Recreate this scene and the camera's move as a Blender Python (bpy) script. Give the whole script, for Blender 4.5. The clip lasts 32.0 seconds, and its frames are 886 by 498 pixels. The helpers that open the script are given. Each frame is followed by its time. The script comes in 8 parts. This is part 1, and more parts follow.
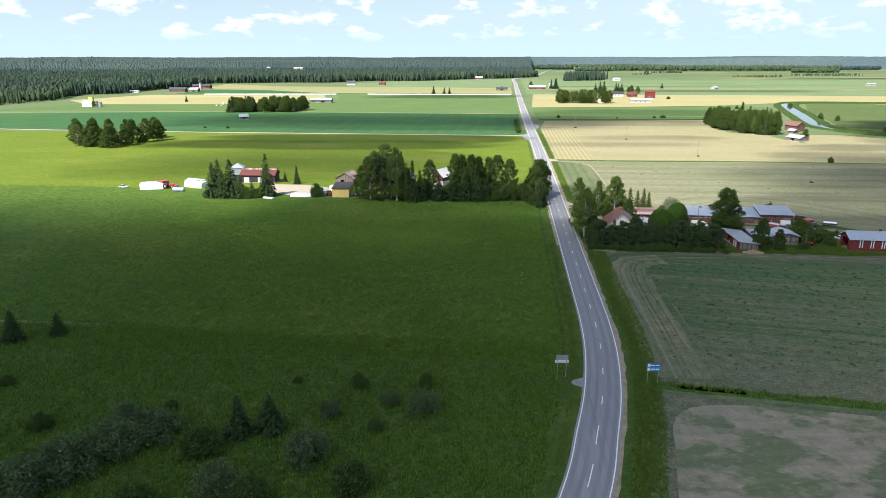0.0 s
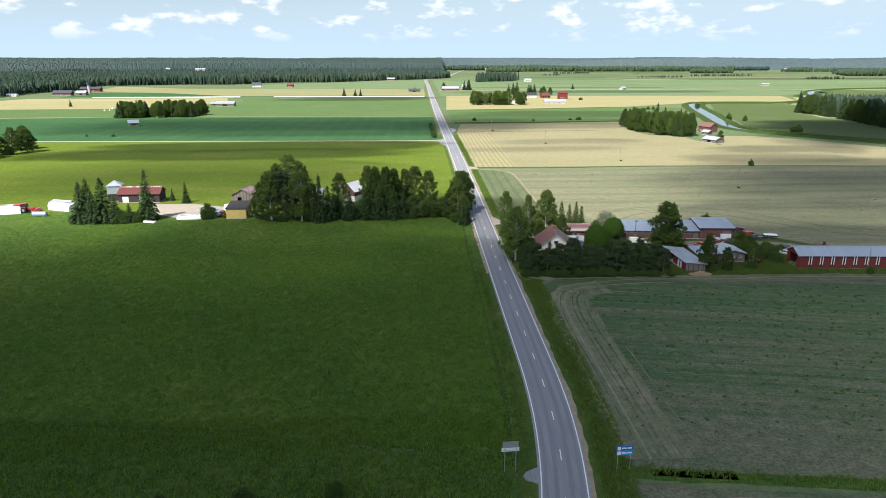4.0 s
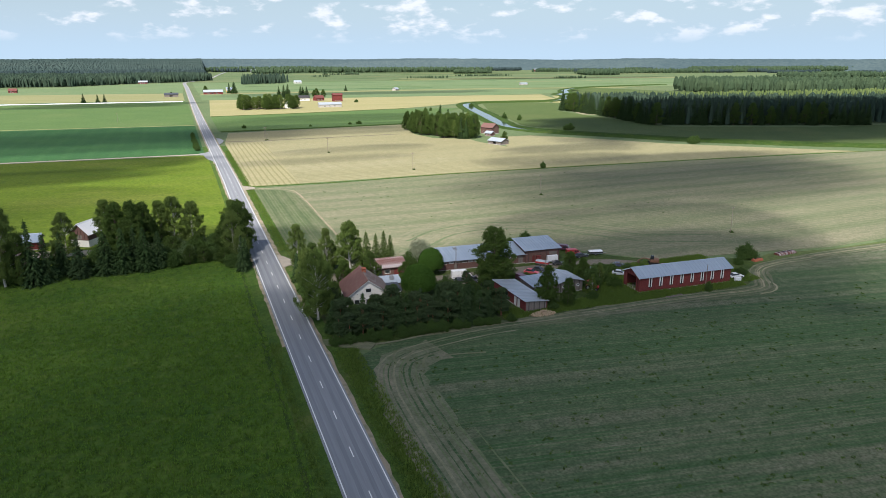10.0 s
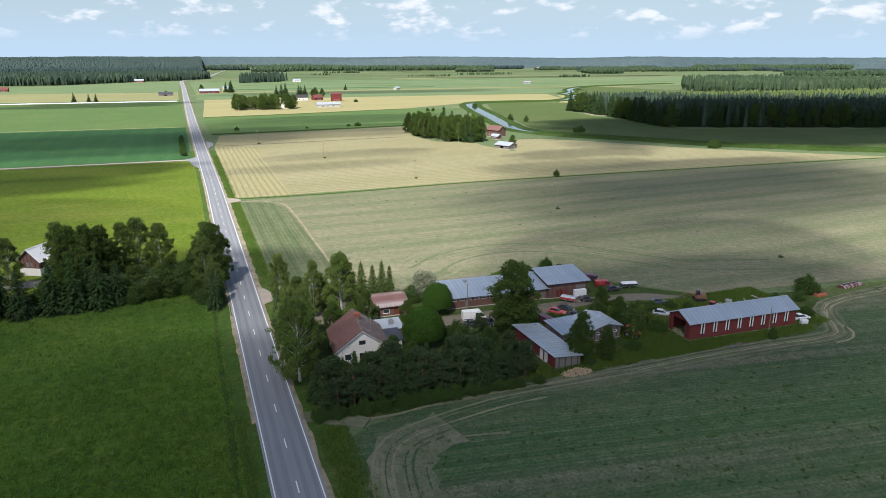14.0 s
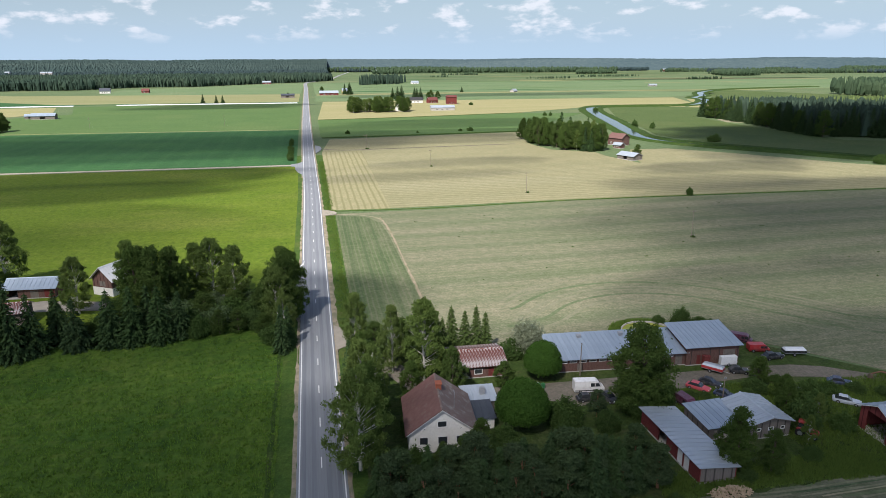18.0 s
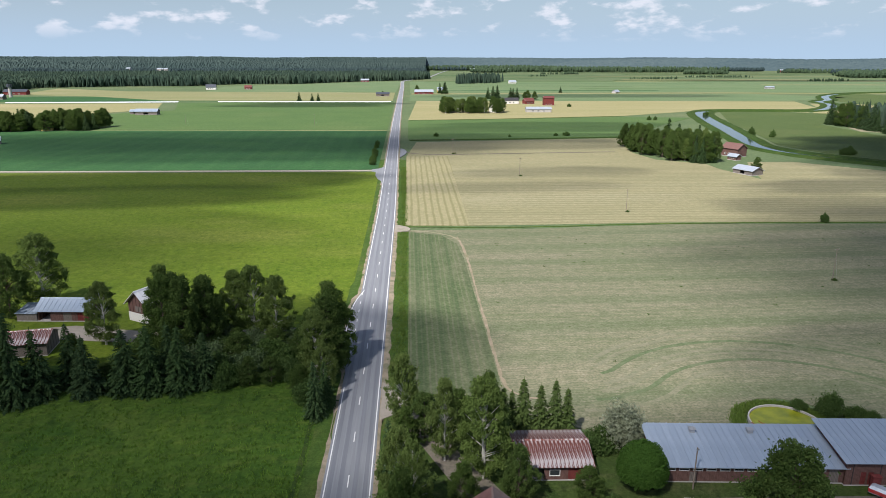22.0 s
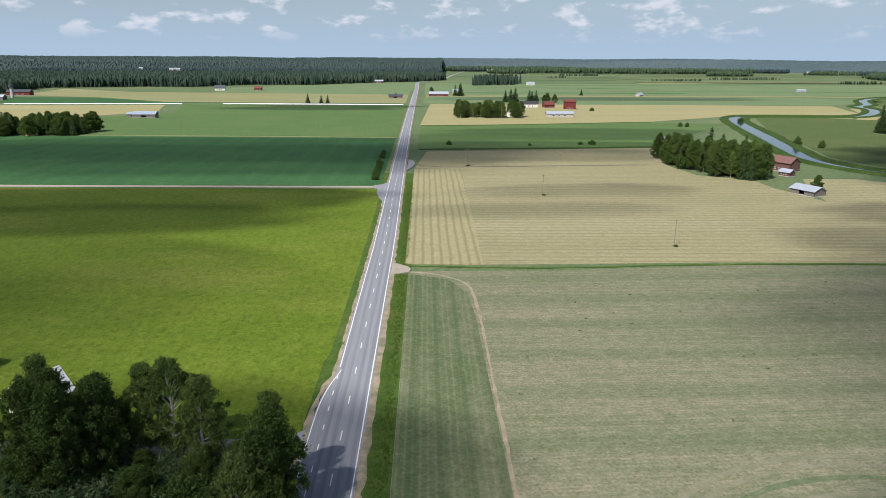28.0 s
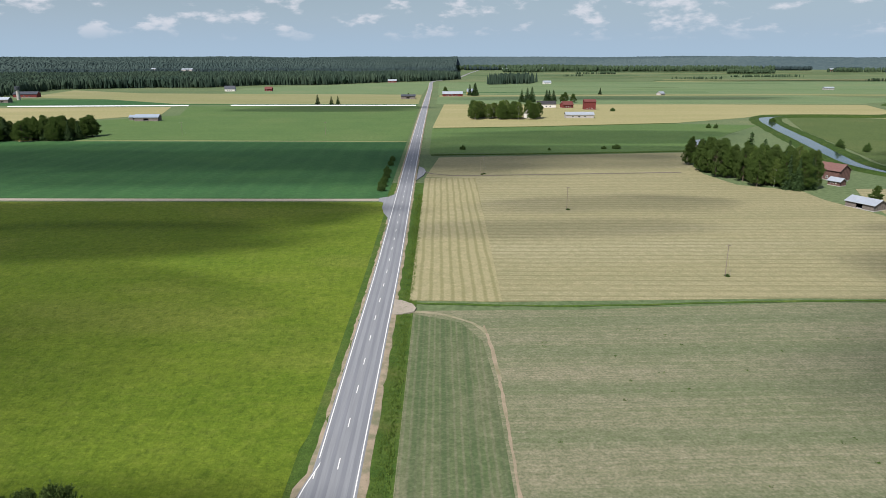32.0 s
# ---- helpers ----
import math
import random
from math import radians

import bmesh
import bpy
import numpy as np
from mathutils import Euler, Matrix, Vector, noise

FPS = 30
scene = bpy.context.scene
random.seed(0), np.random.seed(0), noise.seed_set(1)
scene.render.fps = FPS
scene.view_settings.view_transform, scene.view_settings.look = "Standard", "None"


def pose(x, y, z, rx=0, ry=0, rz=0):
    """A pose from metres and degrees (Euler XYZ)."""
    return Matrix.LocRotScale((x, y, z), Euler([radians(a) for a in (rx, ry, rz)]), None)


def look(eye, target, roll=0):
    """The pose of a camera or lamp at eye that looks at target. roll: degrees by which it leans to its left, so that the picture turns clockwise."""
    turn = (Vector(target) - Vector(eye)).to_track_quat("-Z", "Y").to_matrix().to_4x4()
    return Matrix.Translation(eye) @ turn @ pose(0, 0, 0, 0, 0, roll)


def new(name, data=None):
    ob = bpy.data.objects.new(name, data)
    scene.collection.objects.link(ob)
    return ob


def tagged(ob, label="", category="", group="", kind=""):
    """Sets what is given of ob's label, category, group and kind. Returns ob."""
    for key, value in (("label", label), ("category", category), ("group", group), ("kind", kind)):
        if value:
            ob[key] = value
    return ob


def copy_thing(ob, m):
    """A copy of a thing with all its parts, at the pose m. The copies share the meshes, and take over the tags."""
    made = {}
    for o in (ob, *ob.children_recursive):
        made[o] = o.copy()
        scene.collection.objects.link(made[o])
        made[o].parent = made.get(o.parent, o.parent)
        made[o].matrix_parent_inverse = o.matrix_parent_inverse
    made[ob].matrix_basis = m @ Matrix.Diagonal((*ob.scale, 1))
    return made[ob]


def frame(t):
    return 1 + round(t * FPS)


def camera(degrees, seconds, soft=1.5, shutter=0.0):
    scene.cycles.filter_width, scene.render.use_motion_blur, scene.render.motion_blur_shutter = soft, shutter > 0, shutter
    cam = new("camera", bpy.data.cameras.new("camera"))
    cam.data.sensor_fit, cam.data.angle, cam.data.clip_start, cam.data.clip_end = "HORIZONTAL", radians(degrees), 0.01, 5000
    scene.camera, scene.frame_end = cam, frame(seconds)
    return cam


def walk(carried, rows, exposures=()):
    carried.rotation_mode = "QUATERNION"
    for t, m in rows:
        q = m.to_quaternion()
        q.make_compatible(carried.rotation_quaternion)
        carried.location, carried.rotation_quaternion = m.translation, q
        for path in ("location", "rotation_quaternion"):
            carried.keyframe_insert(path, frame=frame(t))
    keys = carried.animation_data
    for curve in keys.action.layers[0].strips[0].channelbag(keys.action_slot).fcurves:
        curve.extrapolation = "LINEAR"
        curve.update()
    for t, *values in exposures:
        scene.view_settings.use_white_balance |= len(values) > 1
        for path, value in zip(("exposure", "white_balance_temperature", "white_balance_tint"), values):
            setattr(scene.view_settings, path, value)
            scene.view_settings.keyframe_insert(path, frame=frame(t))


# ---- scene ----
cam = camera(67.2, 32.0, 0.7)


def aim(x, y, z, heading, down, lean):
    """The pose of a camera that flies at (x, y, z), by compass heading from +y, dip below the horizon and lean, in degrees."""
    a, b = radians(heading), radians(down)
    ahead = Vector((math.sin(a) * math.cos(b), math.cos(a) * math.cos(b), -math.sin(b)))
    eye = Vector((x, y, z))
    return look(eye, eye + ahead * 50, lean)


FLIGHT = [
    # seconds, x, y, z, heading, dip, lean
    (0, -21.90, -98.22, 60.38, -5.399, 16.082, -0.090),
    (0.5, -22.10, -94.24, 60.30, -5.444, 16.067, -0.061),
    (1, -22.30, -90.23, 60.26, -5.487, 16.073, -0.074),
    (1.5, -22.45, -86.17, 60.26, -5.524, 16.071, -0.067),
    (2, -22.57, -82.12, 60.29, -2.351, 16.036, 0.002),
    (2.5, -22.68, -78.11, 60.33, -0.113, 16.056, 0.010),
    (4.5, -23.33, -62.49, 60.40, 2.047, 16.018, -0.028),
    (5, -23.32, -58.52, 60.38, 2.041, 16.036, -0.062),
    (5.5, -23.25, -54.54, 60.34, 4.419, 16.001, -0.056),
    (6, -23.17, -50.58, 60.29, 5.914, 16.004, -0.051),
    (6.5, -23.01, -46.60, 60.22, 5.888, 15.987, -0.072),
    (7, -22.74, -42.51, 60.13, 5.859, 15.984, -0.142),
    (7.5, -22.35, -38.33, 60.04, 6.068, 15.993, -0.174),
    (8, -21.89, -34.14, 59.93, 13.653, 15.932, -0.044),
    (8.5, -21.42, -30.00, 59.81, 15.859, 15.931, 0.006),
    (9, -20.90, -25.93, 59.70, 17.910, 15.922, -0.006),
    (9.5, -20.28, -21.93, 59.61, 19.846, 15.941, 0.025),
    (10, -19.54, -18.00, 59.54, 21.068, 15.924, 0.026),
    (10.5, -18.68, -14.14, 59.51, 21.043, 15.912, 0.035),
    (11, -17.71, -10.35, 59.50, 21.052, 15.895, 0.050),
    (11.5, -16.60, -6.59, 59.50, 21.037, 15.894, 0.059),
    (12, -15.39, -2.87, 59.52, 20.988, 15.909, 0.108),
    (12.5, -14.11, 0.84, 59.55, 20.971, 15.935, 0.091),
    (13, -12.79, 4.54, 59.62, 20.986, 15.952, 0.038),
    (13.5, -11.46, 8.25, 59.74, 20.931, 16.017, 0.081),
    (14, -10.10, 11.94, 59.88, 20.984, 16.079, 0.065),
    (14.5, -8.72, 15.63, 59.97, 20.966, 16.095, 0.063),
    (16.5, -3.14, 30.33, 59.66, 20.953, 15.873, 0.098),
    (17, -1.72, 33.98, 59.70, 19.900, 15.866, 0.070),
    (17.5, -0.23, 37.63, 59.79, 12.819, 15.903, -0.064),
    (18, 1.25, 41.30, 59.91, 11.050, 15.929, -0.182),
    (18.5, 2.64, 44.99, 60.04, 11.045, 15.960, -0.153),
    (19, 3.91, 48.69, 60.17, 9.278, 16.025, -0.125),
    (19.5, 5.05, 52.39, 60.28, 8.768, 16.009, -0.091),
    (20, 6.09, 56.08, 60.37, 8.532, 16.035, -0.027),
    (20.5, 7.02, 59.79, 60.44, 8.402, 16.018, 0.075),
    (21, 7.87, 63.50, 60.51, 6.431, 16.035, 0.096),
    (21.5, 8.72, 67.20, 60.57, 3.447, 16.047, 0.063),
    (22, 9.59, 70.93, 60.61, 2.885, 16.054, 0.137),
    (22.5, 10.47, 74.77, 60.62, 2.822, 16.035, 0.167),
    (23, 11.25, 78.72, 60.60, 2.826, 16.033, 0.215),
    (23.5, 11.88, 82.78, 60.57, 1.764, 16.029, 0.212),
    (24, 12.32, 86.88, 60.56, 1.485, 16.042, 0.181),
    (24.5, 12.56, 90.94, 60.58, 1.491, 16.074, 0.184),
    (25, 12.65, 94.95, 60.63, 1.572, 16.087, 0.220),
    (25.5, 12.76, 98.93, 60.68, 1.599, 16.099, 0.238),
    (27.5, 13.83, 114.62, 60.69, 1.502, 16.072, 0.258),
    (28, 14.08, 118.54, 60.71, 1.518, 16.008, 0.329),
    (28.5, 14.33, 122.49, 60.75, 1.490, 16.063, 0.246),
    (29, 14.58, 126.47, 60.80, 1.471, 16.109, 0.184),
    (29.5, 14.83, 130.46, 60.84, 1.453, 16.127, 0.147),
    (30, 15.08, 134.43, 60.85, 1.121, 16.107, 0.166),
    (30.5, 15.34, 138.39, 60.86, 1.085, 16.121, 0.129),
    (31, 15.57, 142.40, 60.86, 0.988, 16.101, 0.050),
    (31.5, 15.74, 146.50, 60.86, 1.012, 16.170, -0.030),
    (32, 15.78, 150.74, 60.90, 0.202, 16.114, -0.048),
]
EXPOSURES = [(0, 1.12, 6450, 13), (3, 1.0, 6450, 13), (8, 0.78, 6400, 13), (14, 0.72, 6350, 13), (19, 0.55, 6280, 14.5), (25, 0.42, 6220, 15.5), (32, 0.22, 6350, 14)]
walk(cam, [(r[0], aim(*r[1:])) for r in FLIGHT], EXPOSURES)

# ---- world, sun and clouds ----
SUN_EL, SUN_AZ = radians(50), radians(216)   # azimuth clockwise from +y
TO_SUN = Vector((math.sin(SUN_AZ) * math.cos(SUN_EL), math.cos(SUN_AZ) * math.cos(SUN_EL), math.sin(SUN_EL)))
world = bpy.data.worlds.new("sky")
scene.world = world
world.use_nodes = True
wn, wl = world.node_tree.nodes, world.node_tree.links
wn.clear()
w_out = wn.new("ShaderNodeOutputWorld")
w_bg = wn.new("ShaderNodeBackground")
w_sky = wn.new("ShaderNodeTexSky")
w_sky.sky_type = "NISHITA"
w_sky.sun_disc = False
w_sky.sun_elevation, w_sky.sun_rotation = SUN_EL, SUN_AZ
w_sky.altitude, w_sky.air_density, w_sky.dust_density, w_sky.ozone_density = 60, 1.0, 1.6, 1.6
w_co = wn.new("ShaderNodeTexCoord")
w_map = wn.new("ShaderNodeMapping")
w_map.inputs["Scale"].default_value = (1.0, 1.0, 2.5)
w_map.inputs["Location"].default_value = (0.37, 0.2, 0.0)
w_noise = wn.new("ShaderNodeTexNoise")
w_noise.inputs["Scale"].default_value = 19.0
w_noise.inputs["Detail"].default_value = 7.0
w_noise.inputs["Roughness"].default_value = 0.55
w_ramp = wn.new("ShaderNodeMapRange")
w_ramp.interpolation_type = "SMOOTHSTEP"
w_ramp.inputs["From Min"].default_value, w_ramp.inputs["From Max"].default_value = 0.515, 0.66
w_ramp.inputs["To Max"].default_value = 0.62
w_sep = wn.new("ShaderNodeSeparateXYZ")
w_low = wn.new("ShaderNodeMapRange")
w_low.inputs["From Min"].default_value, w_low.inputs["From Max"].default_value = 0.02, 0.042
w_mul = wn.new("ShaderNodeMath")
w_mul.operation = "MULTIPLY"
w_mix = wn.new("ShaderNodeMix")
w_mix.data_type = "RGBA"
w_mix.inputs["B"].default_value = (9.3, 9.3, 9.6, 1)
wl.new(w_co.outputs["Generated"], w_map.inputs["Vector"])
wl.new(w_map.outputs["Vector"], w_noise.inputs["Vector"])
wl.new(w_noise.outputs["Fac"], w_ramp.inputs["Value"])
wl.new(w_co.outputs["Generated"], w_sep.inputs["Vector"])
wl.new(w_sep.outputs["Z"], w_low.inputs["Value"])
wl.new(w_ramp.outputs["Result"], w_mul.inputs[0])
wl.new(w_low.outputs["Result"], w_mul.inputs[1])
wl.new(w_mul.outputs["Value"], w_mix.inputs["Factor"])
w_haze = wn.new("ShaderNodeMix")
w_haze.data_type = "RGBA"
w_haze.inputs["B"].default_value = (4.4, 5.95, 7.3, 1)
w_rise = wn.new("ShaderNodeMapRange")
w_rise.interpolation_type = "SMOOTHSTEP"
w_rise.inputs["From Min"].default_value, w_rise.inputs["From Max"].default_value = 0.0, 0.14
w_rise.inputs["To Min"].default_value, w_rise.inputs["To Max"].default_value = 1.0, 0.0
wl.new(w_sep.outputs["Z"], w_rise.inputs["Value"])
wl.new(w_rise.outputs["Result"], w_haze.inputs["Factor"])
wl.new(w_sky.outputs["Color"], w_haze.inputs["A"])
wl.new(w_haze.outputs["Result"], w_mix.inputs["A"])
wl.new(w_mix.outputs["Result"], w_bg.inputs["Color"])
wl.new(w_bg.outputs["Background"], w_out.inputs["Surface"])
w_bg.inputs["Strength"].default_value = 0.075

sun = new("sun", bpy.data.lights.new("sun", "SUN"))
sun.data.energy, sun.data.angle, sun.data.color = 5.0, radians(0.53), (1.0, 0.95, 0.87)
sun.matrix_world = look(TO_SUN * 100, (0, 0, 0))


CLOUDS = [
    # x, y, half length, half width, turn, thickness, squareness, raggedness, softness
    (-400, -64, 520, 225, 0, 0.92, 8.0, 0.3, 0.26), (52, 42, 132, 120, 0, 0.45), (345, -8, 225, 128, 0, 0.7), (-150, 362, 150, 31, 3, 0.75), (-130, 512, 250, 78, 0, 0.46), (214, 247, 128, 60, 3, 0.68, 3.0, 0.8, 0.26), (460, 432, 252, 124, -8, 0.95),
    (75, 524, 125, 36, 0, 0.45), (110, 612, 140, 28, 0, 0.42), (-110, 850, 130, 30, 0, 0.6), (250, 1000, 300, 30, 0, 0.5), (900, 1500, 500, 70, 0, 0.4),
    (110, 140, 74, 46, 0, 0.52), (196, 334, 66, 22, 0, 0.5), (60, 378, 70, 16, 4, 0.3), (-62, 166, 72, 38, 0, 0.64, 4.0, 0.5, 0.2), (-150, 264, 112, 50, 0, 0.42, 3.0, 0.8, 0.3),
]


# ---- materials ----
def rgb(c):
    return (c[0], c[1], c[2], 1.0)


class Nodes:
    """A node material with a few short cuts."""

    def __init__(self, name):
        self.mat = bpy.data.materials.new(name)
        self.mat.use_nodes = True
        self.tree = self.mat.node_tree
        self.tree.nodes.clear()
        self.out = self.add("ShaderNodeOutputMaterial")

    def add(self, kind, **values):
        node = self.tree.nodes.new(kind)
        for key, value in values.items():
            node.inputs[key.replace("_", " ")].default_value = value
        return node

    def link(self, a, b):
        self.tree.links.new(a, b)

    def position(self, scale=(1, 1, 1), turn=0.0, local=False):
        m = self.add("ShaderNodeMapping")
        m.inputs["Scale"].default_value = scale
        m.inputs["Rotation"].default_value = (0, 0, radians(turn))
        if local:
            self.link(self.add("ShaderNodeTexCoord").outputs["Object"], m.inputs["Vector"])
        else:
            self.link(self.add("ShaderNodeNewGeometry").outputs["Position"], m.inputs["Vector"])
        return m.outputs["Vector"]

    def slanted(self, scale, turn):
        """Position turned first and stretched after, so that streaks run aslant."""
        m = self.add("ShaderNodeMapping")
        m.inputs["Scale"].default_value = scale
        self.link(self.position((1, 1, 1), turn), m.inputs["Vector"])
        return m.outputs["Vector"]

    def noise(self, vector, scale, detail=4.0, rough=0.55):
        n = self.add("ShaderNodeTexNoise", Scale=scale, Detail=detail, Roughness=rough)
        self.link(vector, n.inputs["Vector"])
        return n.outputs["Fac"]

    def span(self, value, lo, hi, a=0.0, b=1.0):
        r = self.add("ShaderNodeMapRange", From_Min=lo, From_Max=hi, To_Min=a, To_Max=b)
        self.link(value, r.inputs["Value"])
        return r.outputs["Result"]

    def mix(self, factor, a, b):
        m = self.add("ShaderNodeMix")
        m.data_type = "RGBA"
        for key, value in (("Factor", factor), ("A", a), ("B", b)):
            if isinstance(value, (tuple, list)):
                m.inputs[key].default_value = rgb(value)
            elif isinstance(value, float):
                m.inputs[key].default_value = value
            else:
                self.link(value, m.inputs[key])
        return m.outputs["Result"]

    def math(self, kind, a, b=0.0):
        m = self.add("ShaderNodeMath")
        m.operation = kind
        for i, value in enumerate((a, b)):
            if isinstance(value, (int, float)):
                m.inputs[i].default_value = value
            else:
                self.link(value, m.inputs[i])
        return m.outputs["Value"]

    def done(self, color, rough=0.9, metal=0.0, height=None, depth=0.05, strength=0.5, spec=0.3):
        p = self.add("ShaderNodeBsdfPrincipled", Roughness=rough, Metallic=metal)
        p.inputs["Specular IOR Level"].default_value = spec
        if isinstance(color, (tuple, list)):
            p.inputs["Base Color"].default_value = rgb(color)
        else:
            self.link(color, p.inputs["Base Color"])
        if height is not None:
            b = self.add("ShaderNodeBump", Strength=strength, Distance=depth)
            self.link(height, b.inputs["Height"])
            self.link(b.outputs["Normal"], p.inputs["Normal"])
        self.link(p.outputs["BSDF"], self.out.inputs["Surface"])
        return self.mat


def field_material(name, base, other, patch, rows=None, grain=2.2, broad=0.03, patch_at=(0.52, 0.66), turn=0.0, stretch=(1, 1, 1), depth=0.25, tufts=0.55, gleam=0.35, lush=0.0, thin=None):
    """Crop or grass: fine grain, broad drifts of another colour and patches of a third. rows: (turn, spacing, share,
    colour); lush: paler swaths, and shade in the gaps of tall grass painted dark; thin: the stretch of y over which the
    crop thins out southwards.
    """
    n = Nodes(name)
    v = n.slanted(stretch, turn)
    fine = n.noise(n.position(), grain, 5.0, 0.65)
    drift = n.noise(v, broad * 3, 5.0, 0.6)
    color = n.mix(n.span(drift, 0.35, 0.65), base, other)
    blot = n.noise(v, broad, 6.0, 0.62)
    color = n.mix(n.span(blot, patch_at[0], patch_at[1], 0.0, 0.85), color, patch)
    for turned, spacing, share, tone in rows or ():
        w = n.add("ShaderNodeTexWave", Scale=2 * math.pi / spacing / 20.0, Distortion=1.2, Detail=2.0)
        w.inputs["Detail Scale"].default_value = 0.5
        n.link(n.position((1, 1, 0), turned), w.inputs["Vector"])
        color = n.mix(n.math("MULTIPLY", n.span(w.outputs["Fac"], 0.55, 0.95), share), color, tone)
    if thin:
        axes = n.add("ShaderNodeSeparateXYZ")
        n.link(n.position(), axes.inputs["Vector"])
        poor = n.math("ADD", n.span(axes.outputs["Y"], thin[1], thin[0]), n.math("MULTIPLY", n.math("SUBTRACT", n.noise(n.slanted((0.10, 1.3, 1), turn), 0.16, 6.0, 0.68), 0.5), 3.2))
        color = n.mix(n.span(poor, 0.45, 1.1, 0.0, 0.62), color, patch)
    if lush:
        swath = n.noise(n.position((1.0, 2.3, 1), 24), 0.17, 6.0, 0.68)
        color = n.mix(n.span(swath, 0.50, 0.64, 0.0, lush), color, patch)
        # shade in the gaps between the grass, painted as a darker base colour
        gap_shade = n.noise(n.position((1.5, 0.8, 1), -15), 0.42, 6.0, 0.72)
        color = n.mix(n.span(gap_shade, 0.50, 0.36, 0.0, lush * 1.25), color, (base[0] * 0.32, base[1] * 0.38, base[2] * 0.5))
    clump = n.noise(n.position(), 0.38, 4.0, 0.6)
    color = n.mix(n.span(clump, 0.40, 0.64, 0.38, 0.0), color, (base[0] * 0.5, base[1] * 0.6, base[2] * 0.5))
    # highlights on the crop painted in as brighter blots of colour
    sheen = n.noise(n.position((0.7, 1.3, 1)), 0.9, 5.0, 0.7)
    color = n.mix(n.span(sheen, 0.52, 0.72, 0.0, gleam), color, (other[0] * 1.5, other[1] * 1.38, other[2] * 1.6))
    # tufts: how much darker the colour gets where the fine bump is low
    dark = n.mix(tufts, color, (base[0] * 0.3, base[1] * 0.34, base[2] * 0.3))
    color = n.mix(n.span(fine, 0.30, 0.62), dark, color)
    return n.done(color, 0.95, 0.0, fine, depth, 0.7, 0.15)


def plain_material(name, base, other, scale=1.5, rough=0.8, metal=0.0, stretch=(1, 1, 1), bump=0.02, stain=None, stain_at=(0.55, 0.7), spec=0.3, local=True):
    n = Nodes(name)
    v = n.position(stretch, 0, local)
    fine = n.noise(v, scale * 6, 4.0, 0.6)
    wide = n.noise(v, scale, 5.0, 0.6)
    color = n.mix(n.span(wide, 0.3, 0.7), base, other)
    color = n.mix(n.span(fine, 0.35, 0.75, 0.0, 0.35), color, (base[0] * 0.55, base[1] * 0.55, base[2] * 0.55))
    if stain:
        color = n.mix(n.span(n.noise(v, scale * 0.5, 6.0, 0.65), stain_at[0], stain_at[1]), color, stain)
    return n.done(color, rough, metal, fine, bump, 0.4, spec)


def board_material(name, base, other, spacing=0.16, across="x"):
    """Upright boards: dark joints every spacing, streaked grain along the boards."""
    n = Nodes(name)
    stretch = (6, 6, 0.35)
    v = n.position(stretch, 0, True)
    grain = n.noise(v, 2.0, 4.0, 0.6)
    color = n.mix(n.span(grain, 0.3, 0.7), base, other)
    w = n.add("ShaderNodeTexWave", Scale=2 * math.pi / spacing / 20.0, Distortion=0.15)
    n.link(n.position((1, 1, 0), 8, True), w.inputs["Vector"])
    joint = n.span(w.outputs["Fac"], 0.0, 0.12)
    color = n.mix(joint, (base[0] * 0.3, base[1] * 0.3, base[2] * 0.3), color)
    return n.done(color, 0.9, 0.0, joint, 0.02, 0.6, 0.15)


def sheet_roof_material(name, base, other, rust=None, rust_at=(0.5, 0.7), metal=0.35, rough=0.5):
    n = Nodes(name)
    v = n.position((1, 1, 1), 0, True)
    wide = n.noise(v, 0.35, 5.0, 0.6)
    color = n.mix(n.span(wide, 0.35, 0.65), base, other)
    run = n.noise(n.position((1.6, 0.16, 0.16), 0, True), 1.4, 5.0, 0.65)
    color = n.mix(n.span(run, 0.45, 0.8, 0.0, 0.45), color, (base[0] * 0.55, base[1] * 0.55, base[2] * 0.55))
    each = n.add("ShaderNodeObjectInfo").outputs["Random"]
    color = n.mix(n.span(each, 0, 1, 0.0, 0.45), color, (base[0] * 0.72, base[1] * 0.74, base[2] * 0.76))
    if rust:
        color = n.mix(n.span(run, rust_at[0], rust_at[1]), color, rust)
    return n.done(color, rough, metal, run, 0.01, 0.3, 0.4)


def leaf_material(name, base, other, light=0.3):
    """Foliage: each leaf and each tree a little different, light passing through."""
    n = Nodes(name)
    island = n.add("ShaderNodeNewGeometry").outputs["Random Per Island"]
    each = n.add("ShaderNodeObjectInfo").outputs["Random"]
    color = n.mix(n.span(island, 0, 1, 0.15, 0.75), base, other)
    color = n.mix(n.span(each, 0, 1, 0.0, 0.5), color, (other[0] * 0.8, other[1] * 0.95, other[2] * 0.7))
    color = n.mix(n.span(island, 0.0, 0.3, 0.5, 0.0), color, (base[0] * 0.45, base[1] * 0.45, base[2] * 0.45))
    d, t, m = n.add("ShaderNodeBsdfDiffuse"), n.add("ShaderNodeBsdfTranslucent"), n.add("ShaderNodeMixShader", Fac=light)
    n.link(color, d.inputs["Color"])
    n.link(color, t.inputs["Color"])
    n.link(d.outputs["BSDF"], m.inputs[1])
    n.link(t.outputs["BSDF"], m.inputs[2])
    n.link(m.outputs["Shader"], n.out.inputs["Surface"])
    return n.mat


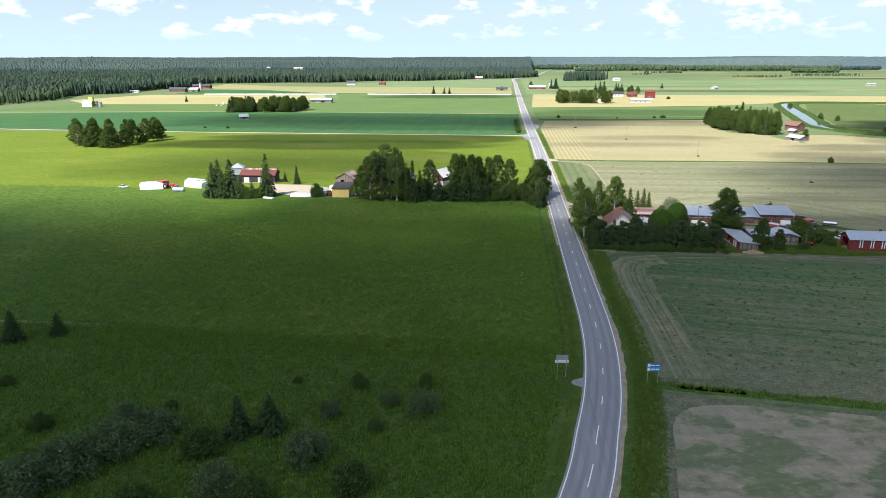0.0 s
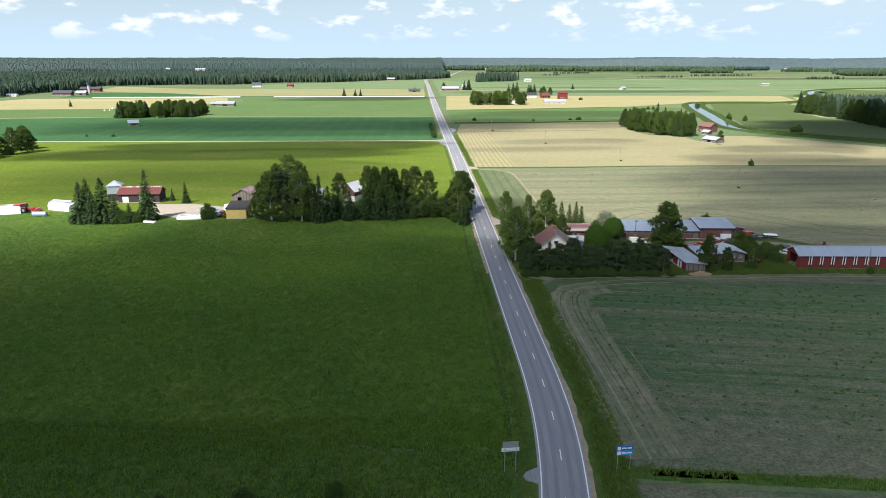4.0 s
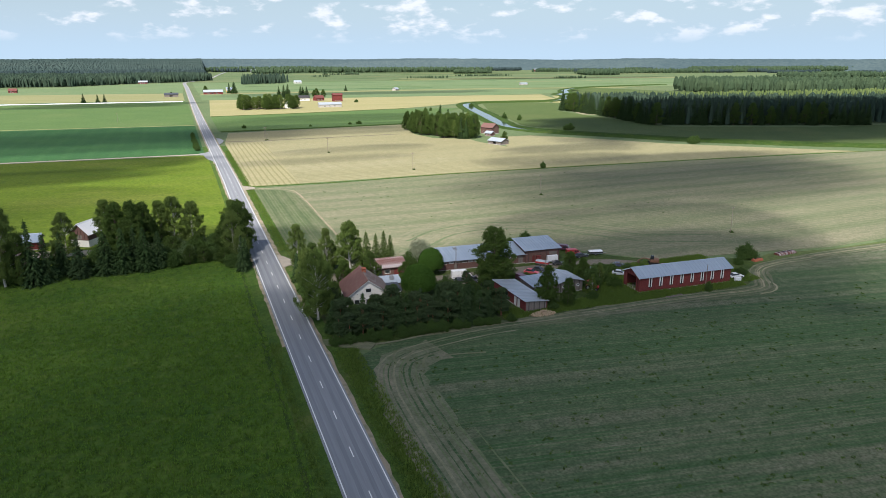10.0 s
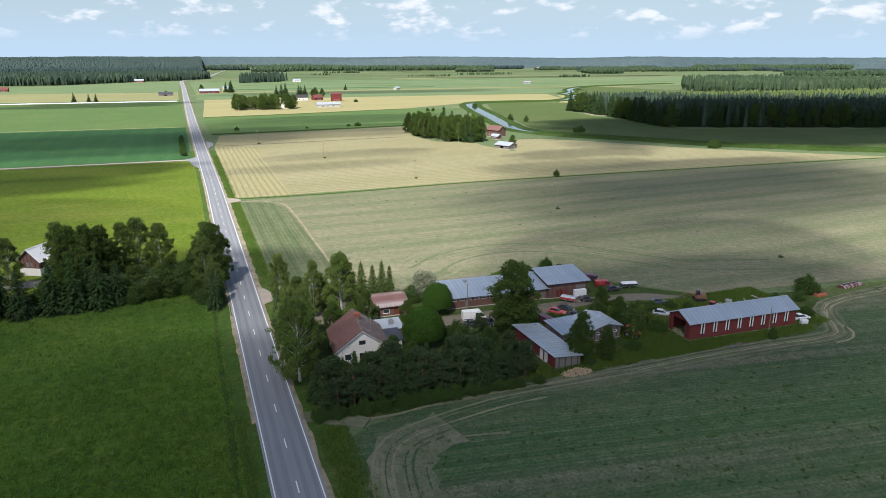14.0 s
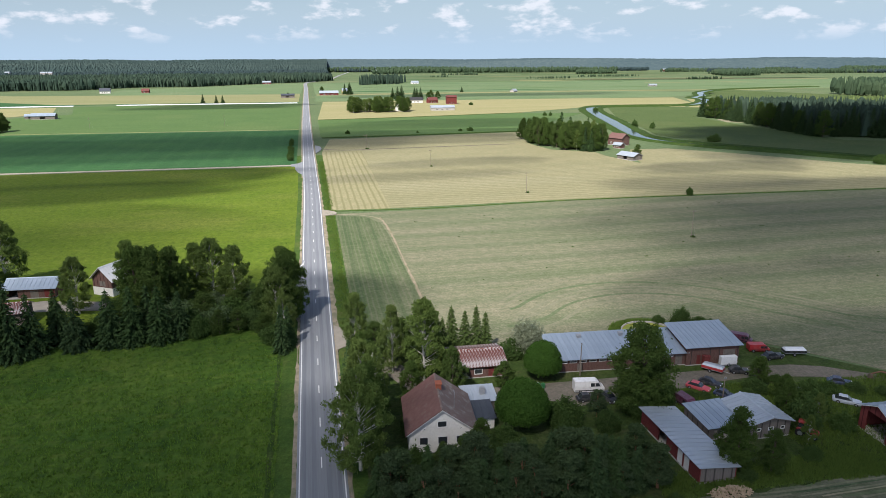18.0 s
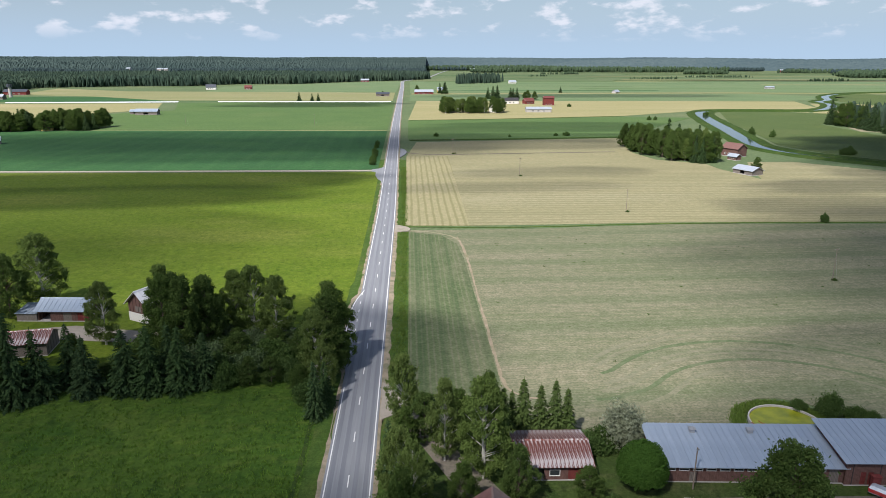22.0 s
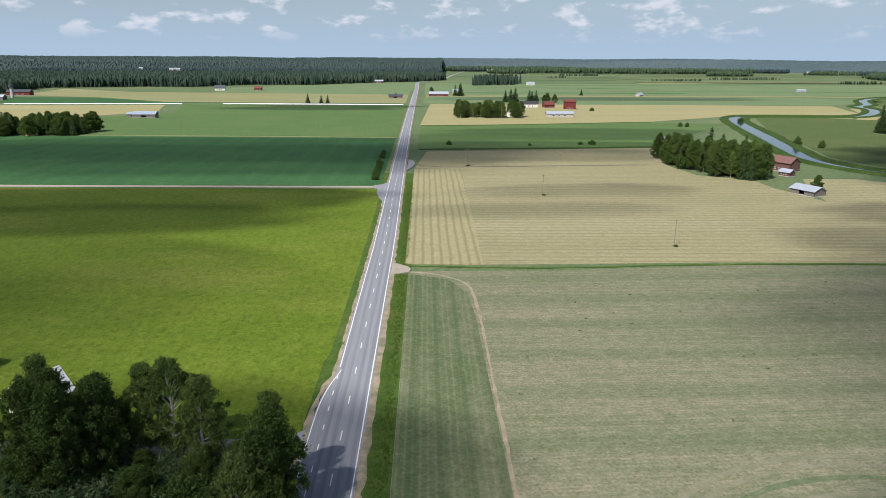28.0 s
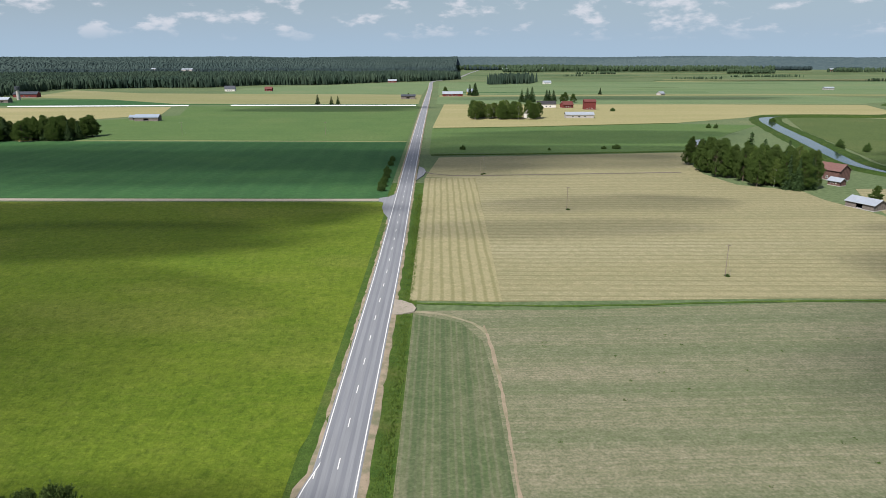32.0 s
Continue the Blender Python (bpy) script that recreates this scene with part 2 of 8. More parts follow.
def woods_material(name, base, other):
    """Woods from far off: broad drifts, a little difference from tree to tree."""
    n = Nodes(name)
    island = n.add("ShaderNodeNewGeometry").outputs["Random Per Island"]
    drift = n.noise(n.position(), 0.012, 4.0, 0.6)
    color = n.mix(n.span(drift, 0.36, 0.64), base, other)
    color = n.mix(n.span(island, 0, 1, 0.0, 0.35), color, (base[0] * 0.7, base[1] * 0.7, base[2] * 0.75))
    return n.done(color, 1.0, 0.0, n.noise(n.position(), 0.6, 4.0, 0.7), 1.0, 0.8, 0.0)


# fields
# haze over the plain put into the ground's base colour: less saturated green
M_GROUND = field_material("haze_paled_grass", (0.115, 0.165, 0.075), (0.15, 0.195, 0.09), (0.20, 0.22, 0.11), grain=0.5, broad=0.004, depth=0.1)
M_HAY_MEADOW = field_material("hay_meadow_grass", (0.104, 0.164, 0.012), (0.140, 0.192, 0.018), (0.182, 0.208, 0.036), grain=1.2, broad=0.016, depth=0.4, stretch=(0.6, 1.4, 1), tufts=0.4, gleam=0.5, lush=0.38)
M_BANK_MEADOW = field_material("riverside_grass", (0.085, 0.125, 0.040), (0.105, 0.145, 0.046), (0.13, 0.155, 0.055), grain=1.0, broad=0.012, depth=0.3)
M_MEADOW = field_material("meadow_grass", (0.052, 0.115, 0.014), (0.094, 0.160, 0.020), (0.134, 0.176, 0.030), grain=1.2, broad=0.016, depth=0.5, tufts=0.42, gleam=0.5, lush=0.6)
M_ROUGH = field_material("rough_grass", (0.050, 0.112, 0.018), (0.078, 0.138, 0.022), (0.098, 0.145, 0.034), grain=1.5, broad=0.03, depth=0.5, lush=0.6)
M_VERGE = field_material("verge_grass", (0.052, 0.105, 0.018), (0.085, 0.138, 0.024), (0.13, 0.15, 0.04), grain=2.5, broad=0.08, depth=0.3)
M_CROP = field_material("green_crop", (0.035, 0.10, 0.035), (0.045, 0.125, 0.04), (0.055, 0.135, 0.04), rows=((0, 14, 0.18, (0.08, 0.17, 0.06)),), grain=2.0, broad=0.01, depth=0.15, tufts=0.3)
M_CROP_LIGHT = field_material("light_crop", (0.086, 0.150, 0.048), (0.105, 0.170, 0.054), (0.122, 0.176, 0.06), rows=((90, 20, 0.15, (0.12, 0.2, 0.06)),), grain=2.0, broad=0.01, depth=0.15, tufts=0.3)
# crop green paled to stand in for haze over the far fields
M_CROP_FAR = field_material("haze_paled_crop", (0.13, 0.195, 0.09), (0.155, 0.215, 0.10), (0.18, 0.22, 0.11), rows=((90, 40, 0.2, (0.2, 0.24, 0.13)),), grain=1.0, broad=0.006, depth=0.1, tufts=0.25)
M_SPROUT = field_material("sprouting_cereal", (0.178, 0.194, 0.106), (0.236, 0.228, 0.148), (0.300, 0.268, 0.184), rows=((88, 2.3, 0.4, (0.30, 0.275, 0.19)), (88, 0.95, 0.22, (0.10, 0.13, 0.06)), (88, 17, 0.4, (0.10, 0.145, 0.065))), grain=1.9, broad=0.02, depth=0.14, stretch=(0.3, 2.0, 1), patch_at=(0.48, 0.66), tufts=0.62, gleam=0.45)
M_SPROUT_GREEN = field_material("young_cereal", (0.048, 0.108, 0.040), (0.074, 0.132, 0.054), (0.21, 0.185, 0.14), rows=((99, 0.9, 0.34, (0.19, 0.18, 0.12)), (99, 2.3, 0.30, (0.20, 0.19, 0.125)), (99.5, 4.3, 0.30, (0.032, 0.078, 0.028)), (98.5, 13, 0.20, (0.035, 0.085, 0.03)), (99, 31, 0.16, (0.19, 0.175, 0.12))), grain=1.9, broad=0.022, depth=0.14, turn=9.5, stretch=(0.12, 2.4, 1), patch_at=(0.50, 0.64), tufts=0.68, thin=(26, 98))
M_BARE = field_material("patchy_cereal", (0.30, 0.265, 0.205), (0.24, 0.215, 0.165), (0.062, 0.108, 0.042), rows=((80, 3.4, 0.3, (0.14, 0.17, 0.09)),), grain=2.6, broad=0.09, depth=0.08, stretch=(0.8, 1.2, 1), patch_at=(0.47, 0.54), tufts=0.3)
M_STUBBLE = field_material("cut_hay", (0.325, 0.292, 0.165), (0.27, 0.252, 0.14), (0.355, 0.325, 0.20), rows=((91, 4.2, 0.62, (0.19, 0.182, 0.09)), (91.5, 1.9, 0.3, (0.40, 0.36, 0.22))), grain=1.9, broad=0.012, depth=0.14, stretch=(0.4, 1.8, 1), tufts=0.45)
M_STUBBLE_EDGE = field_material("cut_hay_headland", (0.35, 0.312, 0.175), (0.32, 0.287, 0.16), (0.355, 0.32, 0.19), rows=((0, 2.9, 0.72, (0.19, 0.185, 0.08)),), grain=2.4, broad=0.02, depth=0.12, tufts=0.42)
M_WHEAT = field_material("ripe_hay_field", (0.34, 0.305, 0.155), (0.29, 0.275, 0.125), (0.38, 0.335, 0.18), grain=1.5, broad=0.008, depth=0.15, stretch=(0.3, 1.6, 1), tufts=0.25)
M_PALE = field_material("pale_stubble", (0.27, 0.26, 0.13), (0.22, 0.23, 0.10), (0.30, 0.28, 0.15), grain=1.5, broad=0.006, depth=0.15, stretch=(0.3, 1.6, 1), tufts=0.25)
M_REED = field_material("ditch_reeds", (0.035, 0.075, 0.014), (0.06, 0.10, 0.018), (0.09, 0.12, 0.03), grain=2.2, broad=0.1, depth=0.5)
M_RUT = field_material("rutted_crop", (0.19, 0.185, 0.12), (0.15, 0.16, 0.09), (0.10, 0.125, 0.06), grain=2.0, broad=0.12, depth=0.05, tufts=0.4)
M_SPROUT_ROWS = field_material("headland_cereal", (0.10, 0.14, 0.06), (0.15, 0.17, 0.09), (0.23, 0.21, 0.14), rows=((0, 1.25, 0.42, (0.24, 0.215, 0.15)), (0, 4.7, 0.45, (0.055, 0.095, 0.038))), grain=1.6, broad=0.03, depth=0.12, stretch=(1.6, 0.4, 1), patch_at=(0.5, 0.68), tufts=0.5)
M_RUT_PALE = field_material("pale_rutted_crop", (0.24, 0.23, 0.155), (0.20, 0.20, 0.125), (0.16, 0.18, 0.095), grain=2.0, broad=0.12, depth=0.05, tufts=0.4)
M_RUT_GREEN = field_material("green_rutted_crop", (0.118, 0.158, 0.078), (0.15, 0.175, 0.095), (0.19, 0.20, 0.12), grain=2.0, broad=0.12, depth=0.05, tufts=0.4)
M_HEADLAND = field_material("dusty_headland", (0.12, 0.145, 0.080), (0.165, 0.17, 0.11), (0.24, 0.215, 0.155), rows=((0, 1.3, 0.3, (0.20, 0.18, 0.13)),), grain=1.8, broad=0.08, depth=0.08, stretch=(1.6, 0.4, 1), patch_at=(0.46, 0.62), tufts=0.45)
M_HEADLAND_EDGE = field_material("trampled_headland", (0.105, 0.135, 0.068), (0.15, 0.152, 0.095), (0.215, 0.195, 0.145), rows=((88, 1.1, 0.3, (0.20, 0.18, 0.13)),), grain=2.4, broad=0.08, depth=0.15, stretch=(0.3, 2.0, 1), patch_at=(0.46, 0.6), tufts=0.5)
M_TRACK = field_material("dry_track", (0.33, 0.29, 0.20), (0.27, 0.25, 0.16), (0.20, 0.21, 0.11), grain=3.0, broad=0.12, depth=0.05, tufts=0.2)
M_PATH = field_material("trodden_path", (0.34, 0.275, 0.195), (0.29, 0.235, 0.165), (0.19, 0.18, 0.10), grain=3.0, broad=0.12, depth=0.05, tufts=0.2)
M_GRAVEL = plain_material("gravel", (0.36, 0.32, 0.26), (0.29, 0.26, 0.21), 0.5, 0.95, bump=0.03, local=False)
M_YARD = field_material("trodden_yard", (0.205, 0.178, 0.148), (0.165, 0.142, 0.115), (0.10, 0.105, 0.055), patch_at=(0.50, 0.66), grain=2.0, broad=0.06, depth=0.15)
M_FARM_GRASS = field_material("farmyard_grass", (0.045, 0.080, 0.018), (0.075, 0.112, 0.026), (0.125, 0.128, 0.055), grain=1.8, broad=0.06, depth=0.5, lush=0.45)
M_ROAD = plain_material("asphalt", (0.255, 0.268, 0.283), (0.200, 0.212, 0.224), 0.25, 0.85, stretch=(3.4, 0.1, 1), bump=0.01, stain=(0.160, 0.170, 0.180), stain_at=(0.6, 0.75), local=False)
M_ROAD_WORN = plain_material("worn_asphalt", (0.205, 0.217, 0.236), (0.165, 0.176, 0.192), 0.22, 0.75, stretch=(3.0, 0.08, 1), bump=0.006, stain=(0.235, 0.245, 0.262), stain_at=(0.55, 0.7), local=False)
M_PAINT = plain_material("road_paint", (0.80, 0.80, 0.78), (0.70, 0.70, 0.68), 2.0, 0.7, local=False)
M_SHOULDER = plain_material("sandy_shoulder", (0.33, 0.27, 0.19), (0.265, 0.22, 0.15), 0.6, 0.95, bump=0.03, stain=(0.15, 0.155, 0.09), stain_at=(0.46, 0.66), local=False)
M_SOIL = plain_material("dark_soil", (0.10, 0.075, 0.05), (0.14, 0.11, 0.075), 0.8, 0.95, local=False)

n = Nodes("river_water")
M_WATER = n.done(n.mix(n.span(n.noise(n.position(), 0.05), 0.3, 0.7), (0.03, 0.05, 0.05), (0.05, 0.07, 0.065)), 0.08, 0.0, n.noise(n.position(), 1.2), 0.015, 0.25, 0.6)
n = Nodes("algae_water")
M_ALGAE = n.done(n.mix(n.span(n.noise(n.position(), 0.5, 6.0), 0.4, 0.65), (0.25, 0.27, 0.012), (0.15, 0.18, 0.012)), 0.35, 0.0, n.noise(n.position(), 3.0), 0.01, 0.2, 0.4)

# buildings
M_RED = board_material("red_boards", (0.185, 0.046, 0.042), (0.145, 0.036, 0.033))
M_RED_OLD = board_material("faded_red_boards", (0.120, 0.062, 0.053), (0.175, 0.108, 0.092))
M_GREY_WOOD = board_material("grey_boards", (0.21, 0.185, 0.165), (0.145, 0.125, 0.11), 0.2)
M_WHITE = plain_material("white_render", (0.78, 0.76, 0.72), (0.70, 0.68, 0.63), 0.6, 0.85, stain=(0.55, 0.52, 0.46), stain_at=(0.62, 0.8))
M_TRIM = plain_material("white_paint", (0.80, 0.80, 0.78), (0.72, 0.72, 0.70), 1.5, 0.5)
M_YELLOW = board_material("yellow_boards", (0.62, 0.47, 0.16), (0.56, 0.42, 0.14), 0.2)
M_CONCRETE = plain_material("concrete", (0.45, 0.43, 0.40), (0.36, 0.34, 0.32), 0.8, 0.9, bump=0.01)
M_TIN = sheet_roof_material("tin_sheet", (0.37, 0.44, 0.52), (0.31, 0.38, 0.46))
M_TIN_PALE = sheet_roof_material("pale_tin_sheet", (0.47, 0.52, 0.57), (0.40, 0.45, 0.50))
M_TIN_RUST = sheet_roof_material("rusty_tin_sheet", (0.56, 0.53, 0.52), (0.42, 0.34, 0.32), (0.16, 0.055, 0.042), (0.45, 0.51))
M_TIN_WHITE = sheet_roof_material("white_tin_sheet", (0.88, 0.88, 0.87), (0.82, 0.82, 0.82), metal=0.0, rough=0.4)
M_TIN_DARK = sheet_roof_material("dark_tin_sheet", (0.06, 0.068, 0.085), (0.075, 0.085, 0.10), metal=0.2)
M_BLACK_FELT = plain_material("black_felt", (0.035, 0.035, 0.038), (0.05, 0.05, 0.053), 1.0, 0.9)
M_TILE = plain_material("brown_roof_tile", (0.150, 0.078, 0.068), (0.19, 0.105, 0.092), 1.2, 0.9, stretch=(1, 1, 1), bump=0.04, stain=(0.17, 0.13, 0.11), stain_at=(0.55, 0.75))
M_TILE_GREY = plain_material("weathered_roof_tile", (0.19, 0.14, 0.125), (0.155, 0.11, 0.096), 1.2, 0.9, bump=0.04, stain=(0.30, 0.28, 0.25), stain_at=(0.5, 0.7))
M_RED_ROOF = plain_material("red_roof", (0.155, 0.05, 0.043), (0.125, 0.042, 0.038), 0.8, 0.7)
M_BRICK = plain_material("chimney_brick", (0.36, 0.115, 0.065), (0.30, 0.095, 0.055), 3.0, 0.9)
n = Nodes("window_glass")
M_GLASS = n.done((0.03, 0.035, 0.04), 0.05, 0.0, spec=0.8)
M_PLASTIC = plain_material("white_plastic", (0.80, 0.82, 0.84), (0.72, 0.74, 0.76), 0.8, 0.45)
M_SCRAP = plain_material("rusty_scrap", (0.17, 0.085, 0.055), (0.23, 0.13, 0.085), 1.5, 0.9, stain=(0.40, 0.27, 0.04), stain_at=(0.6, 0.64))
M_DARK_BOARDS = board_material("dark_boards", (0.055, 0.045, 0.045), (0.08, 0.065, 0.062))
M_GALV = plain_material("galvanised_steel", (0.45, 0.46, 0.47), (0.38, 0.39, 0.40), 2.0, 0.45, 0.6)
M_POLE = plain_material("tarred_pole", (0.20, 0.165, 0.13), (0.26, 0.22, 0.18), 2.0, 0.9, stretch=(4, 4, 0.4))
M_SIGN_BLUE = plain_material("blue_sign", (0.02, 0.13, 0.42), (0.02, 0.12, 0.39), 2.0, 0.4)
M_SIGN_CYAN = plain_material("light_blue_sign", (0.02, 0.30, 0.60), (0.02, 0.28, 0.56), 2.0, 0.4)
M_RUBBER = plain_material("tyre_rubber", (0.018, 0.018, 0.019), (0.025, 0.025, 0.026), 3.0, 0.85)
M_LOG = plain_material("cut_firewood", (0.50, 0.40, 0.27), (0.36, 0.26, 0.16), 2.5, 0.9)
M_ORANGE = plain_material("orange_enamel", (0.30, 0.10, 0.035), (0.24, 0.075, 0.03), 1.5, 0.6)


def enamel(name, color):
    n = Nodes(name)
    v = n.position((1, 1, 1), 0, True)
    dust = n.span(n.noise(v, 1.6, 5.0), 0.45, 0.8, 0.0, 0.35)
    return n.done(n.mix(dust, color, (0.3, 0.28, 0.24)), 0.32, 0.1, spec=0.5)


PAINTS = {"green": enamel("green_enamel", (0.03, 0.16, 0.06)), "red": enamel("red_enamel", (0.42, 0.03, 0.035)), "white": enamel("white_enamel", (0.75, 0.75, 0.75)), "black": enamel("black_enamel", (0.02, 0.022, 0.028)),
          "navy": enamel("navy_enamel", (0.025, 0.04, 0.09)), "plum": enamel("plum_enamel", (0.09, 0.02, 0.05)), "silver": enamel("silver_enamel", (0.42, 0.46, 0.52)),
          "blue": enamel("pale_blue_enamel", (0.22, 0.36, 0.45)), "pink": enamel("faded_red_enamel", (0.48, 0.07, 0.09))}

# plants
L_SPRUCE = leaf_material("spruce_needles", (0.034, 0.064, 0.029), (0.062, 0.098, 0.038), 0.1)
L_SPRUCE_YOUNG = leaf_material("young_spruce_needles", (0.058, 0.092, 0.030), (0.094, 0.128, 0.040), 0.12)
L_BIRCH = leaf_material("birch_leaves", (0.112, 0.166, 0.046), (0.165, 0.218, 0.064), 0.35)
L_BROAD = leaf_material("broad_leaves", (0.062, 0.106, 0.029), (0.098, 0.142, 0.040), 0.32)
L_PINE = leaf_material("pine_needles", (0.046, 0.076, 0.038), (0.078, 0.108, 0.050), 0.12)
L_WILLOW = leaf_material("grey_willow_leaves", (0.203, 0.239, 0.145), (0.290, 0.312, 0.217), 0.25)
L_DOME = leaf_material("clipped_leaves", (0.046, 0.104, 0.020), (0.070, 0.132, 0.028), 0.2)
L_BUSH = leaf_material("bush_leaves", (0.056, 0.102, 0.032), (0.092, 0.140, 0.043), 0.25)
L_MEADOW = leaf_material("meadow_blades", (0.105, 0.198, 0.028), (0.162, 0.252, 0.046), 0.35)
L_SOFT = leaf_material("grey_bush_leaves", (0.080, 0.130, 0.058), (0.13, 0.175, 0.085), 0.2)
L_REED = leaf_material("reed_blades", (0.095, 0.16, 0.035), (0.15, 0.21, 0.05), 0.3)
B_BIRCH = plain_material("birch_bark", (0.62, 0.60, 0.55), (0.45, 0.43, 0.39), 3.0, 0.85, stretch=(1, 1, 0.6), stain=(0.06, 0.05, 0.045), stain_at=(0.6, 0.66))
B_SPRUCE = plain_material("spruce_bark", (0.11, 0.08, 0.06), (0.15, 0.115, 0.09), 3.0, 0.95)
B_PINE = plain_material("pine_bark", (0.30, 0.15, 0.075), (0.20, 0.11, 0.07), 3.0, 0.95)


# ---- mesh helpers ----
class Build:
    """Collects corners and faces for one mesh."""

    def __init__(self):
        self.v, self.f = [], []

    def poly(self, pts):
        k = len(self.v)
        self.v += [tuple(p) for p in pts]
        self.f.append(tuple(range(k, k + len(pts))))
        return self

    def hexa(self, low, high):
        """A solid between two four-cornered outlines."""
        k = len(self.v)
        self.v += [tuple(p) for p in low] + [tuple(p) for p in high]
        m = len(low)
        self.f.append(tuple(range(k + m - 1, k - 1, -1)))
        self.f.append(tuple(range(k + m, k + 2 * m)))
        for i in range(m):
            j = (i + 1) % m
            self.f.append((k + i, k + j, k + m + j, k + m + i))
        return self

    def box(self, x0, x1, y0, y1, z0, z1):
        return self.hexa([(x0, y0, z0), (x1, y0, z0), (x1, y1, z0), (x0, y1, z0)], [(x0, y0, z1), (x1, y0, z1), (x1, y1, z1), (x0, y1, z1)])

    def tube(self, a, b, ra, rb, sides=6):
        a, b = Vector(a), Vector(b)
        d = (b - a).normalized()
        s = d.orthogonal().normalized()
        t = d.cross(s)
        ring = lambda c, r: [tuple(c + (s * math.cos(2 * math.pi * i / sides) + t * math.sin(2 * math.pi * i / sides)) * r) for i in range(sides)]
        return self.hexa(ring(a, ra), ring(b, rb))

    def mesh(self, name, material):
        m = bpy.data.meshes.new(name)
        m.from_pydata(self.v, [], self.f)
        m.materials.append(material)
        return m


# plan y, then the distance up the valley and the widening across it that fit the camera's view
PLAN_Y = (-300, 20, 60, 110, 160, 200, 240, 300, 350, 420, 540, 700, 900, 1200, 1450, 2000, 2800, 6000)
FITTED_Y = (-302.6, 17.4, 58.3, 109.5, 161.1, 202.6, 245, 309, 363, 440, 576.3, 767, 1021.6, 1440, 1828, 2600, 3500, 6700)
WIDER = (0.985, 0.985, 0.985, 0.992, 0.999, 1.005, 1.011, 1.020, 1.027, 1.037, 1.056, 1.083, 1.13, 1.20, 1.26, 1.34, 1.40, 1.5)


def fitted_place(x, y):
    """A place of the plan, moved to fit the camera's view."""
    return float(x * np.interp(y, PLAN_Y, WIDER)), float(np.interp(y, PLAN_Y, FITTED_Y))


def fitted_size(y):
    """How much a thing that stands y up the valley is enlarged to fit the camera's view."""
    return float(np.interp(y, PLAN_Y, WIDER)) if y > 220 else 1.0


def part(name, shape, material, parent, label=""):
    """One mesh object under a thing or under a part."""
    data = shape.mesh(name, material) if isinstance(shape, Build) else shape
    ob = new(name, data)
    ob.parent = parent
    return tagged(ob, label)


def thing(name, label, category, m=None, group="", kind=""):
    ob = new(name)
    if m is not None:
        x, y, z = m.translation
        k = fitted_size(y)
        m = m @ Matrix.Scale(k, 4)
        m.translation = (*fitted_place(x, y), z)
        ob.matrix_world = m
    return tagged(ob, label, category, group, kind)


def sheet(name, pts, z, material, label, category="field", low=-0.3):
    """A piece of the ground: an outline filled at height z, with its edges drawn down."""
    b = Build()
    pts = [fitted_place(x, y) for x, y in pts]
    b.hexa([(x, y, low) for x, y in pts], [(x, y, z) for x, y in pts])
    b.f.pop(0)
    return tagged(new(name, b.mesh(name, material)), label, category, kind="structure")


def smooth_line(pts, step=4.0, fitted=True):
    """A Catmull-Rom line through points of the plan, about every step metres."""
    out = []
    pts = [fitted_place(x, y) for x, y in pts] if fitted else list(pts)
    p = [pts[0]] + list(pts) + [pts[-1]]
    for i in range(1, len(p) - 2):
        a, b, c, d = (np.array(q, float) for q in p[i - 1:i + 3])
        m = max(1, int(np.linalg.norm(c - b) / step))
        for k in range(m):
            t = k / m
            out.append(0.5 * (2 * b + (c - a) * t + (2 * a - 5 * b + 4 * c - d) * t * t + (3 * b - a - 3 * c + d) * t ** 3))
    out.append(np.array(pts[-1], float))
    return np.array(out)


def side_of(line):
    d = np.gradient(line, axis=0)
    d /= np.linalg.norm(d, axis=1)[:, None]
    return np.stack([d[:, 1], -d[:, 0]], 1)


def ribbon(line, profile, wobble=0.0, seed=0):
    """A strip along a line; profile: (offset to the right, height) from left to right."""
    r = np.random.RandomState(seed)
    s = side_of(line)
    b = Build()
    m = len(profile)
    for i, p in enumerate(line):
        for j, (o, z) in enumerate(profile):
            w = wobble * (r.rand() - 0.5) if j in (0, m - 1) else 0
            b.v.append((p[0] + s[i, 0] * (o + w), p[1] + s[i, 1] * (o + w), z))
    for i in range(len(line) - 1):
        for j in range(m - 1):
            b.f.append((i * m + j, i * m + j + 1, (i + 1) * m + j + 1, (i + 1) * m + j))
    return b


def strip(name, line, profile, material, label, category, wobble=0.0, seed=0):
    return tagged(new(name, ribbon(line, profile, wobble, seed).mesh(name, material)), label, category, kind="structure")


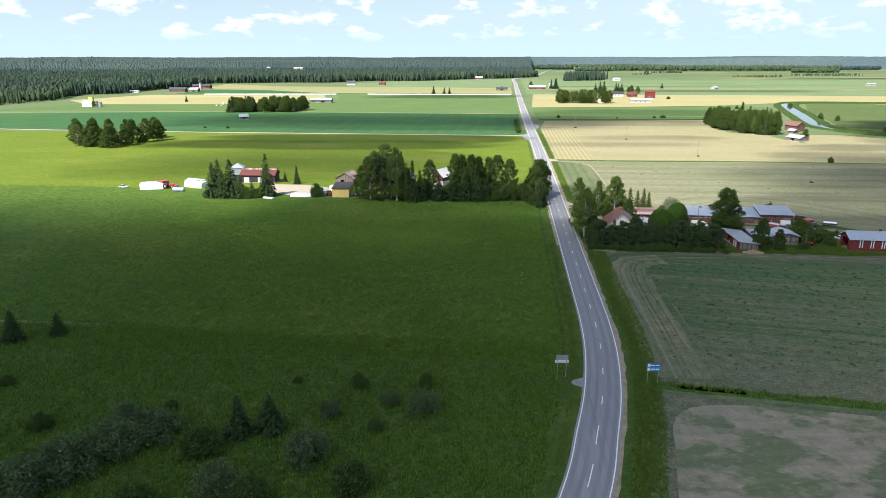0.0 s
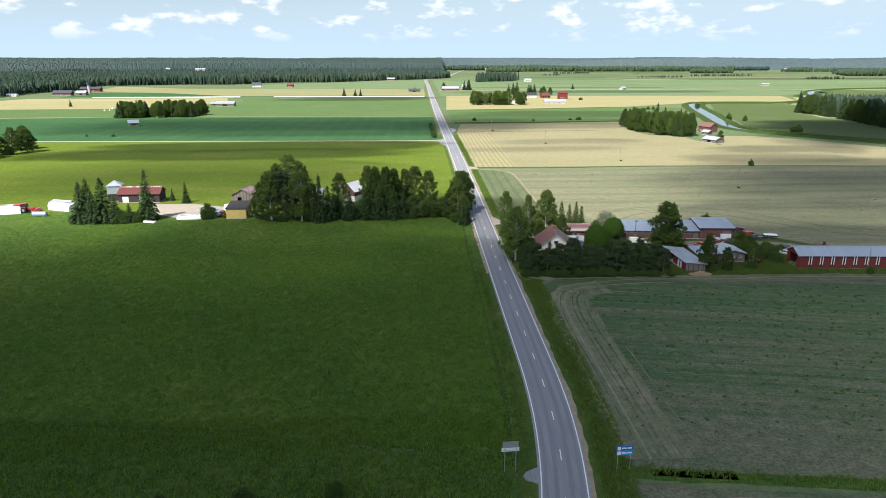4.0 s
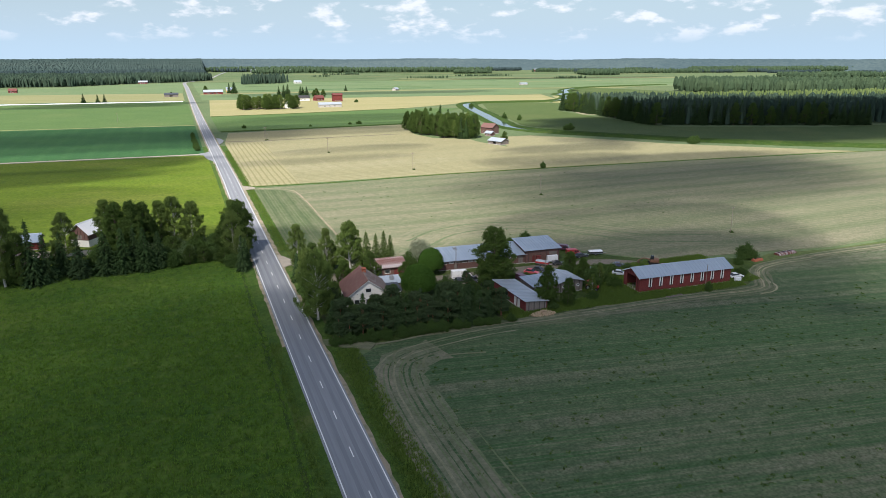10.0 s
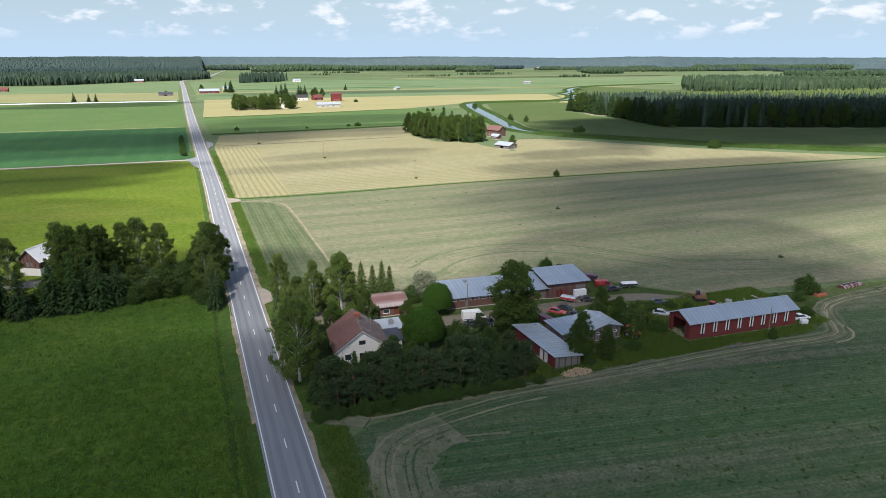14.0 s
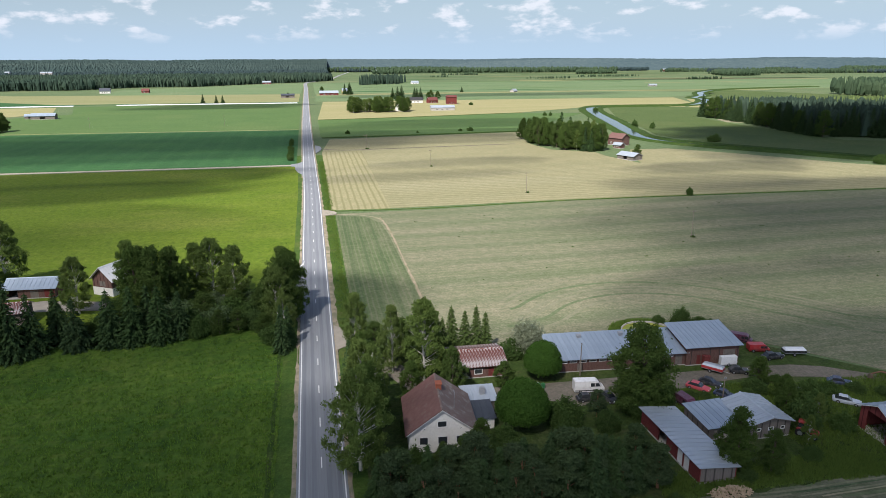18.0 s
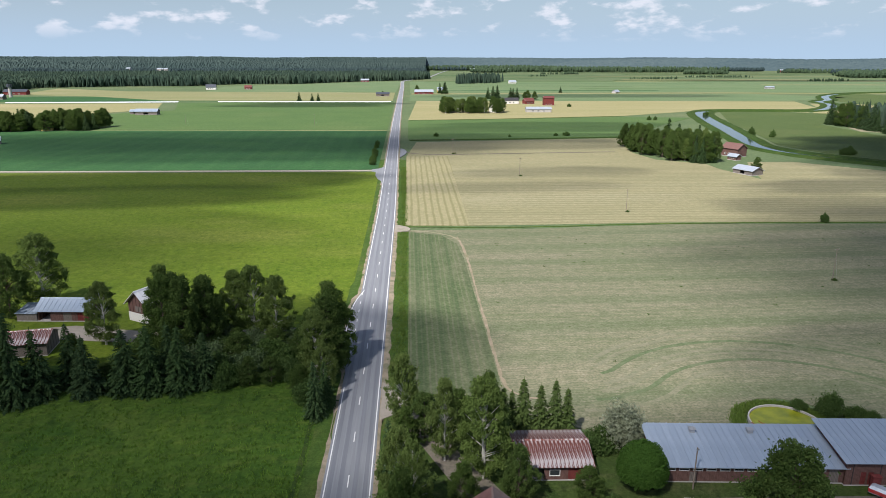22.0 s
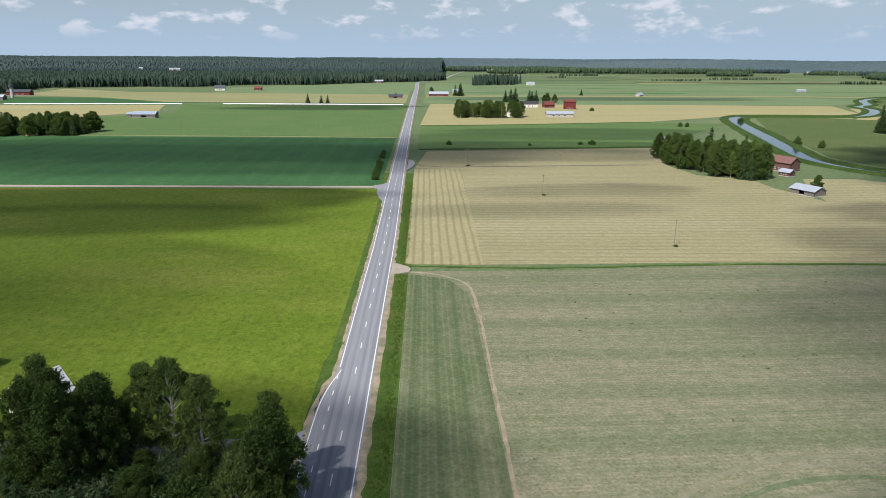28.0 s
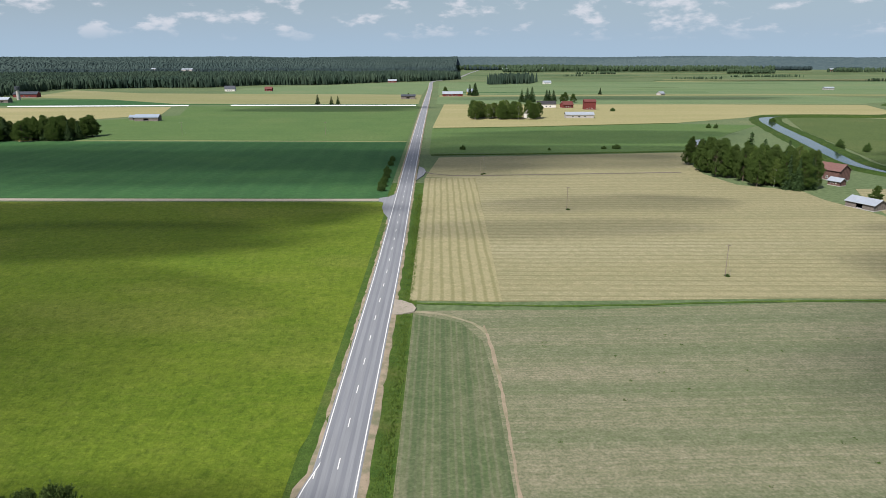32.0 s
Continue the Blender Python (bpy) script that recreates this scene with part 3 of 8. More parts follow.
# ---- clouds that shade the land ----
def vapour(thickness, power, ragged, soft):
    n = Nodes("cloud_vapour")
    co = n.add("ShaderNodeTexCoord").outputs["Object"]
    axes = n.add("ShaderNodeSeparateXYZ")
    n.link(co, axes.inputs["Vector"])
    out = n.math("POWER", n.math("ADD", n.math("POWER", n.math("ABSOLUTE", axes.outputs["X"]), power), n.math("POWER", n.math("ABSOLUTE", axes.outputs["Y"]), power)), 1.0 / power)
    edge = n.math("ADD", out, n.math("MULTIPLY", n.math("SUBTRACT", n.noise(co, 2.2, 6.0, 0.65), 0.5), ragged))
    thick = n.math("MULTIPLY", n.span(edge, 0.82 + soft, 0.82 - soft), thickness)
    clear, solid, lit, body, whole = n.add("ShaderNodeBsdfTransparent"), n.add("ShaderNodeBsdfDiffuse", Color=(0.9, 0.9, 0.9, 1)), n.add("ShaderNodeBsdfTranslucent", Color=(0.8, 0.8, 0.82, 1)), n.add("ShaderNodeMixShader", Fac=0.1), n.add("ShaderNodeMixShader")
    n.link(solid.outputs["BSDF"], body.inputs[1])
    n.link(lit.outputs["BSDF"], body.inputs[2])
    n.link(thick, whole.inputs["Fac"])
    n.link(clear.outputs["BSDF"], whole.inputs[1])
    n.link(body.outputs["Shader"], whole.inputs[2])
    n.link(whole.outputs["Shader"], n.out.inputs["Surface"])
    return n.mat


def cloud(x, y, rx, ry, turn=0.0, thickness=0.95, power=3.0, ragged=0.8, soft=0.12, height=800.0):
    """A flat-based heap cloud whose shade lies round (x, y)."""
    bm = bmesh.new()
    bmesh.ops.create_icosphere(bm, subdivisions=4, radius=1.25)
    for v in bm.verts:
        lump = 1 + 0.08 * noise.noise(v.co * 2.5 + Vector((x, y, 0)) * 0.01)
        v.co = Vector((v.co.x * lump, v.co.y * lump, max(v.co.z, -0.12) * lump))
    data = bpy.data.meshes.new("cloud")
    bm.to_mesh(data)
    bm.free()
    data.materials.append(vapour(thickness, power, ragged, soft))
    ob = new("cloud", data)
    away = TO_SUN * (height / TO_SUN.z)
    x, y = fitted_place(x, y)
    ob.matrix_world = Matrix.Translation((x + away.x, y + away.y, height)) @ pose(0, 0, 0, 0, 0, turn) @ Matrix.Diagonal((rx, ry, 60, 1))
    return tagged(ob, "white fair-weather heap cloud with a flat base", "cloud", kind="structure")


for c in CLOUDS:
    cloud(*c)

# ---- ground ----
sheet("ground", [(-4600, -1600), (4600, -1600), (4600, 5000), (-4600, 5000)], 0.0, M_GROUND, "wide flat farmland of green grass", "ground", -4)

ROAD = smooth_line([(-118, -262), (-80, -178), (-46, -106), (-22.5, -54), (-14.6, -32), (-8.45, -11.7), (-5.76, 0.9), (-3.4, 12.6), (-1.7, 24.5), (-0.62, 36.5), (-0.13, 48.5), (0, 60), (0, 90), (0, 130), (0, 180), (0, 236), (0, 290), (0, 340),
                    (-0.8, 432), (-1.8, 560), (-3.0, 775), (-3.8, 1160), (-4.2, 1510), (-4.6, 1850), (20, 1960), (68, 2180), (122, 2700), (190, 3300)], 3.0, False)

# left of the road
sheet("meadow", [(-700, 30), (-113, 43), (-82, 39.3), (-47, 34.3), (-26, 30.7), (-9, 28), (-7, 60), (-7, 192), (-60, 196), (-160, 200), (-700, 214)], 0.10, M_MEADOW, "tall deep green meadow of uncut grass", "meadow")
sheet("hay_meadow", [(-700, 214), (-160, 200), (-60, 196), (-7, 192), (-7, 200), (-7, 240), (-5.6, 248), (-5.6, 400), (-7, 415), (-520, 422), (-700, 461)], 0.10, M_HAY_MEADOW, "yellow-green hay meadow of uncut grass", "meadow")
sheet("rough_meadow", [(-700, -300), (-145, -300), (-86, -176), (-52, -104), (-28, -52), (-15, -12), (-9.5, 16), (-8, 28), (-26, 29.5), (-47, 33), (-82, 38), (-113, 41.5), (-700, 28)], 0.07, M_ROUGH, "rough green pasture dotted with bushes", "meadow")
sheet("crop_field", [(-560, 431), (-8, 422), (-8.6, 598), (-320, 606), (-620, 560)], 0.14, M_CROP, "dark green cereal crop", "field")
sheet("light_field", [(-420, 612), (-8.6, 602), (-9, 735), (-9.5, 895), (-270, 898), (-240, 790), (-330, 712), (-560, 690), (-600, 600)], 0.12, M_CROP_LIGHT, "bright green cereal crop", "field")
sheet("hay_field", [(-540, 700), (-345, 712), (-262, 800), (-285, 885), (-430, 880), (-548, 876), (-600, 760)], 0.15, M_WHEAT, "pale yellow mown hay field", "field")
sheet("strip_field", [(-520, 905), (-275, 918), (-12, 908), (-12, 1010), (-400, 1000), (-520, 1000)], 0.16, M_CROP, "green crop between pale strips", "field")
sheet("pale_field", [(-300, 930), (-12, 922), (-12.5, 1085), (-420, 1120), (-560, 1200), (-540, 1040), (-420, 1005)], 0.18, M_PALE, "pale stubble field", "field")
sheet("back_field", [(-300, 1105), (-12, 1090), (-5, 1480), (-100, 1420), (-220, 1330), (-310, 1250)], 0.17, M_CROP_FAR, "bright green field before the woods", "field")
for pts, wide in (([(-470, 893), (-272, 904)], 3.2), ([(-225, 906), (-14, 903)], 1.4)):
    strip("row_cover", smooth_line(pts, 20), [(-wide, 0.2), (-wide * 0.6, 1.0), (wide * 0.6, 1.0), (wide, 0.2)], M_PLASTIC, "long white plastic row cover on the field", "row cover")

# right of the road
sheet("young_field", [(8.4, 30), (8.2, 23.6), (22, 21.8), (46, 19.2), (420, -22.4), (560, 90), (420, 108), (178, 127.8), (150, 127), (139, 126.4), (131.5, 123.6), (126.5, 117.6), (122, 114), (115, 113), (104, 113.4), (93, 114.2), (81, 114.6), (61, 112.8), (54, 113.6), (46, 114.6), (36, 114.6), (28, 113.6), (14, 110), (9.6, 107), (8.4, 80)], 0.09, M_SPROUT_GREEN, "young green cereal with dry soil between the rows", "field")
sheet("field_margin", [(-104, -240), (420, -260), (420, -28), (46, 16), (24, 18), (8, 20.5), (4.6, 4), (-2, -30), (-14, -58), (-40, -110)], 0.06, M_SPROUT_GREEN, "green cereal margin round a bare patch", "field")
sheet("patchy_field", [tuple(p) for p in smooth_line([(-96, -236), (-38, -112), (-11, -58), (-0.5, -30), (5.8, -2), (7.6, 8), (10.4, 13), (15.5, 15.8), (28, 16.2), (46, 14.2), (120, 5), (420, -31)], 2.0, False)] + [(420, -250)], 0.08, M_BARE, "patchy thin cereal with bare pale soil", "field")
sheet("sprouting_field", [(8.8, 186), (24, 176), (44, 165.5), (58, 163.5), (63.5, 165), (66, 168), (67, 172), (69.4, 175), (73, 177), (77, 177), (80.6, 175.4), (84, 172), (88, 167), (101, 153), (113, 141), (150, 137), (176, 133), (600, 155), (600, 275), (361, 291), (241, 298), (108, 302), (50, 297.5), (8.8, 297)], 0.11, M_SPROUT, "thin sprouting cereal over pale dry soil", "field")
sheet("row_headland", [(8.9, 183), (22, 178), (26.6, 184), (26.2, 226), (25.8, 264), (24.6, 280), (20, 290), (8.9, 295)], 0.125, M_SPROUT_ROWS, "thin cereal rows along the roadside headland", "field")
sheet("hay_headland", [(7.5, 304), (31, 303), (32.5, 466), (7.2, 468)], 0.19, M_STUBBLE_EDGE, "mown hay with rows along the road", "field")
sheet("mown_field", [(31, 303), (108, 305), (200, 303), (361, 296), (395, 291), (340, 334), (300, 366), (262, 412), (232, 440), (205, 440), (196, 420), (186, 388), (178, 418), (178, 436), (155, 450), (150, 478), (156, 515), (162, 530), (172, 551), (86, 541), (14, 532), (7.5, 470), (32.5, 467)], 0.13, M_STUBBLE, "mown yellow hay field with swath lines", "field")
sheet("green_strip_field", [(8, 548), (86, 551), (176, 560), (232, 640), (282, 700), (220, 712), (90, 688), (8, 678)], 0.15, M_CROP_LIGHT, "bright green strip of crop", "field")
sheet("ripe_field", [(8, 684), (90, 694), (222, 720), (300, 762), (330, 790), (430, 752), (470, 800), (500, 905), (300, 915), (18, 918)], 0.17, M_WHEAT, "pale yellow ripe hay field", "field")
sheet("east_strip_field", [(430, 745), (680, 660), (760, 700), (560, 860), (500, 870), (470, 800)], 0.15, M_WHEAT, "pale yellow strip of hay", "field")
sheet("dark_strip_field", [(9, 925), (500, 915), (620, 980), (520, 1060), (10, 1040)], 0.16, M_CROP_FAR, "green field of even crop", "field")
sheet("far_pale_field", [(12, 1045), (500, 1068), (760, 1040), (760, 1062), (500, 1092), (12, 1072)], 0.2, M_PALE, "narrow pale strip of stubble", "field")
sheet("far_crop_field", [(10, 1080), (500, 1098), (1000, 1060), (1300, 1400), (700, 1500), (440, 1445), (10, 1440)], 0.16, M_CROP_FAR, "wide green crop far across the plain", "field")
sheet("far_pale_strip", [(440, 1455), (760, 1520), (1200, 1440), (1220, 1480), (760, 1575), (440, 1500)], 0.18, M_PALE, "narrow pale strip of stubble", "field")
far_rows = random.Random(44)
for k in range(26):
    y = 1080 + 62 * k + far_rows.uniform(-18, 18)
    x0 = far_rows.uniform(20, 700)
    x1 = x0 + far_rows.uniform(250, 1100)
    wide = far_rows.uniform(4, 16)
    strip("field_strip", smooth_line([(x0, y), ((x0 + x1) / 2, y + far_rows.uniform(-12, 12)), (x1, y + far_rows.uniform(-25, 25))], 60), [(-wide, 0.26), (wide, 0.26)], (M_PALE, M_CROP, M_CROP_LIGHT, M_REED)[k % 4], "long narrow strip of another crop", "field", 2.0, 200 + k)
sheet("river_meadow", [(300, 660), (276, 560), (262, 510), (275, 462), (330, 385), (470, 300), (760, 330), (760, 400), (500, 410), (380, 455), (370, 560), (372, 640), (600, 640), (700, 660), (440, 740), (345, 780), (330, 740)], 0.14, M_BANK_MEADOW, "green riverside meadow", "meadow")
sheet("east_meadow", [(560, 760), (780, 700), (900, 800), (760, 920), (690, 1060), (560, 960)], 0.16, M_BANK_MEADOW, "green meadow by the river bend", "meadow")
sheet("bare_patch", [(372, 585), (420, 560), (424, 590), (380, 612)], 0.22, M_TRACK, "bare pale soil beside the woods", "bare soil")
sheet("grass_strip", [(138, 127), (152, 129), (178, 130.5), (600, 122), (600, 146), (176, 131), (150, 134), (138, 130)], 0.14, M_BANK_MEADOW, "uncut green grass strip", "meadow")
sheet("farmyard_lawn", [(5.5, 116), (14, 112.4), (22, 112.6), (29, 113.5), (37, 114.6), (47, 114.5), (54, 113.5), (61, 112.6), (71, 114.2), (82, 114.5), (94, 114), (104, 113.2), (115, 112.7), (121, 113.5), (124.6, 115.6), (129, 121), (132, 124.3), (139, 126.8), (143, 128.5), (142, 133), (128, 136), (112, 141), (100, 152), (87, 166.6), (83.4, 171), (80, 174.4), (76.8, 176), (73.2, 176), (70, 174.2), (68, 171.4), (67, 167.4), (64, 164.2), (58, 162.5), (44, 164.5), (24, 175), (5.5, 186)], 0.12, M_FARM_GRASS, "overgrown grass round the farm", "lawn")
sheet("farmyard", [(45, 141), (52, 141.5), (58, 141), (62, 138), (66, 138), (68, 143.5), (76, 144.5), (84, 145), (94, 143), (104, 140), (110, 137.4), (110.5, 139.4), (100, 146.2), (94, 148.2), (84, 149), (70, 149.4), (56, 149.8), (48, 150), (40, 150.4), (30, 150.5), (24, 150), (6, 182), (5, 178), (18, 149), (34, 146.5), (40.5, 144.5)], 0.16, M_YARD, "trodden gravel farmyard", "yard")
EDGE = smooth_line([(13, 112), (20, 111.8), (30, 112.6), (56, 112.4), (66, 112.4)], 3)
strip("wheel_rut", EDGE, [(-0.4, 0.19), (0.4, 0.19)], M_RUT_PALE, "dry wheel rut round the field edge", "wheel rut", 0.5, 60)
strip("footpath", smooth_line([(25.5, 288), (26.8, 264.7), (26.9, 225), (27.0, 194), (27.2, 186), (28, 181.6), (30, 179.5), (34, 178.6)], 2), [(-0.3, 0.16), (0.3, 0.16)], M_PATH, "narrow dry path across the field", "path", 0.4, 4)
strip("headland_track", smooth_line([(9, 296.5), (14, 295.5), (20, 292), (25, 286), (26.4, 276), (26.8, 262)], 3), [(-0.45, 0.15), (0.45, 0.15)], M_TRACK, "pale turning track on the headland", "track", 0.5, 5)
CORNER = smooth_line([(8.6, 26), (8.7, 55), (8.6, 80), (9.6, 94), (12.6, 103), (18, 107.6), (29, 110.4), (42, 111.9), (56, 111.5), (70, 111.3), (87, 111.5), (105, 110.9), (118, 110), (124.4, 111), (127.6, 114.6), (131.4, 120.2), (137, 124.2), (147, 126.2), (160, 126.6), (178, 127.6), (330, 125)], 2.5)
strip("dusty_headland", CORNER[:35], [(0.0, 0.115), (2.0, 0.125), (6.0, 0.125), (10.5, 0.104)], M_HEADLAND, "dusty trampled headland of the cereal field", "headland", 1.6, 29)
strip("dusty_headland", CORNER[43:], [(-2.9, 0.112), (-2.2, 0.128), (2.2, 0.128), (3.2, 0.112)], M_HEADLAND_EDGE, "dusty trampled headland of the cereal field", "headland", 1.4, 28)
for k, o in enumerate((0.8, 1.9, 2.8, 3.9, 5.0, 5.8, 7.0, 8.2, 9.0, 10.4, 11.6, 12.6)):
    wide = 0.22 if k % 3 == 0 else 0.14
    strip("wheel_rut", CORNER[:52 - 3 * k], [(o - wide, 0.137 + 0.002 * k), (o + wide, 0.137 + 0.002 * k)], (M_RUT_PALE, M_RUT_GREEN, M_SPROUT_GREEN)[k % 3] if k < 6 else (M_SPROUT_GREEN, M_RUT_GREEN)[k % 2], "dry wheel rut curving round the field corner", "wheel rut", 0.2, 30 + k)
for k, o in enumerate((-1.9, -1.3, -0.5, 0.1, 0.9, 1.5, 2.3)):
    strip("wheel_rut", CORNER[47 + k:], [(o - 0.17, 0.165 + 0.003 * k), (o + 0.17, 0.165 + 0.003 * k)], (M_RUT_PALE, M_SPROUT_GREEN, M_RUT_PALE, M_TRACK, M_RUT_GREEN, M_RUT_PALE, M_SPROUT_GREEN)[k], "dry wheel rut along the field edge", "wheel rut", 0.22, 50 + k)
for k, arc in enumerate(([(18, 107.2), (16.6, 104.4), (16, 100.6)], [(21.6, 106), (19.4, 103.4), (18.4, 100.2)], [(24, 103.4), (22, 101), (21, 98)], [(27, 101.6), (31, 100.9), (35.6, 99.9)], [(119, 106.9), (123.5, 107.2), (127, 109), (128.8, 112), (128.6, 115)], [(130.5, 118.5), (135, 122), (143, 124.4), (152, 125.4)])):
    strip("dust_patch", smooth_line(arc, 1.0), [(-0.3, 0.175), (0.3, 0.175)], M_RUT if k < 4 else M_TRACK, "dusty bare arc where machines turn", "bare soil", 0.15, 70 + k)
turning = smooth_line([(30, 176.5), (44, 174), (56, 178), (66, 186), (79, 189), (94, 184), (108, 170), (122, 156), (150, 146)], 3)
for k in range(7):
    o = 3.1 * k + (0.8 if k % 3 else 0)
    strip("wheel_rut", turning[3 + k:], [(-o - 0.55, 0.135 + 0.002 * k), (-o + 0.55, 0.135 + 0.002 * k)], M_RUT_GREEN if k % 3 == 1 else M_RUT_PALE, "faint curved drill row in the field", "wheel rut", 0.25, 40 + k)
# road, shoulders and verges
ROAD_NEAR = ROAD[ROAD[:, 1] < 480]
strip("verge", ROAD_NEAR, [(-7.4, 0.08), (-6.6, 0.06), (-5.2, 0.25), (-3.55, 0.41)], M_VERGE, "grassy roadside verge with a shallow ditch", "verge", 0.8, 1)
strip("verge", ROAD_NEAR[ROAD_NEAR[:, 1] < 112], [(4.0, 0.34), (5.0, 0.25), (6.6, 0.04), (7.5, 0.02), (8.7, 0.08)], M_VERGE, "grassy roadside verge with a shallow ditch", "verge", 0.7, 3)
strip("verge", ROAD_NEAR[ROAD_NEAR[:, 1] > 108], [(4.2, 0.34), (5.4, 0.25), (7.6, 0.04), (8.5, 0.03), (9.7, 0.09)], M_VERGE, "grassy roadside verge with a shallow ditch", "verge", 0.8, 2)
strip("shoulder", ROAD[ROAD[:, 1] > 116], [(-4.7, 0.26), (-4.2, 0.38), (-3.4, 0.42)], M_SHOULDER, "sandy road shoulder", "road shoulder", 0.35, 6)
for lo, hi, wide in ((-300, 186, 4.5), (180, 306, 5.0), (300, 2700, 4.6)):
    strip("shoulder", ROAD[(ROAD[:, 1] > lo) & (ROAD[:, 1] < hi)], [(3.4, 0.42 - lo * 1e-5), (wide * 0.5 + 1.9, 0.385 - lo * 1e-5), (wide, 0.3 - lo * 1e-5)], M_SHOULDER, "sandy road shoulder", "road shoulder", 0.5, 7)
road = strip("road", ROAD, [(-3.75, 0.40), (-3.6, 0.45), (0, 0.50), (3.6, 0.45), (3.75, 0.40)], M_ROAD, "grey asphalt country road", "road")
for o, wide in ((-2.55, 0.36), (-1.0, 0.42), (1.0, 0.42), (2.55, 0.36)):
    z = 0.4995 - 0.05 * abs(o) / 3.6
    part("wheel_track", ribbon(ROAD[ROAD[:, 1] < 900], [(o - wide, z + 0.0045), (o, z + 0.005), (o + wide, z + 0.0035)], 0.10, 90), M_ROAD_WORN, road, "darker worn wheel track")
for side, piece in ((-1, ROAD[ROAD[:, 1] < 188]), (-1, ROAD[ROAD[:, 1] > 241]), (1, ROAD)):
    b = ribbon(piece, [(side * 3.3 - 0.09, 0.463), (side * 3.3 + 0.09, 0.463)])
    part("edge_line", b, M_PAINT, road, "white painted edge line")
along = np.concatenate([[0], np.cumsum(np.linalg.norm(np.diff(ROAD, axis=0), axis=1))])
at_y = lambda y: float(np.interp(y, ROAD[:, 1], along))


def dash(s0, s1, side=0.0):
    k = [s for s in along if s0 < s < s1]
    s = np.array([s0] + k + [s1])
    line = np.stack([np.interp(s, along, ROAD[:, 0]), np.interp(s, along, ROAD[:, 1])], 1)
    return ribbon(line, [(side - 0.085, 0.512), (side + 0.085, 0.512)])


marks = [(at_y(y) - 1.5, at_y(y) + 1.5) for y in [12.6, 24.5] + [36.5 + 12.0 * i for i in range(80)]]
marks += [(at_y(y) - 3, at_y(y) + 3) for y in (0.9, -10.6, -21.8)]
for y in (237.5, 231.2, 225.4, 219.2, 213.2, 207.2, 201.2):
    part("dash", dash(at_y(y) - 0.8, at_y(y) + 0.8, -3.3), M_PAINT, road, "white bay dash")
for a, c in marks:
    part("dash", dash(a, c), M_PAINT, road, "white centre dash")
BAY = [(-2.7, 239), (-3.0, 237), (-3.9, 233), (-4.6, 230), (-5.3, 225), (-5.6, 219), (-5.6, 205), (-5.2, 200), (-4.2, 193), (-3.0, 187)]
sheet("bus_bay", BAY, 0.43, M_ROAD, "asphalt bus bay widening the road", "bus bay", 0.0)
strip("bay_shoulder", smooth_line([(x - 0.1, y) for x, y in BAY], 2), [(0.0, 0.4), (0.5, 0.36), (1.0, 0.26)], M_SHOULDER, "sandy edge of the bus bay", "road shoulder", 0.5, 16)
part("edge_line", ribbon(smooth_line([(x + 0.35, y) for x, y in BAY[1:8]], 1.5), [(-0.09, 0.466), (0.09, 0.466)]), M_PAINT, road, "white painted bay line")
sheet("drive_mouth", [(-5.3, 216), (-7.6, 214), (-12, 213), (-12, 209.5), (-7.6, 208), (-5.3, 205)], 0.36, M_ROAD, "asphalt mouth of the farm drive", "road mouth", 0.0)
sheet("drive_gravel", [(-11.5, 213.2), (-30, 212), (-44, 210.5), (-68, 216), (-80, 214), (-80, 210), (-60, 207.5), (-44, 205.5), (-28, 208), (-11.5, 209.3)], 0.2, M_GRAVEL, "pale gravel farm drive", "drive")
sheet("side_road_mouth", [(-4.0, 436), (-5.0, 429), (-7.4, 424), (-11, 422), (-11, 417.5), (-8.6, 414), (-8.4, 405), (-7, 396), (-4.8, 388), (-3.9, 377)], 0.425, M_ROAD, "asphalt mouth of the side road", "road mouth", 0.0)
strip("side_road", smooth_line([(-10.5, 419.8), (-60, 419.8), (-200, 422), (-380, 428), (-700, 453)], 12), [(-2.3, 0.12), (-1.4, 0.24), (1.4, 0.24), (2.3, 0.12)], M_GRAVEL, "pale gravel side road", "gravel road")
sheet("field_mouth", [(3.3, 500), (6.2, 494), (7.4, 484), (6.4, 474), (3.3, 462)], 0.425, M_ROAD, "asphalt widening at the field entrance", "road mouth", 0.0)
strip("field_path", smooth_line([(7, 484), (20, 474), (60, 476), (140, 482)], 8), [(-1, 0.21), (1, 0.21)], M_YARD, "grassy track through the hay", "track", 0.5, 8)
sheet("field_access", [(3.6, 304), (5.4, 303.5), (8.4, 301), (9.4, 298.5), (9, 296), (6, 294.5), (3.6, 294)], 0.40, M_GRAVEL, "pale gravel field entrance", "field entrance", 0.0)
sheet("field_access", [(3.6, 118), (6, 117.5), (12, 114.6), (15, 112), (13, 109.5), (6, 114), (3.6, 114.5)], 0.34, M_RUT, "dusty field entrance", "field entrance", 0.0)
sheet("field_access", [(3.6, 186), (5.5, 184), (8, 178), (6.4, 174), (3.6, 172)], 0.40, M_GRAVEL, "gravel mouth of the farm drive", "field entrance", 0.0)
sheet("road_pad", [(-5.2, 24.2), (-6.4, 23.8), (-7.9, 22.9), (-8.5, 21.9), (-8.1, 20.9), (-7.2, 20.4), (-6.6, 20.0)], 0.42, M_ROAD, "small asphalt pad beside the road", "road pad", 0.0)
sheet("gravel_yard", [(-137, 214), (-118, 213), (-104, 207), (-103, 188), (-108, 186), (-121, 190), (-130, 197)], 0.2, M_GRAVEL, "pale gravel yard of the farm", "yard")
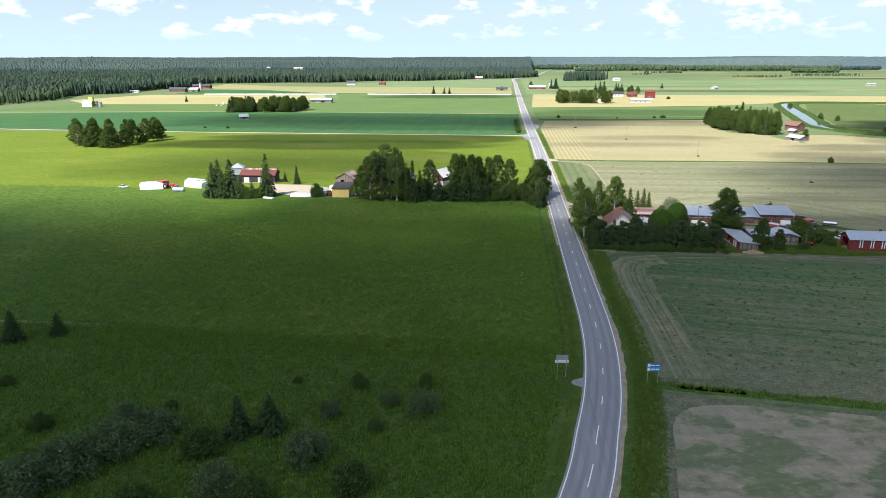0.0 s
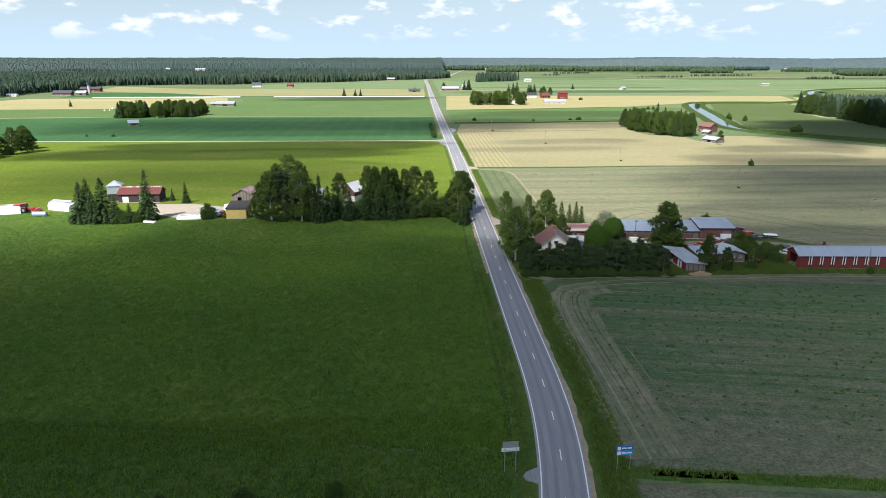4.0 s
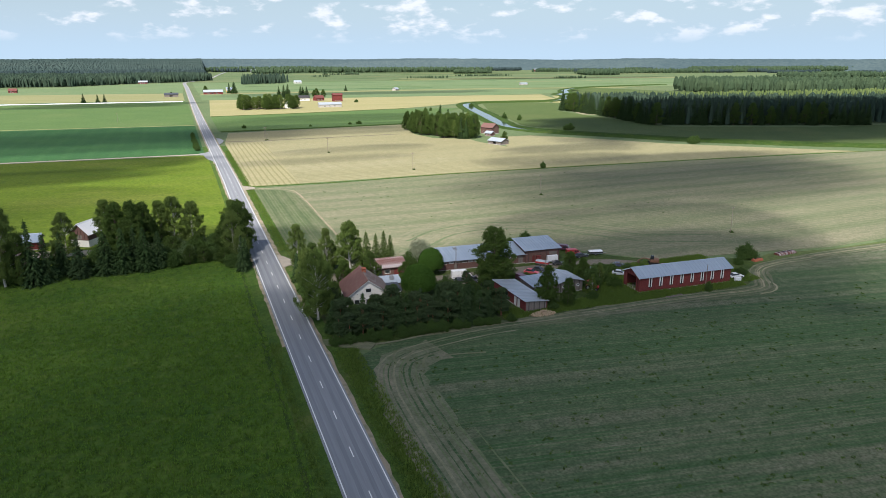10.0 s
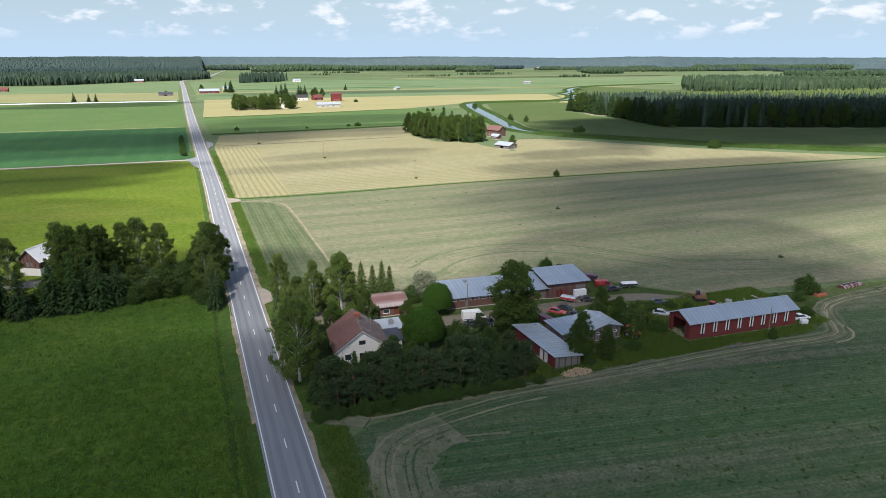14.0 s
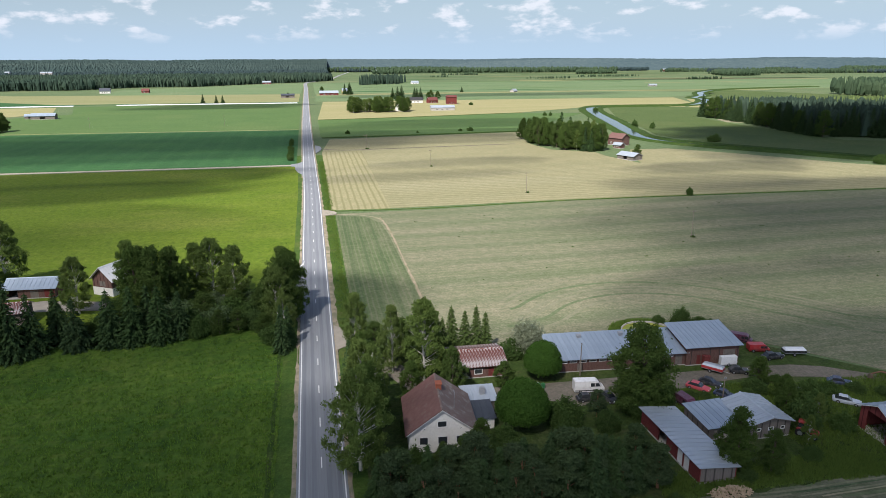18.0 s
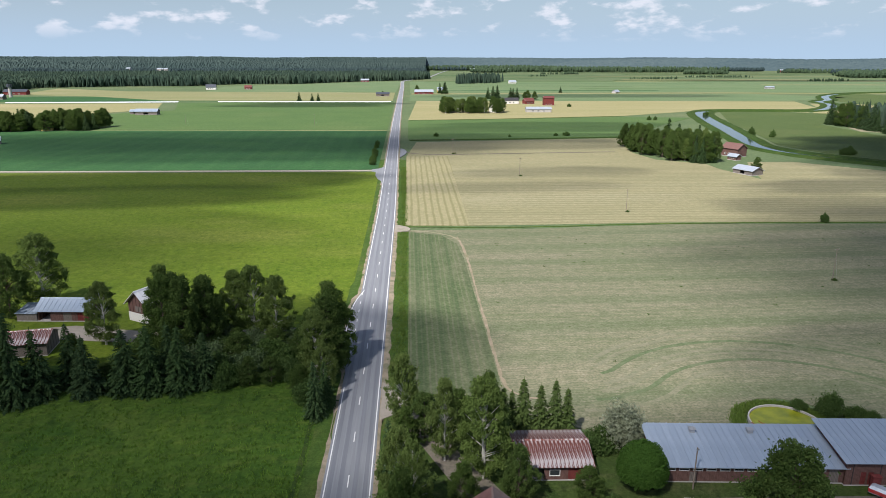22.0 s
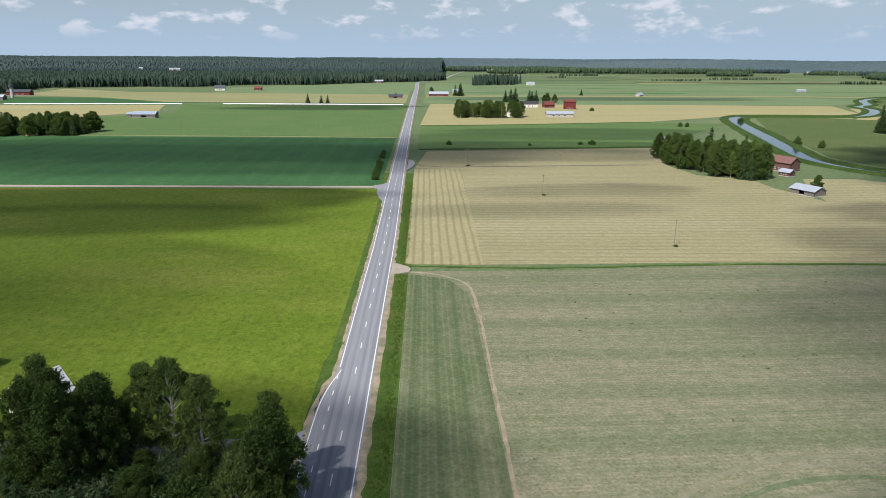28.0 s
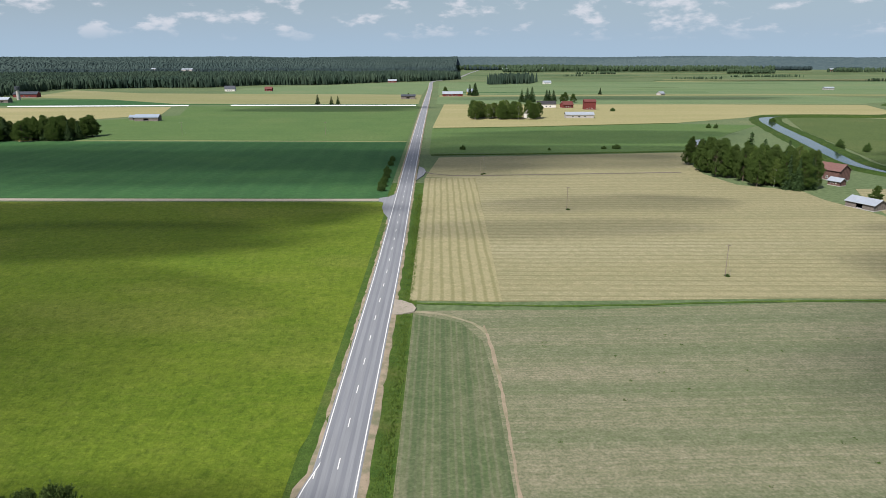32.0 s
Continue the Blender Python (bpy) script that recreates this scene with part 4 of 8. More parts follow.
strip("ditch", smooth_line([(-140, 45), (-113, 42.7), (-82, 39.3), (-47, 34.3), (-26, 30.7), (-10, 28)], 3), [(-1.0, 0.12), (-0.4, 0.2), (0.2, 0.0), (0.8, 0.15)], M_ROUGH, "dark grassy ditch across the meadow", "ditch", 0.6, 9)
strip("ditch", smooth_line([(6, 24), (10, 22.8), (24, 21), (46, 18.5), (420, -24)], 4), [(-1.6, 0.05), (-0.8, 0.16), (0.8, 0.16), (1.6, 0.05)], M_ROUGH, "dark weedy strip between two fields", "ditch", 0.8, 10)
strip("ditch", smooth_line([(8, 302), (50, 300), (108, 303), (170, 302), (241, 299), (361, 292.5), (440, 286)], 6), [(-0.5, 0.12), (0, 0.3), (0.5, 0.12)], M_VERGE, "grassy balk between two fields", "ditch", 0.7, 11)
strip("ditch", smooth_line([(9, 541), (86, 546), (174, 555)], 6), [(-1.5, 0.1), (0, 0.7), (1.5, 0.1)], M_REED, "grassy balk between two fields", "ditch", 0.7, 12)
strip("ditch", smooth_line([(9, 681), (90, 691), (220, 716)], 8), [(-0.8, 0.1), (0, 0.4), (0.8, 0.1)], M_REED, "grassy balk between two fields", "ditch", 0.7, 13)
strip("ditch", smooth_line([(-9, 600), (-320, 608), (-620, 570)], 12), [(-0.8, 0.1), (0, 0.3), (0.8, 0.1)], M_PALE, "pale grassy balk between two crops", "ditch", 0.6, 14)

strip("ditch", ROAD[(ROAD[:, 1] > 22) & (ROAD[:, 1] < 178)], [(-8.3, 0.13), (-7.9, 0.145), (-7.5, 0.13)], M_REED, "dark narrow ditch along the meadow edge", "ditch", 0.4, 17)

# river
RIVER = smooth_line([(900, 1120), (700, 1070), (610, 1010), (560, 930), (528, 900), (520, 860), (486, 806), (440, 770), (380, 772), (330, 768), (309, 742), (290, 680), (272, 610), (255, 548), (245, 505), (248, 478), (264, 450), (300, 410), (340, 366), (420, 310), (560, 240)], 8)
wide = np.interp(np.arange(len(RIVER)), [0, len(RIVER) * 0.5, len(RIVER) * 0.66, len(RIVER) * 0.72, len(RIVER) * 0.80, len(RIVER)], [6, 6, 6.9, 6.0, 3.4, 2.4])
s = side_of(RIVER)
b = Build()
for i, p in enumerate(RIVER):
    for o in (-wide[i], wide[i]):
        b.v.append((p[0] + s[i, 0] * o, p[1] + s[i, 1] * o, 0.26))
b.f = [(2 * i, 2 * i + 1, 2 * i + 3, 2 * i + 2) for i in range(len(RIVER) - 1)]
tagged(new("river", b.mesh("river", M_WATER)), "slow pale river between grassy banks", "river", kind="structure")
r = np.random.RandomState(5)
for side in (-1, 1):
    b = Build()
    for i, p in enumerate(RIVER):
        k = wide[i] + 0.6 * r.rand()
        for o, z in ((k - 1.2, 0.2), (k, 0.9), (k + 3.2 + r.rand(), 1.5), (k + 7 + 2 * r.rand(), 0.05)):
            b.v.append((p[0] + s[i, 0] * o * side, p[1] + s[i, 1] * o * side, z))
    b.f = [(4 * i + j, 4 * i + j + 1, 4 * i + 5 + j, 4 * i + 4 + j) for i in range(len(RIVER) - 1) for j in range(3)]
    tagged(new("river_bank", b.mesh("river_bank", M_REED)), "overgrown green river bank", "river bank", kind="structure")


# ---- trees ----
def quads(centres, ux, uy, name, material):
    """Many loose four-cornered leaves: centres and two half-edges each."""
    m = len(centres)
    v = np.stack([centres - ux - uy, centres + ux - uy, centres + ux * 0.55 + uy, centres - ux * 0.55 + uy], 1).reshape(-1, 3)
    data = bpy.data.meshes.new(name)
    data.from_pydata(v.tolist(), [], np.arange(4 * m).reshape(m, 4).tolist())
    data.materials.append(material)
    return data


def unit(a):
    return a / np.maximum(np.linalg.norm(a, axis=-1, keepdims=True), 1e-9)


def scatter_leaves(r, clumps, radii, per, size, droop=0.0, flat=0.5):
    """Leaves round clump centres, thicker towards each clump's shell."""
    c = np.repeat(clumps, per, 0)
    rad = np.repeat(radii, per, 0)
    d = unit(r.randn(len(c), 3))
    p = c + d * rad * (r.rand(len(c), 1) ** 0.6) * (1 + 0.25 * r.randn(len(c), 1) ** 2 * 0.5)
    a = unit(r.randn(len(c), 3) * (1, 1, flat) + d * 0.5)
    u = unit(np.cross(a, r.randn(len(c), 3)))
    w = unit(np.cross(a, u))
    if droop:
        w = unit(w * (1 - droop) + np.array((0, 0, -1.0)) * droop)
    k = size * (0.6 + 0.8 * r.rand(len(c), 1))
    return p, u * k * 0.6, w * k


def trunk_mesh(r, height, radius, limbs, material, lean=0.02, top=0.92):
    b = Build()
    pts = [Vector((0, 0, -0.2))]
    for i in range(1, 7):
        z = height * top * i / 6
        pts.append(Vector((r.randn() * lean * height * 0.3, r.randn() * lean * height * 0.3, z)))
    for i in range(6):
        b.tube(pts[i], pts[i + 1], radius * (1 - i / 6.6), radius * (1 - (i + 1) / 6.6), 7)
    for e in limbs:
        z = max(1.0, e[2] * 0.72)
        k = min(5, int(z / (height * top) * 6))
        f = (z - pts[k].z) / max(0.1, pts[k + 1].z - pts[k].z)
        b.tube(pts[k].lerp(pts[k + 1], min(1, max(0, f))), Vector(e), radius * 0.2, radius * 0.04, 5)
    return b.mesh("trunk", material)


def broad_tree(seed, height, spread, material, bark, size=0.34, clumps=46, per=64, low=0.2, droop=0.25, bulge=0.55):
    r = np.random.RandomState(seed)
    c = []
    while len(c) < clumps:
        z = low + (1 - low) * r.rand()
        f = (z - low) / (1 - low)
        w = spread * math.sin(math.pi * min(0.98, 0.10 + 0.86 * f ** bulge)) ** 0.8
        a, q = r.rand() * 2 * math.pi, (0.25 + 0.75 * r.rand() ** 0.5)
        w *= 1.0 + 0.55 * noise.noise(Vector((math.cos(a) * 1.3, math.sin(a) * 1.3, z * 4.5 + seed)))
        c.append((math.cos(a) * w * q, math.sin(a) * w * q, z * height * 0.95))
    c = np.array(c)
    rad = np.stack([0.20 * spread * (0.45 + 0.9 * r.rand(clumps))] * 2 + [0.046 * height * (0.5 + 0.9 * r.rand(clumps))], 1)
    p, u, w = scatter_leaves(r, c, rad, per, size, droop)
    return trunk_mesh(r, height, height * 0.013 + 0.04, c[::3], bark), quads(p, u, w, "crown", material)


def spruce_tree(seed, height, spread, material, bark=None, whorls=24, size=1.0):
    r = np.random.RandomState(seed)
    cs, us, ws = [], [], []
    for i in range(whorls):
        f = i / (whorls - 1.0)
        z = height * (0.05 + 0.93 * f)
        reach = spread * (1 - f) ** 0.85 * (0.8 + 0.35 * r.rand()) + 0.12
        arms = int(9 - 4 * f)
        for k in range(arms):
            a = 2 * math.pi * (k + r.rand() * 0.7) / arms + i * 1.3
            d = np.array((math.cos(a), math.sin(a), 0))
            t = np.array((-d[1], d[0], 0))
            m = max(2, int(reach / 0.36))
            for j in range(m):
                q = (j + 0.6) / m
                sag = -0.42 * reach * q * q + 0.10 * reach * q
                base = d * reach * q + np.array((0, 0, z + sag))
                for side in (-1, 0, 1):
                    tip = unit(d + t * side * 0.9 + np.array((0, 0, -0.35 - 0.3 * r.rand())))
                    g = 0.38 * size * (0.75 + 0.5 * r.rand()) * (0.7 + 0.5 * (1 - f))
                    cs.append(base + tip * g * 0.5 + r.randn(3) * 0.08)
                    us.append(unit(np.cross(tip, np.array((0, 0, 1.0)) + r.randn(3) * 0.4)) * g * 0.45)
                    ws.append(tip * g)
    top = np.array((0, 0, height))
    cs.append(top), us.append(np.array((0.07, 0, 0))), ws.append(np.array((0, 0, 0.45)))
    return trunk_mesh(r, height, height * 0.012 + 0.03, [], bark or B_SPRUCE, 0.004, 0.98), quads(np.array(cs), np.array(us), np.array(ws), "crown", material)


def pine_tree(seed, height, spread):
    r = np.random.RandomState(seed)
    c = []
    for i in range(34):
        f = r.rand()
        w = spread * (1 - 0.75 * f) * (0.4 + 0.6 * r.rand())
        a = r.rand() * 2 * math.pi
        c.append((math.cos(a) * w, math.sin(a) * w, height * (0.30 + 0.66 * f)))
    c = np.array(c)
    rad = np.full((34, 3), 0.0) + np.array((1.0, 1.0, 0.55)) * spread * 0.26
    p, u, w = scatter_leaves(r, c, rad * 1.15, 230, 0.125, 0.0, 0.8)
    return trunk_mesh(r, height, height * 0.015 + 0.05, c[::2], B_PINE, 0.01), quads(p, u, w, "crown", L_PINE)


def shrub(seed, height, spread, material, size=0.22, clumps=20, per=60, bark=None):
    r = np.random.RandomState(seed)
    a, q = r.rand(clumps) * 2 * math.pi, r.rand(clumps) ** 0.6
    z = height * (0.12 + 0.72 * r.rand(clumps) * (1 - 0.55 * q))
    c = np.stack([np.cos(a) * spread * q * 0.8, np.sin(a) * spread * q * 0.8, z], 1)
    rad = np.stack([spread * 0.34 * (0.6 + 0.7 * r.rand(clumps))] * 2 + [height * 0.2 * (0.7 + 0.6 * r.rand(clumps))], 1)
    p, u, w = scatter_leaves(r, c, rad, per, size)
    p[:, 2] = np.maximum(p[:, 2], 0.05)
    return trunk_mesh(r, height * 0.6, 0.05 + height * 0.008, c[::2], bark or B_SPRUCE, 0.05), quads(p, u, w, "crown", material)


def dome(seed, height, spread):
    """A clipped willow: leaves packed on a rounded shell."""
    r = np.random.RandomState(seed)
    m = 11000
    d = unit(r.randn(m, 3))
    d[:, 2] = np.abs(d[:, 2]) * 1.2 - 0.25
    d = unit(d)
    lump = np.array([1 + 0.05 * noise.noise(Vector(q) * 3) for q in d])[:, None]
    p = d * np.array((spread, spread, height * 0.56)) * (0.86 + 0.16 * r.rand(m, 1)) * lump + np.array((0, 0, height * 0.44))
    a = unit(d + r.randn(m, 3) * 0.5)
    u = unit(np.cross(a, r.randn(m, 3)))
    w = unit(np.cross(a, u))
    k = 4200
    pith = unit(d[:k] + r.randn(k, 3) * 0.15) * np.array((spread, spread, height * 0.56)) * (0.66 + 0.2 * r.rand(k, 1)) + np.array((0, 0, height * 0.44))
    p, u, w = np.concatenate([p, pith]), np.concatenate([u * 0.10, u[:k] * 0.34]), np.concatenate([w * 0.16, w[:k] * 0.34])
    return trunk_mesh(r, height * 0.7, 0.22, [], B_SPRUCE), quads(p, u, w, "crown", L_DOME)


def make_kind(name, label, meshes, height, category="tree"):
    root = thing(name, label, category)
    part("trunk", meshes[0], None, root)
    part("crown", meshes[1], None, root)
    root["tall"] = height
    return root


SHADE = {}


def kind_of(key, name, label, makes, category="tree"):
    """Variants of one kind; the first use of each is the original, the others are copies."""
    SHADE[key] = [[name, label, make, category, None] for make in makes]


COUNT = random.Random(11)


def plant(key, x, y, height, wide=1.0, variant=None, group=""):
    v = SHADE[key][COUNT.randrange(len(SHADE[key])) if variant is None else variant % len(SHADE[key])]
    s = height / 10.0 * fitted_size(y)
    m = pose(*fitted_place(x, y), 0.0, 0, 0, COUNT.uniform(0, 360))
    if v[4] is None:
        v[4] = make_kind(v[0], v[1], v[2](), 10.0, v[3])
        ob = v[4]
        ob.matrix_world = m
    else:
        ob = copy_thing(v[4], m)
    ob.scale = (s * wide, s * wide, s)
    if group:
        ob["group"] = group
    return ob


# every kind is drawn ten metres tall and scaled
kind_of("birch", "birch_tree", "tall birch with a white trunk and loose hanging crown", [lambda k=k: broad_tree(20 + k, 10, 2.2 + 0.2 * k, L_BIRCH, B_BIRCH, 0.085, 150, 125, 0.13, 0.45, 0.65) for k in range(3)])
kind_of("broad", "leafy_tree", "broad-leaved tree with a dense dark green crown", [lambda k=k: broad_tree(30 + k, 10, 2.5 + 0.2 * k, L_BROAD, B_SPRUCE, 0.085, 165, 130, 0.10, 0.15, 0.55) for k in range(4)])
kind_of("spruce", "spruce_tree", "dark green pointed spruce with drooping branches", [lambda k=k: spruce_tree(40 + k, 10, 2.1 + 0.2 * k, L_SPRUCE, None, 30, 0.72) for k in range(3)])
kind_of("slim", "young_spruce", "slim yellow-green young spruce in a row", [lambda k=k: spruce_tree(50 + k, 10, 1.6, L_SPRUCE_YOUNG, None, 26, 0.72) for k in range(2)])
kind_of("pine", "pine_tree", "pine with a reddish trunk and open crown", [lambda k=k: pine_tree(60 + k, 10, 2.8) for k in range(2)])
kind_of("willow", "grey_willow", "pale grey-green bushy willow", [lambda: shrub(70, 10, 4.6, L_WILLOW, 0.2, 50, 150)])
kind_of("dome", "clipped_willow", "round clipped willow with a dense dome of leaves", [lambda: dome(75, 10, 6.0)])
kind_of("bush", "bush", "dense dark green bush", [lambda k=k: shrub(80 + k, 10, 6.0, L_BUSH, 0.26, 46, 170) for k in range(3)], "bush")
kind_of("softbush", "willow_bush", "grey-green willow bush in rough grass", [lambda k=k: shrub(90 + k, 10, 7.0, L_SOFT, 0.26, 40, 120) for k in range(2)], "bush")

# left farm belt, west of the road
for key, x, y, h, w in (
        ("birch", -80.5, 184, 20, 1.2), ("pine", -75.5, 184, 20, 1.1), ("birch", -68.5, 182, 23.5, 0.85), ("broad", -64.5, 181, 15.5, 0.8), ("spruce", -61.5, 180.5, 18, 0.8),
        ("broad", -84.5, 186, 15, 1.0), ("birch", -72, 188, 18, 1.0), ("spruce", -58.6, 183, 13.5, 1.0), ("spruce", -55.2, 188, 12.5, 0.9), ("birch", -56.6, 205.6, 15.2, 1.0), ("spruce", -50.5, 184, 11.5, 1.15),
        ("spruce", -43.8, 185, 12.5, 1.2), ("broad", -41.6, 200, 18, 1.0), ("spruce", -39.2, 184.5, 13.3, 1.1), ("broad", -37.2, 199, 18.2, 1.0), ("spruce", -33.5, 184.5, 13, 1.1), ("spruce", -36.3, 187, 12.5, 1.0),
        ("spruce", -29.8, 186.5, 11, 1.1), ("broad", -34, 203, 16.8, 1.05), ("birch", -25.4, 209, 17.3, 1.1), ("birch", -19.9, 206.4, 15.8, 1.05), ("birch", -29.6, 210, 15.6, 1.0),
        ("broad", -35.6, 208, 15.0, 1.0), ("broad", -6.8, 190, 17.2, 0.9), ("birch", -7.0, 183, 10.5, 0.95), ("birch", -8.6, 187, 16, 0.95), ("broad", -6.2, 193, 17.5, 0.95), ("birch", -7.8, 199.5, 16.5, 1.0), ("spruce", -7.3, 174, 10.8, 0.85), ("broad", -10, 192, 13.5, 1.1), ("spruce", -6.0, 177.5, 9, 0.9),
        ("birch", -45.2, 209.6, 17.2, 1.0), ("broad", -42.4, 207, 16.4, 1.0), ("birch", -82, 229, 19.5, 1.2), ("broad", -86, 222, 16, 1.0), ("spruce", -66.5, 186, 11, 1.0), ("broad", -57.5, 194, 8, 1.1)):
    plant(key, x, y, h, w, None, "tree belt by the farm")
for x, y, h, w in ((-26, 186, 5.6, 0.9), (-21.5, 186.5, 6.0, 0.9), (-17.5, 187, 5.6, 0.9), (-14, 188, 5.2, 0.9), (-13, 203, 6, 1.0), (-11, 196, 5, 1.0), (-47, 193, 6, 1), (-53, 190, 5, 1), (-23, 192, 5.5, 1.2), (-31, 192, 6, 1.1), (-40, 192, 6, 1.1), (-70, 190, 5, 1), (-76, 182, 3, 1), (-20, 196, 6, 1.2), (-15, 193, 5.5, 1.2), (-26, 197, 6.5, 1.2), (-19, 202, 5, 1.2), (-34, 195, 7, 1.2), (-12.5, 199, 5.5, 1.1), (-43, 190, 7, 1.1), (-28, 190, 6, 1.0), (-49, 188, 4.5, 1.0), (-61, 187, 5, 1.0), (-41, 203.5, 5.5, 1.2), (-36.5, 203, 5, 1.2), (-32, 205, 5.2, 1.2), (-28, 203.6, 4.6, 1.2), (-24, 205, 4.4, 1.1), (-20.4, 203, 4.2, 1.1), (-16.4, 204, 4.4, 1.2), (-46.6, 202.6, 5.2, 1.2), (-30, 200, 4.2, 1.3), (-24.6, 199.6, 3.8, 1.3), (-14.2, 207.4, 3.4, 1.2), (-38.6, 197.6, 5.6, 1.2), (-9.4, 180, 4.6, 1.1), (-11.6, 184.6, 5.0, 1.1)):
    plant(("bush", "softbush", "bush", "broad")[int(-x * 3 + y) % 4], x, y, h, w * (1.5 if int(-x * 3 + y) % 4 == 3 else 1.0), None, "undergrowth by the farm")
for key, x, y, h, w in (("spruce", -151.5, 183, 15.5, 1.15), ("spruce", -149.4, 184.5, 16.5, 1.15), ("spruce", -143.6, 183.5, 17, 1.2), ("spruce", -146.5, 181.5, 12.5, 1.15), ("spruce", -138.6, 182, 10.5, 1.25), ("spruce", -133.5, 182.5, 7.5, 1.3), ("spruce", -127.9, 186, 19.5, 0.9), ("spruce", -129.5, 187.5, 13, 0.9), ("spruce", -123.5, 216, 9.3, 0.9), ("spruce", -131, 221, 5.5, 0.9), ("bush", -105.8, 187, 7.5, 0.65), ("bush", -136, 182, 6, 0.8), ("bush", -131.5, 183, 5, 0.8), ("bush", -155, 184, 3.5, 1.2), ("bush", -144, 184, 4, 1.0)):
    plant(key, x, y, h, w, None, "trees round the gravel yard")
# right farm
for key, x, y, h, w in (
        ("birch", 5.8, 129.6, 17.5, 1.05), ("broad", 7.5, 137, 14, 0.75), ("birch", 8.0, 170.5, 13.8, 1.0), ("birch", 7.6, 152, 12.0, 1.0), ("spruce", 5.9, 158.5, 8.6, 1.0), ("birch", 9.5, 147, 13, 0.8), ("birch", 14.5, 160.5, 14.5, 0.75), ("birch", 20, 156, 17.5, 0.95), ("broad", 21.5, 163, 14, 0.8), ("broad", 16.5, 148, 8.5, 1.0),
        ("slim", 24.2, 165.2, 9.8, 1.2), ("slim", 27.8, 167.0, 10.4, 1.25), ("slim", 30.6, 166.6, 9.4, 1.2), ("slim", 33.0, 166.5, 10.2, 1.15), ("slim", 34.9, 166.0, 8.9, 1.25), ("slim", 22.6, 168.0, 8.2, 1.2), ("slim", 26.2, 168.6, 7.4, 1.2), ("willow", 43.4, 163.6, 9.2, 0.95), ("bush", 39.2, 162.0, 5.4, 0.85),
        ("dome", 42.8, 152.4, 7.8, 0.78), ("dome", 33.5, 136.5, 8.8, 0.86), ("bush", 37.4, 147.6, 3.2, 0.8), ("broad", 55.8, 138.0, 16.8, 1.1), ("broad", 57.4, 138.8, 10.5, 1.45), ("broad", 54.4, 137.4, 9.5, 1.35), ("broad", 18.2, 128.0, 4.6, 1.1), ("broad", 21.6, 128.4, 5.2, 1.2), ("broad", 24.6, 129.6, 6.9, 1.2), ("bush", 14.2, 128.6, 4.4, 0.8), ("bush", 29.2, 131.5, 4.6, 0.9), ("broad", 61.6, 119.0, 10.8, 1.05), ("broad", 66.6, 117.6, 7.5, 1.0),
        ("pine", 47.2, 137.0, 5.4, 1.3), ("broad", 34.6, 150.6, 5.4, 1.45), ("bush", 41.3, 137.2, 5.2, 1.1), ("bush", 79.8, 139.6, 3.6, 1.1), ("broad", 83.2, 136.2, 5.2, 1.3), ("bush", 87.5, 134.6, 4.4, 1.1), ("bush", 90.6, 138.6, 2.6, 1.2), ("bush", 76.6, 137.0, 2.8, 1.1), ("bush", 93.4, 136.8, 2.8, 1.2), ("bush", 66.8, 139.6, 2.2, 1.2), ("bush", 60.5, 141.0, 2.4, 1.0), ("bush", 63.4, 140.6, 1.6, 1.1), ("bush", 69.6, 139.4, 1.6, 1.2), ("bush", 86.5, 142.6, 1.8, 1.2), ("bush", 98.5, 136.4, 2.4, 1.3), ("bush", 102.5, 134.4, 2.0, 1.3), ("bush", 54.5, 136.2, 4.5, 0.8), ("bush", 60, 136.8, 4.2, 0.8), ("broad", 22.6, 126.4, 6.2, 0.9), ("birch", 82.6, 127.4, 6.5, 0.8), ("birch", 77.2, 122.8, 5.5, 0.9), ("birch", 84.5, 144, 5, 0.8), ("bush", 128, 131.6, 2.2, 0.9), ("bush", 82.8, 170.8, 5.0, 0.85), ("bush", 78.4, 172.6, 2.8, 0.9), ("bush", 86.2, 168.8, 3.4, 1.1), ("bush", 89, 168.2, 2.6, 1.1), ("broad", 82.8, 143, 5.5, 1.3), ("bush", 79.5, 127, 6.5, 0.8), ("broad", 79.4, 131, 7.4, 1.0), ("bush", 85, 131, 5.0, 0.9), ("bush", 86, 125.5, 4, 0.9),
        ("bush", 139.6, 132.4, 5.6, 0.95), ("bush", 133, 129, 2.6, 1.0), ("broad", 8.3, 142, 12, 1.1), ("broad", 24.4, 150, 9.5, 1.1), ("bush", 15, 138, 5, 0.7), ("bush", 26, 129, 4.0, 0.9), ("bush", 40, 134, 4.5, 0.9), ("bush", 47.5, 133, 4.5, 0.8), ("bush", 29.5, 127, 4.5, 1.0),
        ("broad", 8.6, 163.5, 8.0, 1.0), ("broad", 11.5, 166, 9, 1.0), ("broad", 17, 167, 9, 1.0), ("bush", 107.5, 113.4, 3.4, 0.5), ("bush", 126, 121, 2.8, 1.2), ("bush", 94, 128.5, 2.4, 1.2), ("bush", 66.2, 125.2, 2.6, 0.9), ("bush", 90, 136, 2.5, 1.2), ("bush", 62, 117, 2.2, 1.2), ("bush", 75, 119.5, 2.4, 1.3)):
    plant(key, x, y, h, w, None, "trees round the red farm")
hedge = random.Random(4)
